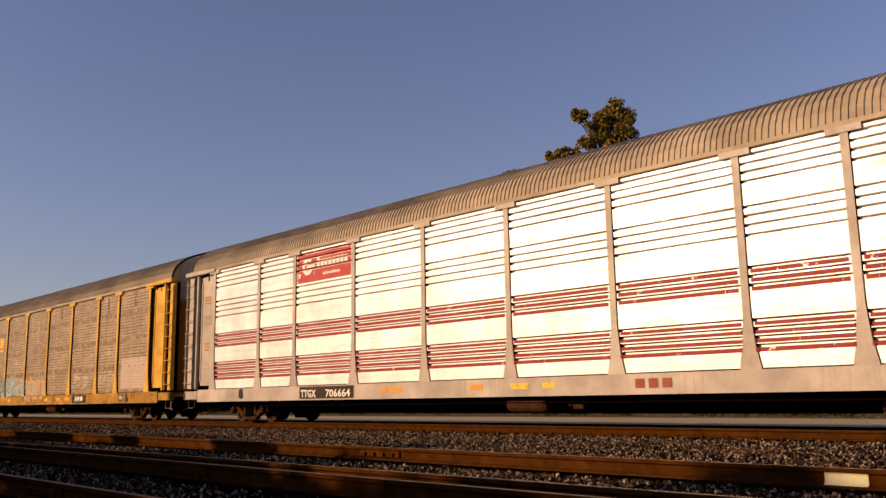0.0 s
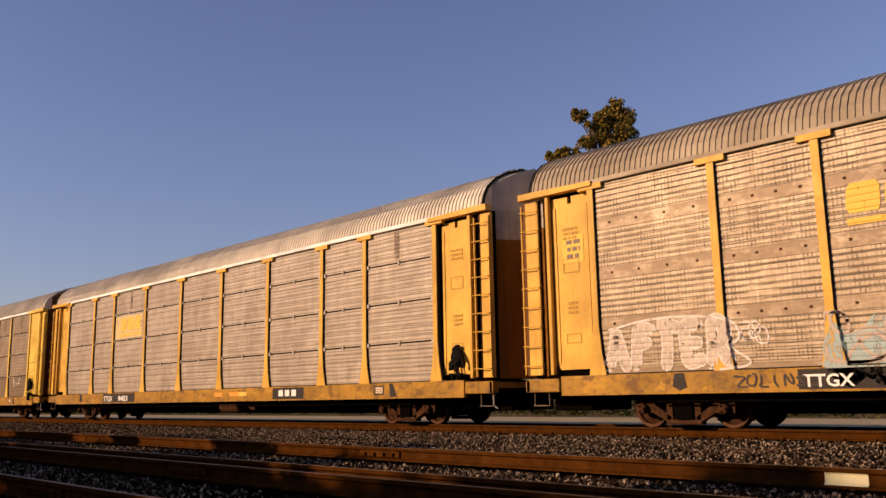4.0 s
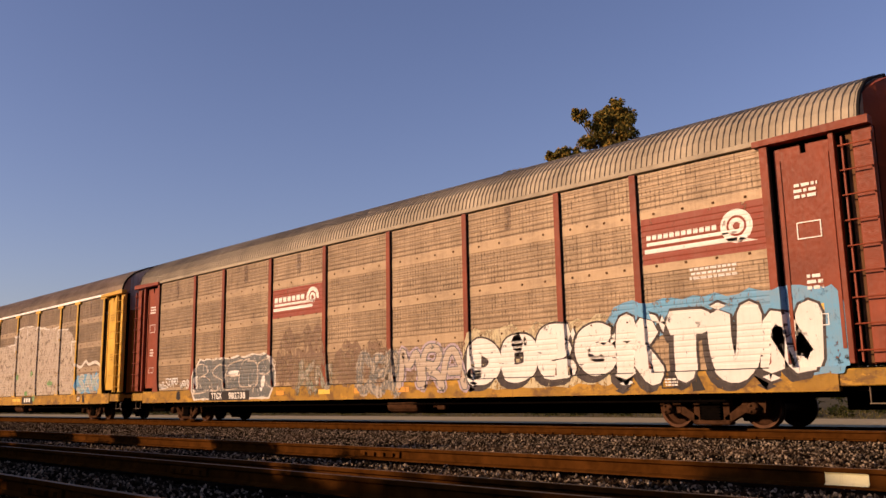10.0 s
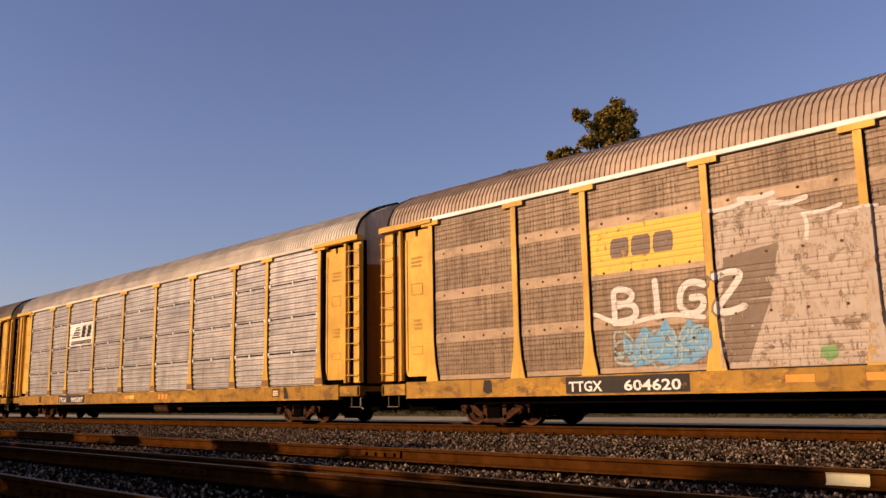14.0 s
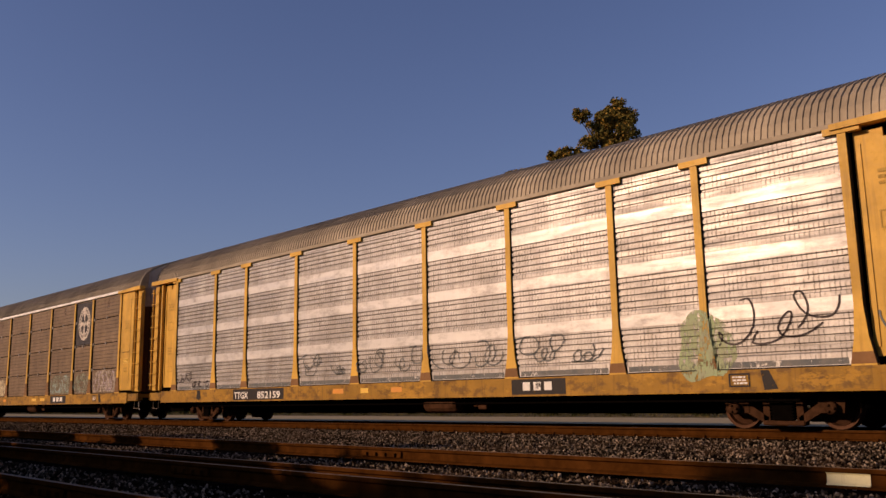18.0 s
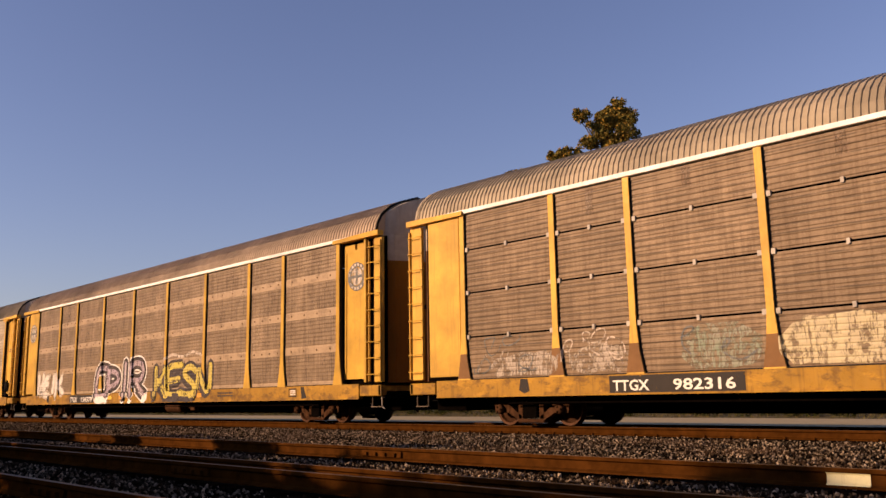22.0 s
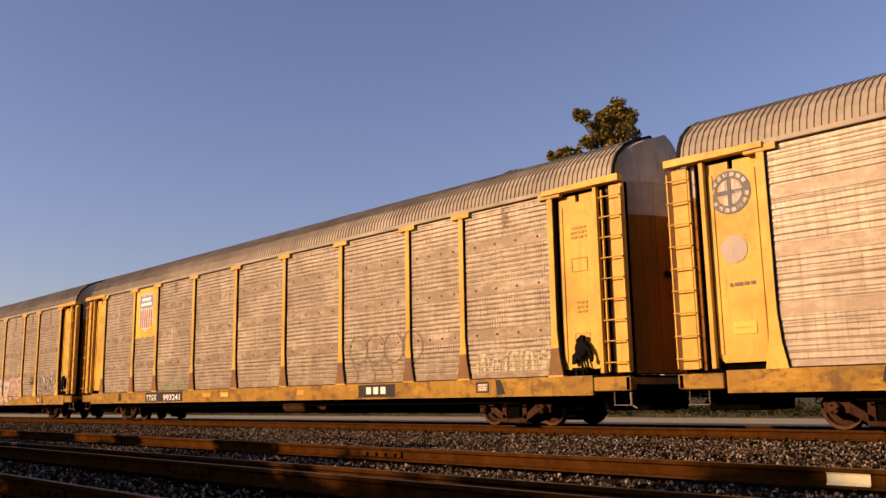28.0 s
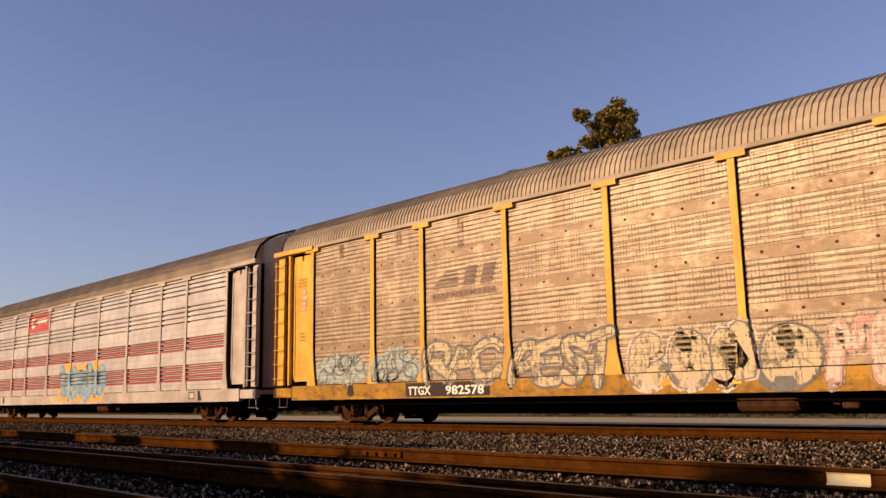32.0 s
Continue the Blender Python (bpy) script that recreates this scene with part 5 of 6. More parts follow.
def build_train():
    # 0: bright car with red stripes
    c = railcar(dict(x=spot(0), kind="bright", frame=PALE_GREY, panel=SCREEN_WHITE, roof=ROOF_GREY, sill=PALE_GREY, end=PALE_GREY, mark="TTGX 706664", mark_at=(-6.66, -4.15, True),
                     label="bright white ribbed car carrier with red stripes, grey frame"))
    red_stripes(c)
    decal(c, "emblem_panel", lambda bm: rect(bm, -6.88, -4.32, 4.05, 4.95), RED_MARK, 0.005, "red emblem panel")

    def leaf(bm):
        ring(bm, -6.35, 4.52, 0.14, 0.26, 40, 330, 16)
        rect(bm, -6.4, -6.0, 4.47, 4.55)
        for k in range(8):
            rect(bm, -5.9 + k * 0.185, -5.9 + k * 0.185 + 0.14, 4.42, 4.66 if k else 4.74)
        for k in range(9):
            rect(bm, -5.6 + k * 0.09, -5.6 + k * 0.09 + 0.06, 4.20, 4.27)
    decal(c, "emblem", leaf, WHITE_MARK, 0.011, "white emblem bars")
    sill_patches(c, 1, 5)
    block_mark(c, 4.6, 5.5, None, OXIDE_MARK)
    door_stencils(c, 3)

    # 1: tan screens, yellow frame, three yellow emblem blocks, worn spray paint along the foot
    c = railcar(dict(x=spot(1), kind="banded", frame=YELLOW, panel=SCREEN_TAN, roof=ROOF_GREY, sill=YELLOW_C, mark="TTGX 990112",
                     label="yellow car carrier, tan screens, faded spray paint along its foot"))
    three_block_emblem(c, -6.6, -4.75, 3.35, 4.05, YELLOW_MARK)
    sprayed_piece(c, "AFTER", -11.5, -8.75, 1.12, 2.05, SPRAY_FADED, SPRAY_CHALK, 3, 0.20, 0.03)
    decal(c, "sprayed_tag", lambda bm: ribbon(bm, [(-11.4, 1.95), (-10.4, 2.12), (-9.3, 2.08), (-8.7, 1.95), (-8.6, 1.6), (-8.9, 1.5), (-8.3, 1.15), (-9.0, 1.08)], 0.045), SPRAY_CHALK, 0.013)
    scribble(c, -8.6, -8.1, 1.5, 1.9, 3, SPRAY_CHALK, 12, 0.03)
    for k, x in enumerate((-7.1, -5.6, -4.1, -2.5, -0.9)):
        decal(c, "sprayed_cloud", lambda bm: backing(bm, x - 0.1, x + 1.5, 0.80 if k == 0 else 1.10, 1.75 + 0.12 * (k % 3), 40 + k, 0.2), SPRAY_TEAL if k < 4 else SPRAY_ORANGE, 0.004)
        scribble(c, x, x + 1.4, 1.12, 1.95, 4, (SPRAY_PALE, SPRAY_SLATE, SPRAY_TEAL, SPRAY_FADED, SPRAY_TEAL)[k], 60 + k, 0.055)
    graffiti(c, -1.3, 1.3, 0.80, 1.9, 4, SPRAY_TEAL, SPRAY_ORANGE, 8, 0.35, 0.04)
    graffiti(c, 4.6, 6.2, 1.25, 1.9, 2, None, SPRAY_FADED, 2, 0.1, 0.05)
    graffiti(c, 7.2, 8.8, 1.3, 1.9, 4, None, SPRAY_FADED, 4, 0.05, 0.05)
    decal(c, "faded_patch", lambda bm: rect(bm, 9.3, 11.5, 1.2, 2.4), SPRAY_PALE, 0.004)
    decal(c, "notice", lambda bm: rect(bm, -12.55, -12.0, 3.45, 4.05), YELLOW_MARK, 0.006, "bright yellow door notice")
    bars(c, -12.45, -12.08, 3.52, 3.98, 3, GREY_MARK, 8)
    sprayed_piece(c, "ZOLINSON", -8.75, -7.05, 0.74, 0.97, SPRAY_BLACK, None, 51, 0.035)
    block_mark(c, 5.0, 5.9)
    sill_patches(c, 2)
    door_stencils(c, 4)

    # 2: grey screens in four courses, white roof, faded panel with yellow blocks
    c = railcar(dict(x=spot(2), kind="rows", frame=YELLOW, panel=SCREEN_GREY, roof=ROOF_WHITE, caps=True, brake=True, mark="TTGX 9403", clips=PALE_GREY,
                     eave=WHITE_STRIP, label="yellow car carrier with coursed grey screens and a white roof"))
    decal(c, "emblem_panel", lambda bm: rect(bm, -6.88, -4.5, 3.16, 4.05), FADED_PANEL, 0.005, "faded yellow emblem panel")
    three_block_emblem(c, -6.4, -4.6, 3.25, 3.98, YELLOW_MARK)
    block_mark(c, 4.9, 5.9)
    sill_patches(c, 5, 3)
    door_stencils(c, 6)

    # 3: dun screens in four courses, striped shield
    c = railcar(dict(x=spot(3), kind="rows", frame=YELLOW_B, panel=SCREEN_DUN, foot_panel=SCREEN_UMBER, roof=ROOF_WHITE, eave=WHITE_STRIP, flush=(-1, 1), folds=True, end=END_RUST, end_top=END_RUST, rim=ROOF_WHITE, brake=True,
                     mark="TTGX 254674", clips=PALE_GREY, label="clean yellow car carrier, dun screens, white roof and striped shield"))
    shield_emblem(c, -8.58, -7.36, 3.26, 4.74, True, (-8.84, -7.10), (3.12, 4.98))
    decal(c, "emblem_scuff", lambda bm: poly(bm, lobed(random.Random(3), -7.55, 4.47, 0.2, 0.16, 0.0)), SPRAY_WHITE, 0.022)
    scribble(c, -10.9, -9.6, 1.5, 1.85, 4, SPRAY_PURPLE, 5, 0.05)
    scribble(c, 9.7, 10.6, 1.6, 1.95, 2, SPRAY_WHITE, 7)
    block_mark(c, 5.0, 6.4)
    sill_patches(c, 8, 2)
    door_stencils(c, 9)
    flush_door(c, 1, 61)

    # 4: oxide red car with wheel emblems and a bold white and blue piece
    c = railcar(dict(x=spot(4), kind="banded", caps=False, frame=BROWN_RED, panel=SCREEN_RUST, roof=ROOF_GREY, sill=YELLOW_C, end=BROWN_RED, end_top=BROWN_RED, eave=ROOF_GREY,
                     mark="TTGX 982338", mark_at=(-7.62, -5.3, False), label="oxide red car carrier with rosy screens and bold white graffiti"))
    wheel_emblem(c, -4.1, -1.5, 3.12, 4.02, False)
    for x0, x1, top, seed in ((-3.88, -1.32, 2.75, 31), (-1.16, 1.42, 2.15, 32), (1.58, 4.3, 1.75, 33)):
        tagged(decal(c, "grime_film", lambda bm: backing(bm, x0, x1, 1.08, top, seed, 0.22), ROAD_GRIME, 0.003, "brown road grime dried on the lower screens"), kind="stuff")
    wheel_emblem(c, 9.06, 11.58, 3.16, 4.08, True)
    decal(c, "sprayed_cloud", lambda bm: backing(bm, 8.1, 12.75, 1.75, 2.45, 14, 0.07), SPRAY_BLUE, 0.004)
    decal(c, "sprayed_cloud", lambda bm: backing(bm, 12.1, 12.85, 0.95, 2.4, 17, 0.05), SPRAY_BLUE, 0.0042)
    sprayed_piece(c, "DOEG", 4.2, 8.35, 0.92, 2.08, SPRAY_WHITE, SPRAY_BLACK, 1, 0.40, 0.045, None, SPRAY_CREAM, 0.0, SPRAY_BLACK, 0.025, None, 1.12)
    sprayed_piece(c, "KTUN", 8.35, 12.35, 0.84, 2.30, SPRAY_WHITE, SPRAY_BLACK, 4, 0.46, 0.05, None, None, 0.04, SPRAY_BLACK, 0.0, None, 1.15)
    decal(c, "sprayed_cloud", lambda bm: backing(bm, -8.96, -3.88, 0.72, 2.10, 7, 0.05), SPRAY_CHALK, 0.004)
    decal(c, "sprayed_cloud", lambda bm: backing(bm, -8.90, -3.94, 0.78, 2.05, 7, 0.05), SPRAY_SLATE, 0.006)
    sprayed_piece(c, "BSEOR", -8.75, -4.0, 0.98, 1.98, SPRAY_FADED, None, 7, 0.045, 0.0, None, None, 0.10, None, 0.0, None, 1.28, 0.09)
    decal(c, "number_panel", lambda bm: rect(bm, -7.7, -5.22, 0.70, 0.99), BLACK_MARK, 0.0105)
    for x, z, a, b in ((-6.3, 1.55, 0.30, 0.10), (-4.55, 1.2, 0.12, 0.22), (-8.72, 1.25, 0.09, 0.30)):
        decal(c, "sprayed_accent", lambda bm: poly(bm, lobed(random.Random(int(9 - x)), x, z, a, b, 0.0)), SPRAY_WHITE, 0.009)
    for k in range(3):
        scribble(c, -11.45 + 0.8 * k, -10.7 + 0.8 * k, 1.15, 1.5, 4, SPRAY_WHITE, 9 + k, 0.04)
    sprayed_piece(c, "KN", -2.75, -1.0, 0.85, 1.75, SPRAY_SCRUB, SPRAY_MOSS, 2, 0.15, 0.05)
    sprayed_piece(c, "CER", 0.1, 1.75, 0.78, 1.85, SPRAY_SCRUB, SPRAY_SLATE, 6, 0.17, 0.03, SPRAY_SCRUB, None, 0.0, None, 0.0, None, 1.2, 0.08)
    sprayed_piece(c, "MRA", 1.8, 4.1, 0.85, 2.05, SPRAY_PALE, SPRAY_SLATE, 16, 0.18, 0.03, SPRAY_PURPLE, None, 0.0, None, 0.0, None, 1.2, 0.08)
    bars(c, 10.0, 11.0, 2.75, 3.0, 3, SPRAY_WHITE, 4)
    sill_patches(c, 12, 5)
    door_stencils(c, 11, WHITE_MARK)
    decal(c, "notice", lambda bm: rect(bm, 12.05, 12.45, 1.95, 2.12), YELLOW_MARK, 0.006)

    # 5: brown screens under one huge faded piece
    c = railcar(dict(x=spot(5), kind="banded", frame=YELLOW, panel=SCREEN_BROWN, roof=ROOF_RUST, eave=WHITE_STRIP, sill=YELLOW_C, mark="TTGX 604620", 
                     label="yellow car carrier, brown screens under a huge faded graffiti"))

    def veil(x0, x1, tops, z0):
        def draw(bm):
            n = len(tops) - 1
            a = [bm.verts.new((x0 + (x1 - x0) * k / n, 0, z)) for k, z in enumerate(tops)]
            b = [bm.verts.new((x0 + (x1 - x0) * k / n, 0, z0)) for k in range(n + 1)]
            for k in range(n):
                bm.faces.new((a[k], a[k + 1], b[k + 1], b[k]))
        return draw
    tops = [3.9, 4.15, 4.1, 3.75, 3.65, 3.6, 3.6, 3.55, 3.6, 3.65, 4.3, 4.45, 4.4, 4.42, 4.3, 4.2, 4.1, 4.12, 4.1, 4.05, 3.95, 3.9, 3.7, 3.0]
    decal(c, "faded_veil", veil(-4.1, 8.9, tops, 1.10), SPRAY_VEIL, 0.004, "chalky faded spray field")
    r = random.Random(77)
    for k in range(23):
        if r.random() < 0.82:
            x, z = -4.1 + 13.0 * k / 23, 0.5 * (tops[k] + tops[k + 1])
            edge = [(x - 0.04, z + r.uniform(-0.06, 0.06)), (x + 0.3, z + r.uniform(-0.04, 0.04)), (x + 0.62, z + r.uniform(-0.06, 0.06))]
            decal(c, "sprayed_outline", lambda bm: ribbon(bm, edge, r.uniform(0.05, 0.10)), SPRAY_CHALK, 0.008 + 0.0003 * (k % 2))
        if k in (3, 9, 12, 15, 19, 22):
            fall = [(x, z - 0.05), (x + 0.04, z - 0.25), (x, z - r.uniform(0.4, 0.7))]
            decal(c, "sprayed_outline", lambda bm: ribbon(bm, fall, 0.07), SPRAY_CHALK, 0.0088)
    for k in range(5):
        x = r.uniform(-3.2, 8.0)
        pts = [(x, r.uniform(2.4, 3.3)), (x + r.uniform(0.1, 0.5), r.uniform(2.0, 2.6)), (x + r.uniform(-0.2, 0.4), r.uniform(1.3, 1.9))]
        decal(c, "sprayed_scuff", lambda bm: ribbon(bm, pts, r.uniform(0.05, 0.12)), SPRAY_PALE, 0.006)
    decal(c, "dark_blot", lambda bm: poly(bm, [(-3.95, 3.1), (-2.9, 3.25), (-3.1, 2.3), (-3.6, 1.2), (-4.05, 1.2)]), SPRAY_UMBER, 0.006)
    decal(c, "emblem_panel", lambda bm: rect(bm, -6.88, -4.32, 3.1, 4.05), YELLOW_MARK, 0.004, "yellow emblem panel, half scrubbed")
    three_block_emblem(c, -6.4, -4.9, 3.4, 3.8, GREY_MARK, False)
    sprayed_piece(c, "BIGZ", -6.5, -3.55, 2.05, 2.85, SPRAY_CHALK, SPRAY_UMBER, 3, 0.13, 0.05)
    decal(c, "sprayed_stroke", lambda bm: ribbon(bm, [(-6.85, 2.3), (-6.5, 2.15), (-6.2, 2.02), (-5.2, 2.18), (-4.4, 2.05)], 0.09), SPRAY_CHALK, 0.012)
    decal(c, "sprayed_cloud", lambda bm: backing(bm, -6.2, -4.25, 1.25, 1.9, 15, 0.2), SPRAY_BLUE, 0.005)
    scribble(c, -6.4, -4.4, 1.15, 1.9, 6, SPRAY_TEAL, 25, 0.05)
    decal(c, "sprayed_cloud", lambda bm: backing(bm, 8.95, 11.6, 1.12, 1.9, 18, 0.2), SPRAY_BLUE, 0.005)
    sprayed_piece(c, "SAK", 9.2, 11.5, 1.15, 1.95, SPRAY_TEAL, SPRAY_FADED, 8, 0.14, 0.05)
    decal(c, "sprayed_tag", lambda bm: ribbon(bm, [(8.9, 2.35), (9.5, 2.15), (10.0, 2.5), (10.3, 2.25), (11.0, 2.4), (11.5, 2.2)], 0.12), SPRAY_CHALK, 0.012)
    for x, z, w in ((1.7, 2.0, 0.35), (3.6, 2.1, 0.3), (6.0, 1.6, 0.6), (-2.2, 1.3, 0.3), (3.0, 1.2, 0.4), (4.25, 0.95, 0.3)):
        decal(c, "green_blot", lambda bm: poly(bm, lobed(random.Random(int(90 + x * 7)), x, z, w * 0.5, 0.13, 0.0)), SPRAY_GREEN, 0.007)
    block_mark(c, 3.0, 3.9)
    sill_patches(c, 14, 5)
    door_stencils(c, 13)

    # 6: silver screens in four courses, white roof, speed-line emblem
    c = railcar(dict(x=spot(6), kind="silver_rows", frame=YELLOW, panel=SCREEN_SILVER, roof=ROOF_WHITE, foot=0.22, caps=True, clips=WHITE_STRIP, mark="TTGX 990297",
                     label="yellow car carrier with bright silver ribbed screens, white roof"))
    streak_emblem(c, -6.7, -4.5, 3.2, 3.98, (-6.88, -4.32, 3.14, 4.1), BLACK_MARK)
    block_mark(c, 1.9, 2.7, None, ORANGE_MARK)
    sill_patches(c, 16, 2)
    door_stencils(c, 15)

    # 7: silver banded screens, grey roof
    c = railcar(dict(x=spot(7), kind="grouped", frame=YELLOW, panel=SCREEN_BANDS, roof=ROOF_GREY, foot=0.22, mark="TTGX 852159",
                     label="yellow car carrier with silver banded screens and black tags"))
    for a, b in zip(EDGES, EDGES[1:]):
        decal(c, "foot_strip", lambda bm: rect(bm, a + 0.24, b - 0.24, 1.095, 1.20), SPRAY_SLATE, 0.004, "dark painted foot strip")
    decal(c, "green_smear", lambda bm: poly(bm, lobed(random.Random(8), 8.9, 1.5, 0.55, 0.62, 0.0)), SPRAY_LIME, 0.006, "pale green paint smear")
    for k, (a, b) in enumerate(((-4.1, -1.5), (-1.3, 1.3), (1.5, 4.1), (4.3, 6.9))):
        scribble(c, a, b, 1.35, 1.95, 5, SPRAY_SLATE, 20 + k)
    scribble(c, 9.2, 11.4, 1.5, 2.6, 3, SPRAY_BLACK, 31)
    scribble(c, -11.4, -10.3, 1.35, 1.7, 3, SPRAY_BLACK, 32)
    scribble(c, -10.4, -9.3, 1.10, 1.35, 3, SPRAY_BLACK, 33)
    scribble(c, 11.95, 12.55, 1.5, 2.3, 2, SPRAY_SLATE, 34)
    block_mark(c, 4.5, 5.4)
    sill_patches(c, 18, 3)
    door_stencils(c, 17)

    # 8: brown screens in four courses, round emblem on a navy panel
    c = railcar(dict(x=spot(8), kind="rows", frame=YELLOW, panel=SCREEN_UMBER, roof=ROOF_GREY, foot=0.60, eave=WHITE_STRIP, flush=(-1, 1), folds=True, end=END_RUST, rim=ROOF_GREY, clips=PALE_GREY, mark="TTGX 982316", label="yellow framed car carrier with brown screens and a round emblem"))
    round_emblem(c, 7.97, 4.06, 0.72, (7.1, 8.84, 3.14, 4.98))
    for x, w, top, mat in ((10.3, 1.2, 1.95, SPRAY_SCRUB), (5.6, 1.25, 1.93, SPRAY_MOSS), (7.97, 0.82, 1.9, SPRAY_MOSS), (-5.2, 0.8, 1.9, SPRAY_MOSS), (-2.9, 1.2, 1.92, SPRAY_CREAM), (-9.9, 1.0, 1.6, SPRAY_SCRUB), (-7.9, 0.75, 1.7, SPRAY_SCRUB)):
        decal(c, "faded_patch", lambda bm: backing(bm, x - w, x + w, 1.12, top, int(x * 10) + 300, 0.07), mat, 0.005, "scrubbed, faded paint patch")
    for k, x in enumerate((-11.3, -9.6, -8.6)):
        decal(c, "sprayed_tag", lambda bm: ribbon(bm, [(x, 1.2), (x + 0.35, 1.75), (x + 0.6, 1.3), (x + 0.9, 1.85), (x + 1.05, 1.2)], 0.05), SPRAY_SCRUB, 0.008)
    scribble(c, 9.3, 11.3, 1.2, 1.95, 5, SPRAY_PURPLE, 81, 0.04)
    scribble(c, -11.4, -9.2, 1.2, 2.0, 4, SPRAY_SLATE, 82, 0.03)
    scribble(c, -8.8, -7.2, 1.2, 2.0, 3, SPRAY_FADED, 83, 0.03)
    scribble(c, -6.0, -4.4, 1.2, 1.9, 2, SPRAY_SLATE, 84, 0.035)
    scribble(c, 4.5, 6.8, 1.2, 1.9, 4, SPRAY_TEAL, 85, 0.05)
    block_mark(c, 5.0, 6.2)
    sill_patches(c, 20, 4)
    door_stencils(c, 19)
    flush_door(c, 1, 63)

    # 9: brown screens with crossed disc emblems on its doors, mauve and yellow pieces
    c = railcar(dict(x=spot(9), kind="banded", caps=False, flush=(-1,), frame=YELLOW_D, panel=SCREEN_BROWN, roof=ROOF_RUST, eave=WHITE_STRIP, mark="TTGX 154379", mark_at=(-7.3, -4.75, True),
                     label="rusty yellow car carrier, brown screens, mauve and yellow graffiti"))
    cross_emblem(c, 12.37, 4.0, 0.40)
    cross_emblem(c, -12.30, 4.0, 0.44)
    sprayed_piece(c, "OPIR", -4.70, -0.35, 0.78, 2.15, SPRAY_PURPLE, SPRAY_BLACK, 2, 0.20, 0.14, SPRAY_WHITE, None, 0.05, None, 0.0, SPRAY_CHALK, 1.38, 0.06)
    sprayed_piece(c, "KESN", 0.55, 4.6, 0.74, 2.05, SPRAY_YELLOW, SPRAY_BLACK, 7, 0.23, 0.10, None, None, 0.12, SPRAY_BLACK, 0.0, SPRAY_BLACK, 1.28, 0.08)
    decal(c, "sprayed_tag", lambda bm: ribbon(bm, [(1.2, 2.15), (1.9, 2.4), (2.6, 2.2), (3.3, 2.42), (4.0, 2.25)], 0.10), SPRAY_FADED, 0.005)
    sprayed_piece(c, "WEIK", -11.45, -8.3, 0.98, 2.05, SPRAY_CHALK, SPRAY_MOSS, 5, 0.24, 0.03, SPRAY_FADED, None, 0.0, None, 0.0, None, 1.15, 0.09)
    bars(c, 5.2, 6.2, 0.80, 0.98, 2, SPRAY_BLACK, 3)
    sill_patches(c, 22, 4)

    # 10: pale tan screens, disc emblem on the rear door
    c = railcar(dict(x=spot(10), kind="banded", bolts=False, frame=YELLOW, panel=SCREEN_PALE, roof=ROOF_GREY, brake=True, mark="ETTX 711406", mark_at=(-7.5, -4.6, True),
                     label="yellow framed car carrier with plain tan screens and a disc emblem"))
    cross_emblem(c, -12.37, 4.32, 0.41)
    decal(c, "faded_patch", lambda bm: disc(bm, -12.37, 3.25, 0.26), SPRAY_PALE, 0.005)
    block_mark(c, 4.2, 5.4, None, BLACK_MARK)
    bars(c, -12.5, -12.0, 2.55, 2.66, 1, GREY_MARK, 3)
    frame_box(c, -12.5, -12.05, 1.7, 1.92, YELLOW_MARK, 0.10)
    sill_patches(c, 24, 3)
    bars(c, 12.05, 12.45, 3.3, 3.5, 2, GREY_MARK, 5)

    # 11: tan screens, striped shield
    c = railcar(dict(x=spot(11), kind="banded", frame=YELLOW, panel=SCREEN_TAN, roof=ROOF_GREY, brake=True, mark="TTGX 993241", foot=0.60, 
                     label="yellow framed car carrier with tan screens and a striped shield"))
    shield_emblem(c, -8.60, -7.36, 3.32, 4.80, True, (-8.84, -7.10), (3.1, 4.98))
    for k in range(4):
        decal(c, "sprayed_tag", lambda bm: ring(bm, 4.95 + 0.72 * k, 1.95, 0.36, 0.40), GREY_MARK, 0.010 + 0.0003 * k)
        decal(c, "sprayed_tag", lambda bm: ribbon(bm, [(4.7 + 0.72 * k, 1.62), (4.95 + 0.72 * k, 1.3), (4.85 + 0.72 * k, 1.1)], 0.03), GREY_MARK, 0.012)
    scribble(c, -11.35, -9.1, 1.15, 1.35, 8, SPRAY_CREAM, 91, 0.04)
    scribble(c, -6.7, -4.7, 1.15, 1.38, 8, SPRAY_LIME, 92, 0.04)
    graffiti(c, 9.3, 11.5, 1.12, 1.75, 5, SPRAY_CREAM, None, 4, 0.2)
    block_mark(c, 5.32, 6.2)
    sill_patches(c, 26, 3)
    door_stencils(c, 25)

    # 12: tan screens, black speed-line emblem, row of worn pieces
    c = railcar(dict(x=spot(12), kind="banded", frame=YELLOW, panel=SCREEN_TAN, roof=ROOF_GREY, brake=True, mark="TTGX 982578", 
                     label="yellow car carrier, tan screens, a row of worn graffiti"))
    streak_emblem(c, -6.7, -4.5, 3.05, 3.75, None, GREY_MARK)
    for k, (x0, x1) in enumerate(((-11.5, -9.25), (-9.05, -7.1))):
        decal(c, "sprayed_cloud", lambda bm: backing(bm, x0, x1, 1.10, 1.85, 70 + k, 0.15), SPRAY_TEAL, 0.004)
        scribble(c, x0 + 0.1, x1 - 0.1, 1.12, 1.85, 6, SPRAY_SLATE, 72 + k, 0.05)
    sprayed_piece(c, "RAC", -6.9, -4.4, 1.02, 1.92, SPRAY_CREAM, SPRAY_SLATE, 6, 0.20, 0.06, SPRAY_SCRUB, None, 0.0, None, 0.0, SPRAY_SLATE, 1.3, 0.09)
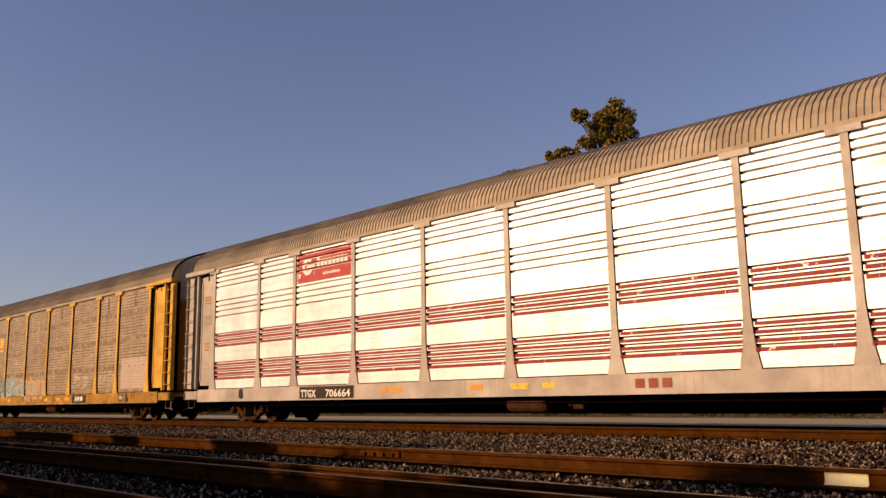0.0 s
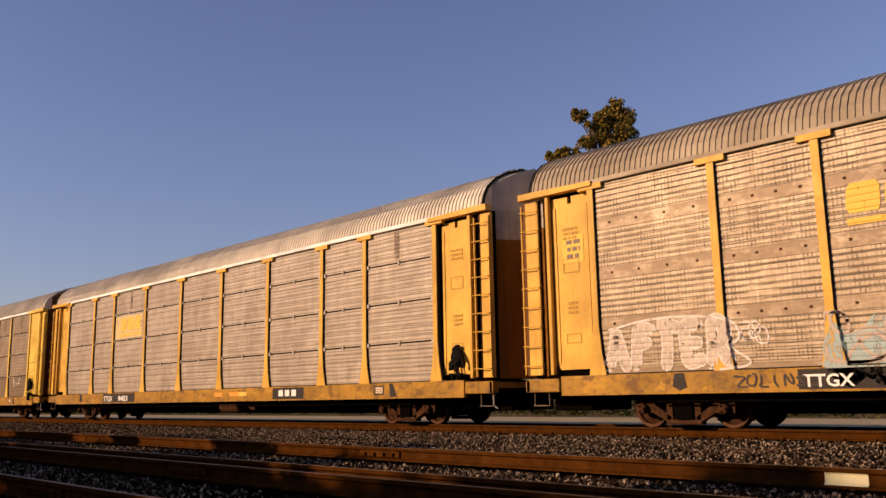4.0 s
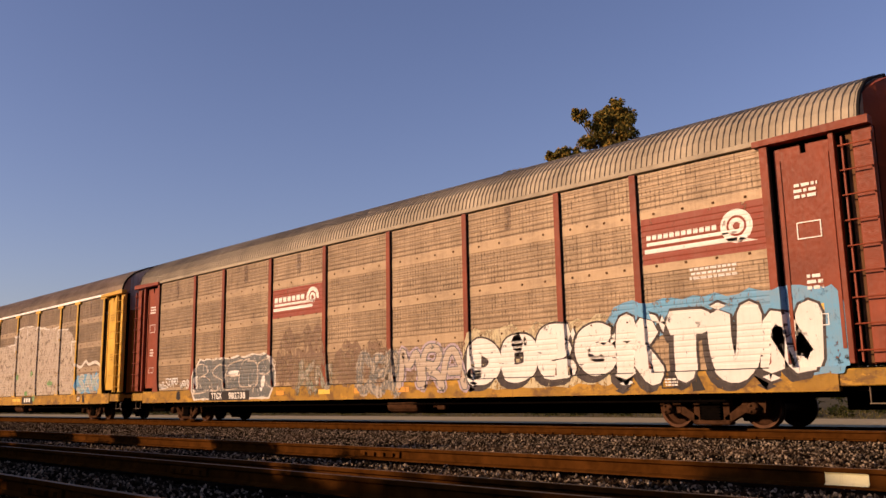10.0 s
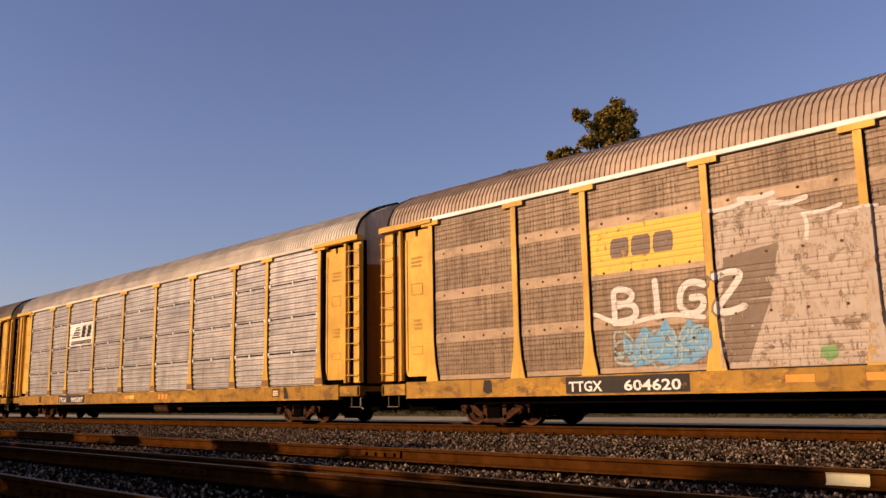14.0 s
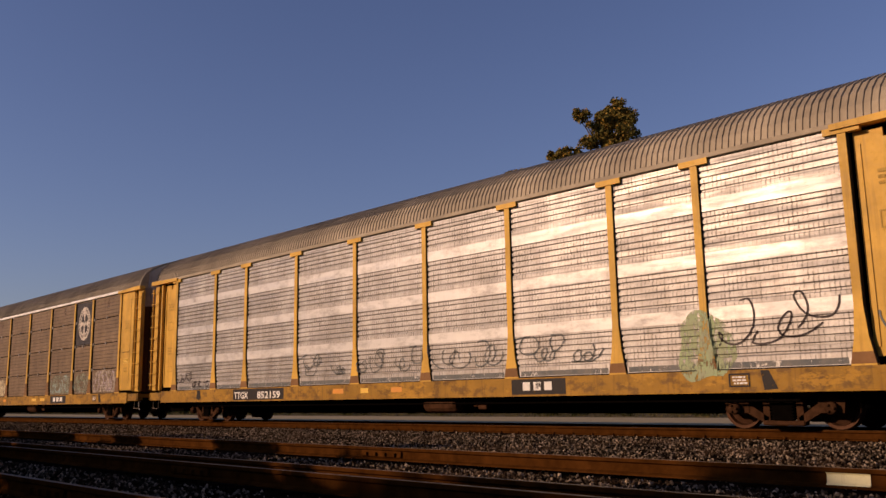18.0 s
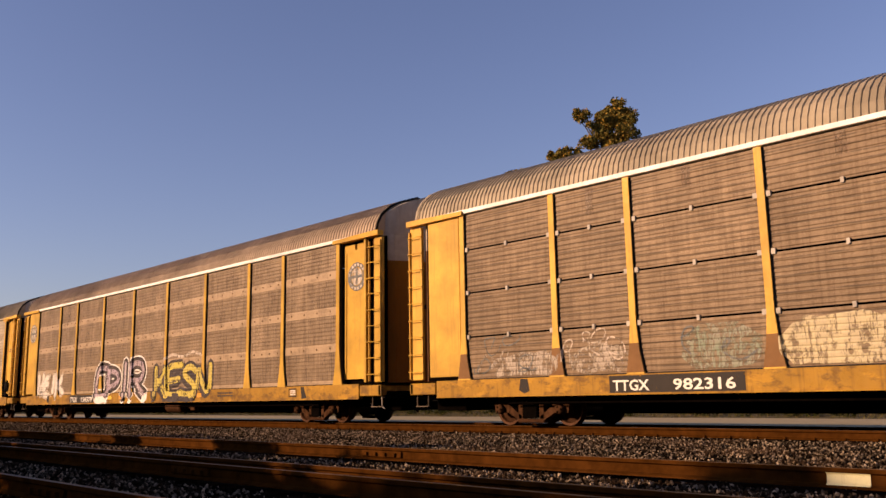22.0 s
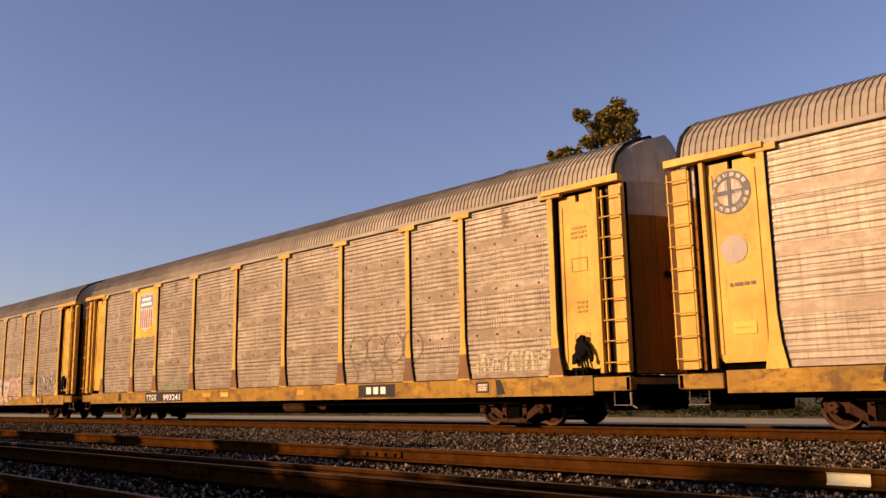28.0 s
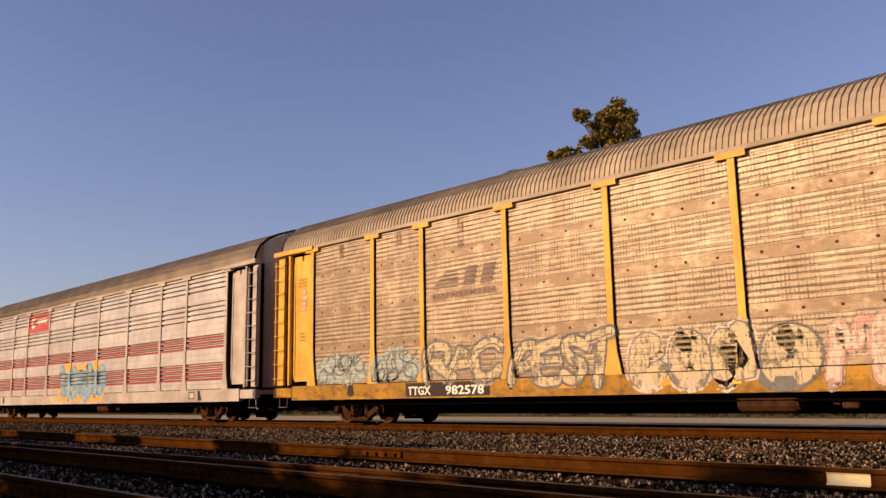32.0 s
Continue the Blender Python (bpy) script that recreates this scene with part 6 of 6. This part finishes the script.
    sprayed_piece(c, "PEST", -4.1, -1.35, 0.82, 1.95, SPRAY_CREAM, SPRAY_SLATE, 8, 0.20, 0.06, None, None, 0.05, None, 0.0, SPRAY_SLATE, 1.3, 0.09)
    sprayed_piece(c, "CON", -1.05, 1.65, 0.74, 1.88, SPRAY_CREAM, SPRAY_SLATE, 9, 0.44, 0.03, SPRAY_FADED)
    sprayed_piece(c, "O", 1.65, 2.75, 0.76, 1.80, SPRAY_CREAM, SPRAY_SLATE, 19, 0.46, 0.05, None, None, 0.0, SPRAY_SLATE)
    sprayed_piece(c, "MER", 2.85, 5.2, 0.75, 1.95, SPRAY_FADED, SPRAY_PINK, 10, 0.22, 0.03, SPRAY_SCRUB, None, 0.0, None, 0.0, None, 1.25, 0.08)
    sprayed_piece(c, "TS", 5.3, 7.0, 0.95, 1.9, SPRAY_SCRUB, SPRAY_PINK, 11, 0.20, 0.03, SPRAY_FADED, None, 0.0, None, 0.0, None, 1.2, 0.08)
    graffiti(c, 9.2, 11.5, 1.15, 2.0, 5, SPRAY_FADED, SPRAY_BLACK, 12, 0.25, 0.04)
    scribble(c, 8.2, 8.9, 1.6, 2.0, 2, SPRAY_BLACK, 44)
    bars(c, -12.35, -12.1, 3.2, 3.9, 4, PALE_GREY, 6)
    sill_patches(c, 28, 5)
    door_stencils(c, 27)

    # 13: second silvery car with red stripes and a blue and orange piece
    c = railcar(dict(x=spot(13), kind="bright", frame=PALE_GREY, panel=SCREEN_DULL, roof=ROOF_GREY, sill=PALE_GREY, end=END_WHITE,
                     label="dull silvery car carrier with red stripes and blue graffiti"))
    red_stripes(c)
    decal(c, "emblem_panel", lambda bm: rect(bm, -6.88, -4.32, 4.05, 4.95), RED_MARK, 0.005, "red emblem panel")

    def small(bm):
        ring(bm, -6.35, 4.52, 0.14, 0.26, 40, 330, 16)
        for k in range(6):
            rect(bm, -5.9 + k * 0.22, -5.9 + k * 0.22 + 0.17, 4.42, 4.66)
    decal(c, "emblem", small, WHITE_MARK, 0.011, "white emblem bars")
    graffiti(c, -2.6, 2.2, 0.80, 2.40, 5, SPRAY_TEAL, SPRAY_BLUE, 5, 0.3, 0.14, SPRAY_ORANGE)
    sill_patches(c, 30, 3)


# ---- the ground -------------------------------------------------------------
def lie(y):
    """Height of the ground across the tracks."""
    return float(np.interp(y, [-60, -6, 0, 2.4, 3.4, 17.6, 20.5, 25.0, 41.0, 46.0, 80.0], [-0.3, -0.3, -0.28, -0.25, -0.22, -0.20, -0.55, -0.62, -0.62, -0.50, -0.45]))


def ground():
    xs = np.concatenate([[-3000, -800, -300], np.linspace(-140, 40, 181), [200, 800, 3000]])
    ys = np.concatenate([[-3000, -800, -200, -60], np.linspace(-12, 50, 156), [80, 300, 1000, 4000]])
    verts = []
    for y in ys:
        for x in xs:
            near = abs(x) < 150 and -12 <= y <= 50
            verts.append((x, y, lie(y) + (0.03 * noise.noise((x * 0.9, y * 0.9, 0.0)) if near else 0.0)))
    n = len(xs)
    faces = [(j * n + i, j * n + i + 1, (j + 1) * n + i + 1, (j + 1) * n + i) for j in range(len(ys) - 1) for i in range(n - 1)]
    me = bpy.data.meshes.new("ground")
    me.from_pydata(verts, [], faces)
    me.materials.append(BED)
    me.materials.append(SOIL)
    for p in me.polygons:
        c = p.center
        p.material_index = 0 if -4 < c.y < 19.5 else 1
        p.use_smooth = True
    tagged(new("ground", me), "stony railway ground falling to dry soil behind the tracks", "ground", kind="structure")


def stones():
    """Loose ballast stones, denser near the viewer."""
    rng = np.random.default_rng(5)
    base = np.array([(1, 0, 0), (-1, 0, 0), (0, 1, 0), (0, -1, 0), (0, 0, 1), (0, 0, -1)], float)
    tri = np.array([(0, 2, 4), (2, 1, 4), (1, 3, 4), (3, 0, 4), (2, 0, 5), (1, 2, 5), (3, 1, 5), (0, 3, 5)])
    strips = [(8.1, 14.9, -24, 1.5, 52000), (8.1, 14.9, -60, -24, 22000), (5.6, 7.6, -30, 0.5, 24000), (2.9, 4.6, -24, 0, 12000), (8.1, 14.9, 1.5, 14, 14000), (5.6, 7.6, 0.5, 12, 8000), (2.0, 4.6, 0, 12, 8000), (-3.0, 1.9, -9, 9, 9000), (15.4, 18.6, -45, 0, 8000), (1.9, 2.7, -10, -1, 3000)]
    V, F, count = [], [], 0
    for y0, y1, x0, x1, n in strips:
        x, y = rng.uniform(x0, x1, n), rng.uniform(y0, y1, n)
        size = rng.uniform(0.011, 0.029, n)
        z = np.array([lie(v) for v in y]) + rng.uniform(0.0, 0.035, n)
        k = rng.uniform(0.55, 1.25, (n, 6, 1))
        p = base[None] * k * size[:, None, None]
        a, t = rng.uniform(0, math.tau, n), rng.uniform(-0.9, 0.9, n)
        ca, sa, ct, st = np.cos(a), np.sin(a), np.cos(t), np.sin(t)
        px, py, pz = p[..., 0], p[..., 1], p[..., 2]
        qx, qz = px * ct[:, None] + pz * st[:, None], -px * st[:, None] + pz * ct[:, None]
        rx, ry = qx * ca[:, None] - py * sa[:, None], qx * sa[:, None] + py * ca[:, None]
        V.append(np.stack([rx + x[:, None], ry + y[:, None], qz + z[:, None]], 2).reshape(-1, 3))
        F.append((tri[None] + (np.arange(n) * 6)[:, None, None]).reshape(-1, 3) + count)
        count += n * 6
    me = bpy.data.meshes.new("ballast_stones")
    me.from_pydata(np.concatenate(V).tolist(), [], np.concatenate(F).tolist())
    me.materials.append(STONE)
    tagged(new("ballast_stones", me), "loose grey and tan crushed ballast stones", "ballast", kind="stuff")


RAIL_PTS = [(-0.07, -0.17), (0.07, -0.17), (0.07, -0.155), (0.012, -0.135), (0.009, -0.05), (0.036, -0.035), (0.036, -0.004), (0.03, 0.0), (-0.03, 0.0), (-0.036, -0.004), (-0.036, -0.035),
            (-0.009, -0.05), (-0.012, -0.135), (-0.07, -0.155)]


def rail_line(y, label, x0=-400.0, x1=60.0):
    root = thing("rail_line", label, "rail", (0, y, 0), "rails beside the camera", "structure")

    def bar(bm):
        prism(bm, RAIL_PTS, x0, x1, "x")
    part("rail", mesh_of(("rail", x0, x1), bar), RAIL, root)
    part("rail_head", mesh_of(("rail_head", x0, x1), lambda bm: box(bm, x0, x1, -0.027, 0.027, 0.0, 0.002)), RAIL_TOP, root)
    return root


def joint_bar(bm):
    prism(bm, [(-0.045, -0.125), (-0.020, -0.14), (-0.012, -0.05), (-0.036, -0.045)], -0.42, 0.42, "x")
    for k in range(4):
        x = -0.30 + 0.2 * k
        lathe_at(bm, x)


def lathe_at(bm, x):
    box(bm, x - 0.022, x + 0.022, -0.075, -0.035, -0.112, -0.068)


def spike_mesh(bm):
    box(bm, -0.018, 0.018, -0.02, 0.02, -0.16, -0.125)


BLOCK_X = -3.01


def tracks():
    lines = {}
    for y, label in ((15.15, "worn running rail under the train"), (16.65, "worn far running rail under the train"), (7.85, "rusty brown rail in crushed ballast"),
                     (5.35, "rusty brown rail with a bolted joint"), (4.80, "rusty guard rail close beside another rail"), (2.90, "dark rail in the tree's shade")):
        lines[y] = rail_line(y, label)
    for y, xs in ((7.85, (-9.3, -21.0)), (5.35, (-13.2, -25.0)), (4.80, (-9.0,)), (2.90, (-8.0,))):
        for x in xs:
            part("joint_bar", mesh_of("joint_bar", joint_bar), RAIL, lines[y], (x, 0, 0), label="bolted rail joint bar")
    part("paint_mark", mesh_of("paint_mark", lambda bm: prism(bm, [(-0.050, -0.146), (-0.018, -0.128), (-0.016, -0.055), (-0.030, -0.040), (-0.005, -0.045), (-0.006, -0.14)], -0.185, 0.185, "x")),
         MARK_WHITE, lines[7.85], (BLOCK_X, 0, 0), label="white painted mark on the rail web")
    for y in (15.15, 16.65):
        for x in np.arange(-22, 0.5, 0.52):
            part("rail_spike", mesh_of("rail_spike", spike_mesh), RAIL, lines[y], (x + 0.1, -0.085, 0))
    bed = thing("cross_ties", "dark creosoted timber ties sunk in the ballast", "ties", (0, 0, 0), kind="structure")
    for k in range(300):
        x = 6.0 - 0.52 * k
        part("tie", mesh_of("tie", lambda bm: box(bm, -0.115, 0.115, -1.3, 1.3, -0.36, -0.172, 0.01)), TIE, bed, (x, TRACK_Y, 0))
    for k in range(90):
        x = 4.0 - 0.54 * k
        part("tie", mesh_of("long_tie", lambda bm: box(bm, -0.115, 0.115, -2.2, 2.2, -0.40, -0.215, 0.01)), TIE, bed, (x, 6.2, 0))
    # pale gravel road behind the train
    bm = bmesh.new()
    xs, ys = np.linspace(-330, 120, 91), np.linspace(26.5, 40.5, 8)
    vs = [[bm.verts.new((x, y + 0.5 * noise.noise((x * 0.12, y, 3.0)), -0.60 + 0.012 * noise.noise((x * 0.3, y * 0.3, 7.0)))) for x in xs] for y in ys]
    for a, b in zip(vs, vs[1:]):
        for k in range(len(xs) - 1):
            bm.faces.new((a[k], a[k + 1], b[k + 1], b[k]))
    me = bpy.data.meshes.new("road")
    bm.to_mesh(me)
    bm.free()
    me.materials.append(ROAD)
    tagged(new("road", me), "pale gravel service road along the far side", "road", kind="structure")


# ---- plants -----------------------------------------------------------------
def leaves_mesh(name, centres, radii, count, size, material, seed, flat=0.75):
    """Many small leaf blades round a set of clump centres."""
    rng = np.random.default_rng(seed)
    centres, radii = np.array(centres, float), np.array(radii, float)
    pick = rng.choice(len(centres), count, p=radii ** 2 / (radii ** 2).sum())
    d = rng.normal(size=(count, 3))
    d /= np.linalg.norm(d, axis=1)[:, None]
    p = centres[pick] + d * (radii[pick] * rng.uniform(0.25, 1.0, count) ** 0.6)[:, None] * np.array([1, 1, flat])
    u = rng.normal(size=(count, 3))
    u /= np.linalg.norm(u, axis=1)[:, None]
    w = np.cross(u, rng.normal(size=(count, 3)))
    w /= np.linalg.norm(w, axis=1)[:, None]
    s = (size * rng.uniform(0.6, 1.3, count))[:, None]
    quad = np.stack([p - u * s, p + w * s * 0.45, p + u * s, p - w * s * 0.45], 1).reshape(-1, 3)
    idx = np.arange(count * 4).reshape(-1, 4)
    me = bpy.data.meshes.new(name)
    me.from_pydata(quad.tolist(), [], idx.tolist())
    me.materials.append(material)
    return me


def tree(x, y, base, height, spread, crown_from, seed, leaves, size, label, clumps=26, taper=0.65, puff=1.0):
    """Tapered trunk, forking limbs, and a crown of leaf clumps at the limbs' ends."""
    r = random.Random(seed)
    root = thing("tree", label, "tree", (x, y, base))
    bm = bmesh.new()
    pts = [Vector((r.uniform(-0.1, 0.1) * k, r.uniform(-0.1, 0.1) * k, height * 0.86 * k / 7)) for k in range(8)]
    rad = height * 0.018
    for k in range(7):
        tube(bm, pts[k], pts[k + 1], rad * (1 - k / 8), rad * (1 - (k + 1) / 8))
    ends = []
    for k in range(clumps):
        f = crown_from + (1 - crown_from) * (k + 0.5) / clumps
        j = min(6, int(f * 0.86 * 7))
        start = pts[j].lerp(pts[j + 1], r.random())
        a = k * 2.4 + r.uniform(-0.4, 0.4)
        out = spread * (1.0 - taper * ((f - crown_from) / (1 - crown_from)) ** 1.5) * r.uniform(0.45, 1.0)
        end = Vector((start.x + math.cos(a) * out, start.y + math.sin(a) * out, min(height * 0.97, start.z + out * r.uniform(0.3, 0.8) + 0.2)))
        mid = start.lerp(end, 0.5) + Vector((0, 0, 0.12 * out))
        tube(bm, start, mid, rad * 0.35, rad * 0.2)
        tube(bm, mid, end, rad * 0.2, rad * 0.06)
        ends.append(end)
    ends.append(pts[-1] + Vector((0, 0, height * 0.06)))
    me = bpy.data.meshes.new("trunk")
    bm.to_mesh(me)
    bm.free()
    me.materials.append(None)
    part("trunk", me, BARK, root)
    rr = [spread * puff * r.uniform(0.22, 0.40) for _ in ends]
    crown = leaves_mesh("crown", ends, rr, leaves, size, None, seed)
    part("crown", crown, LEAF, root, label="thinning olive and rust coloured leaves")


def tube(bm, p, q, r0, r1, n=7):
    d = (q - p).normalized()
    u = d.orthogonal().normalized()
    w = d.cross(u)
    a = [bm.verts.new(p + r0 * (math.cos(k * math.tau / n) * u + math.sin(k * math.tau / n) * w)) for k in range(n)]
    b = [bm.verts.new(q + r1 * (math.cos(k * math.tau / n) * u + math.sin(k * math.tau / n) * w)) for k in range(n)]
    for k in range(n):
        bm.faces.new((a[k], a[(k + 1) % n], b[(k + 1) % n], b[k]))


def lobed_tree(x, y, base, height, lobes, leaves, size, seed, label):
    """Tall tree whose top splits into uneven leafy lobes: sideways and upward from the trunk's top, and their radius."""
    r = random.Random(seed)
    root = thing("tree", label, "tree", (x, y, base))
    across = Vector((0.698, 0.716, 0.0))
    bm = bmesh.new()
    fork = Vector((0, 0, height - 3.2))
    tube(bm, Vector((0, 0, 0)), fork, 0.26, 0.12)
    ends, radii = [], []
    for u, up, rad in lobes:
        end = Vector((0, 0, height + up)) + across * u + Vector((-0.716, 0.698, 0)) * r.uniform(-0.5, 0.5)
        mid = fork.lerp(end, 0.55) + Vector((0, 0, 0.25))
        tube(bm, fork, mid, 0.07, 0.04)
        tube(bm, mid, end, 0.04, 0.012)
        for _ in range(9):
            d = Vector((r.gauss(0, 1), r.gauss(0, 1), r.gauss(0, 1))).normalized() * rad * r.uniform(0.3, 0.85)
            ends.append(end + d)
            radii.append(rad * r.uniform(0.30, 0.58))
            tube(bm, end, end + d, 0.012, 0.006, 4)
    me = bpy.data.meshes.new("trunk")
    bm.to_mesh(me)
    bm.free()
    me.materials.append(None)
    part("trunk", me, BARK, root)
    part("crown", leaves_mesh("crown", ends, radii, leaves, size, None, seed, 1.0), LEAF, root, label="olive leaves turning rust brown")


def plants():
    lobed_tree(-30.75, 44.55, -0.5, 19.65, [(0.9, -0.75, 1.0), (1.5, -1.3, 1.0), (0.2, -1.4, 1.0), (1.35, 0.0, 0.6), (0.75, -0.2, 0.55), (2.0, -0.5, 0.55), (1.7, -2.2, 1.1), (0.5, -2.3, 1.1), (-0.5, -2.2, 0.8), (0.1, -0.75, 0.55),
                                           (-0.9, -0.35, 0.48), (-1.55, -0.55, 0.42), (-1.2, -0.8, 0.34), (-0.75, -1.3, 0.34)], 17000, 0.105, 4, "tall uneven tree with olive and rust coloured leaves")
    lobed_tree(-35.3, 46.0, -0.5, 18.2, [(0.2, -0.3, 0.55), (0.9, -0.5, 0.6), (-0.5, -0.6, 0.5), (1.5, -0.3, 0.45), (0.4, -1.0, 0.8)], 4200, 0.12, 9, "tree top with dark olive leaves")
    lobed_tree(-39.4, 46.0, -0.5, 17.75, [(0.3, -0.4, 0.45), (-0.4, -0.5, 0.4), (1.1, -0.6, 0.4)], 2200, 0.12, 12, "low tree top with dark leaves")
    lobed_tree(-42.4, 47.0, -0.5, 17.5, [(0.2, -0.4, 0.4), (-0.6, -0.6, 0.4), (-1.8, -0.7, 0.4)], 2000, 0.12, 15, "low tree top with sparse dark leaves")
    # trees behind the camera, whose shade lies on the near rails
    for k in range(8):
        x = -16.4 - 3.0 * k
        tree(x, -6.0 + 0.9 * math.sin(k * 2.1), -0.3, 5.3 + 0.9 * math.sin(k * 1.7), 2.3, 0.12, 30 + k, 9000, 0.23, "leafy tree behind the near rails", 22, 0.45)
    tree(-12.4, -6.0, -0.3, 4.1, 1.7, 0.12, 90, 7000, 0.23, "low leafy tree behind the near rails", 20, 0.45)
    tree(-14.5, -6.1, -0.3, 4.7, 1.9, 0.12, 91, 8000, 0.23, "low leafy tree behind the near rails", 20, 0.45)
    for k in range(7):
        tree(-24.0 - 3.1 * k, -4.8 + 0.7 * math.sin(k * 1.3), -0.3, 5.8 + 0.6 * math.sin(k * 2.3), 1.8, 0.2, 70 + k, 5200, 0.22, "leafy tree close behind the near rails", 18, 0.45)
    rng = np.random.default_rng(3)
    # weeds and dry grass beyond the road
    c = [(x, 43.5 + rng.uniform(-1.0, 2.5), -0.5 + rng.uniform(0, 0.2)) for x in np.arange(-160, 20, 0.9)]
    tagged(new("roadside_weeds", leaves_mesh("roadside_weeds", c, rng.uniform(0.25, 0.6, len(c)), 16000, 0.11, WEED, 8)), "dark green and straw coloured weeds along the road", "weeds", kind="stuff")
    c = [(x, 46.5 + rng.uniform(-1.0, 1.5), rng.uniform(-0.4, 0.9 + 0.9 * noise.noise((x * 0.25, 0, 5)))) for x in np.arange(-150, 20, 0.3)]
    tagged(new("roadside_bushes", leaves_mesh("roadside_bushes", c, rng.uniform(0.35, 0.8, len(c)), 26000, 0.13, WEED, 18)), "dense dark green bushes behind the service road", "bushes", kind="stuff")
    c = [(x, 19.8 + rng.uniform(-0.8, 2.5), -0.5) for x in np.arange(-60, 6, 1.1)]
    tagged(new("bank_weeds", leaves_mesh("bank_weeds", c, rng.uniform(0.1, 0.22, len(c)), 2500, 0.07, GRASS, 9)), "low dry weeds on the track bank", "weeds", kind="stuff")
    n = 26000
    x, y = rng.uniform(-120, 15, n), rng.uniform(40.8, 52, n)
    h, a = rng.uniform(0.05, 0.22, n), rng.uniform(0, math.tau, n)
    z = np.array([lie(v) for v in y])
    dx, dy = np.cos(a) * 0.02, np.sin(a) * 0.02
    tip = rng.normal(0, 0.05, (n, 2))
    v = np.stack([np.stack([x - dx, y - dy, z], 1), np.stack([x + dx, y + dy, z], 1), np.stack([x + tip[:, 0], y + tip[:, 1], z + h], 1)], 1).reshape(-1, 3)
    me = bpy.data.meshes.new("dry_grass")
    me.from_pydata(v.tolist(), [], np.arange(n * 3).reshape(-1, 3).tolist())
    me.materials.append(GRASS)
    tagged(new("dry_grass", me), "dry straw and olive grass verge", "grass", kind="stuff")
    # unseen woods, added behind the camera and past the right end, which close the place
    # they block part of the sky's light on the cars and the ground
    c = [(x, -27 + 3 * noise.noise((x * 0.05, 1, 0)) + rng.uniform(-2, 2), rng.uniform(0.5, 11.0)) for x in np.arange(-170, 70, 0.35)]
    c += [(60 + rng.uniform(-3, 3), y, rng.uniform(1, 20)) for y in np.arange(-26, 60, 0.6)]
    tagged(new("unseen_woods", leaves_mesh("unseen_woods", c, rng.uniform(1.6, 3.2, len(c)), 60000, 0.75, WEED, 11)), "dense dark woods added out of view to hold back skylight", "woods", kind="stuff")
    # far woods that close the horizon
    c = [(x, 150 + 25 * noise.noise((x * 0.02, 0, 0)) + rng.uniform(-8, 8), rng.uniform(1.5, 6.0)) for x in np.arange(-420, 120, 3.2)]
    tagged(new("far_woods", leaves_mesh("far_woods", c, rng.uniform(2.0, 4.0, len(c)), 14000, 0.8, WEED, 10)), "dark distant woods", "woods", kind="stuff")


# ---- movement ---------------------------------------------------------------
DRIFT = [(0, 0), (19, -0.03), (20, 0.08), (21.5, 0.13), (22, -0.17), (22.5, -0.15), (23, -0.06), (24, 0.0), (25.5, 0.02), (27.5, -0.13), (28, -0.12), (29, -0.06), (30, -0.02), (31, 0.0), (32, 0.04)]


def rolled(t):
    """Metres the train has rolled since the start; it runs a little unevenly."""
    return 10.9505 * t - 0.0116948 * t ** 2 + 0.00014837 * t ** 3 + float(np.interp(t, [d[0] for d in DRIFT], [d[1] for d in DRIFT]))


def motions():
    ticks = [2.0 * k for k in range(10)] + [19.0, 20.0, 20.75, 21.5, 22.0, 22.5, 23.0, 24.0, 25.5, 26.5, 27.5, 28.0, 29.0, 30.0, 31.0, 32.0]
    cars = [ob for ob in scene.objects if ob.name.startswith("car_carrier")]
    for ob in cars:
        x0 = ob.location.x
        walk(ob, [(t, pose(x0 + rolled(t), TRACK_Y, 0.0)) for t in ticks])
    # wheels turn while they pass the camera
    for ws, x0, dx in WHEELSETS:
        rows = [(0.0, pose(dx, 0, 0.37))]
        spun, last = 0.0, None
        for f in range(1, 960):
            t = f / 30
            here = x0 + rolled(t)
            if -62 < here < 8:
                if last is not None:
                    spun += math.degrees((here - last) / 0.36)
                rows.append((t, pose(dx, 0, 0.37, 0, spun, 0)))
                last = here
        rows.append((32.0, pose(dx, 0, 0.37, 0, spun, 0)))
        walk(ws, rows)


build_train()
plants()
ground()
stones()
tracks()
motions()
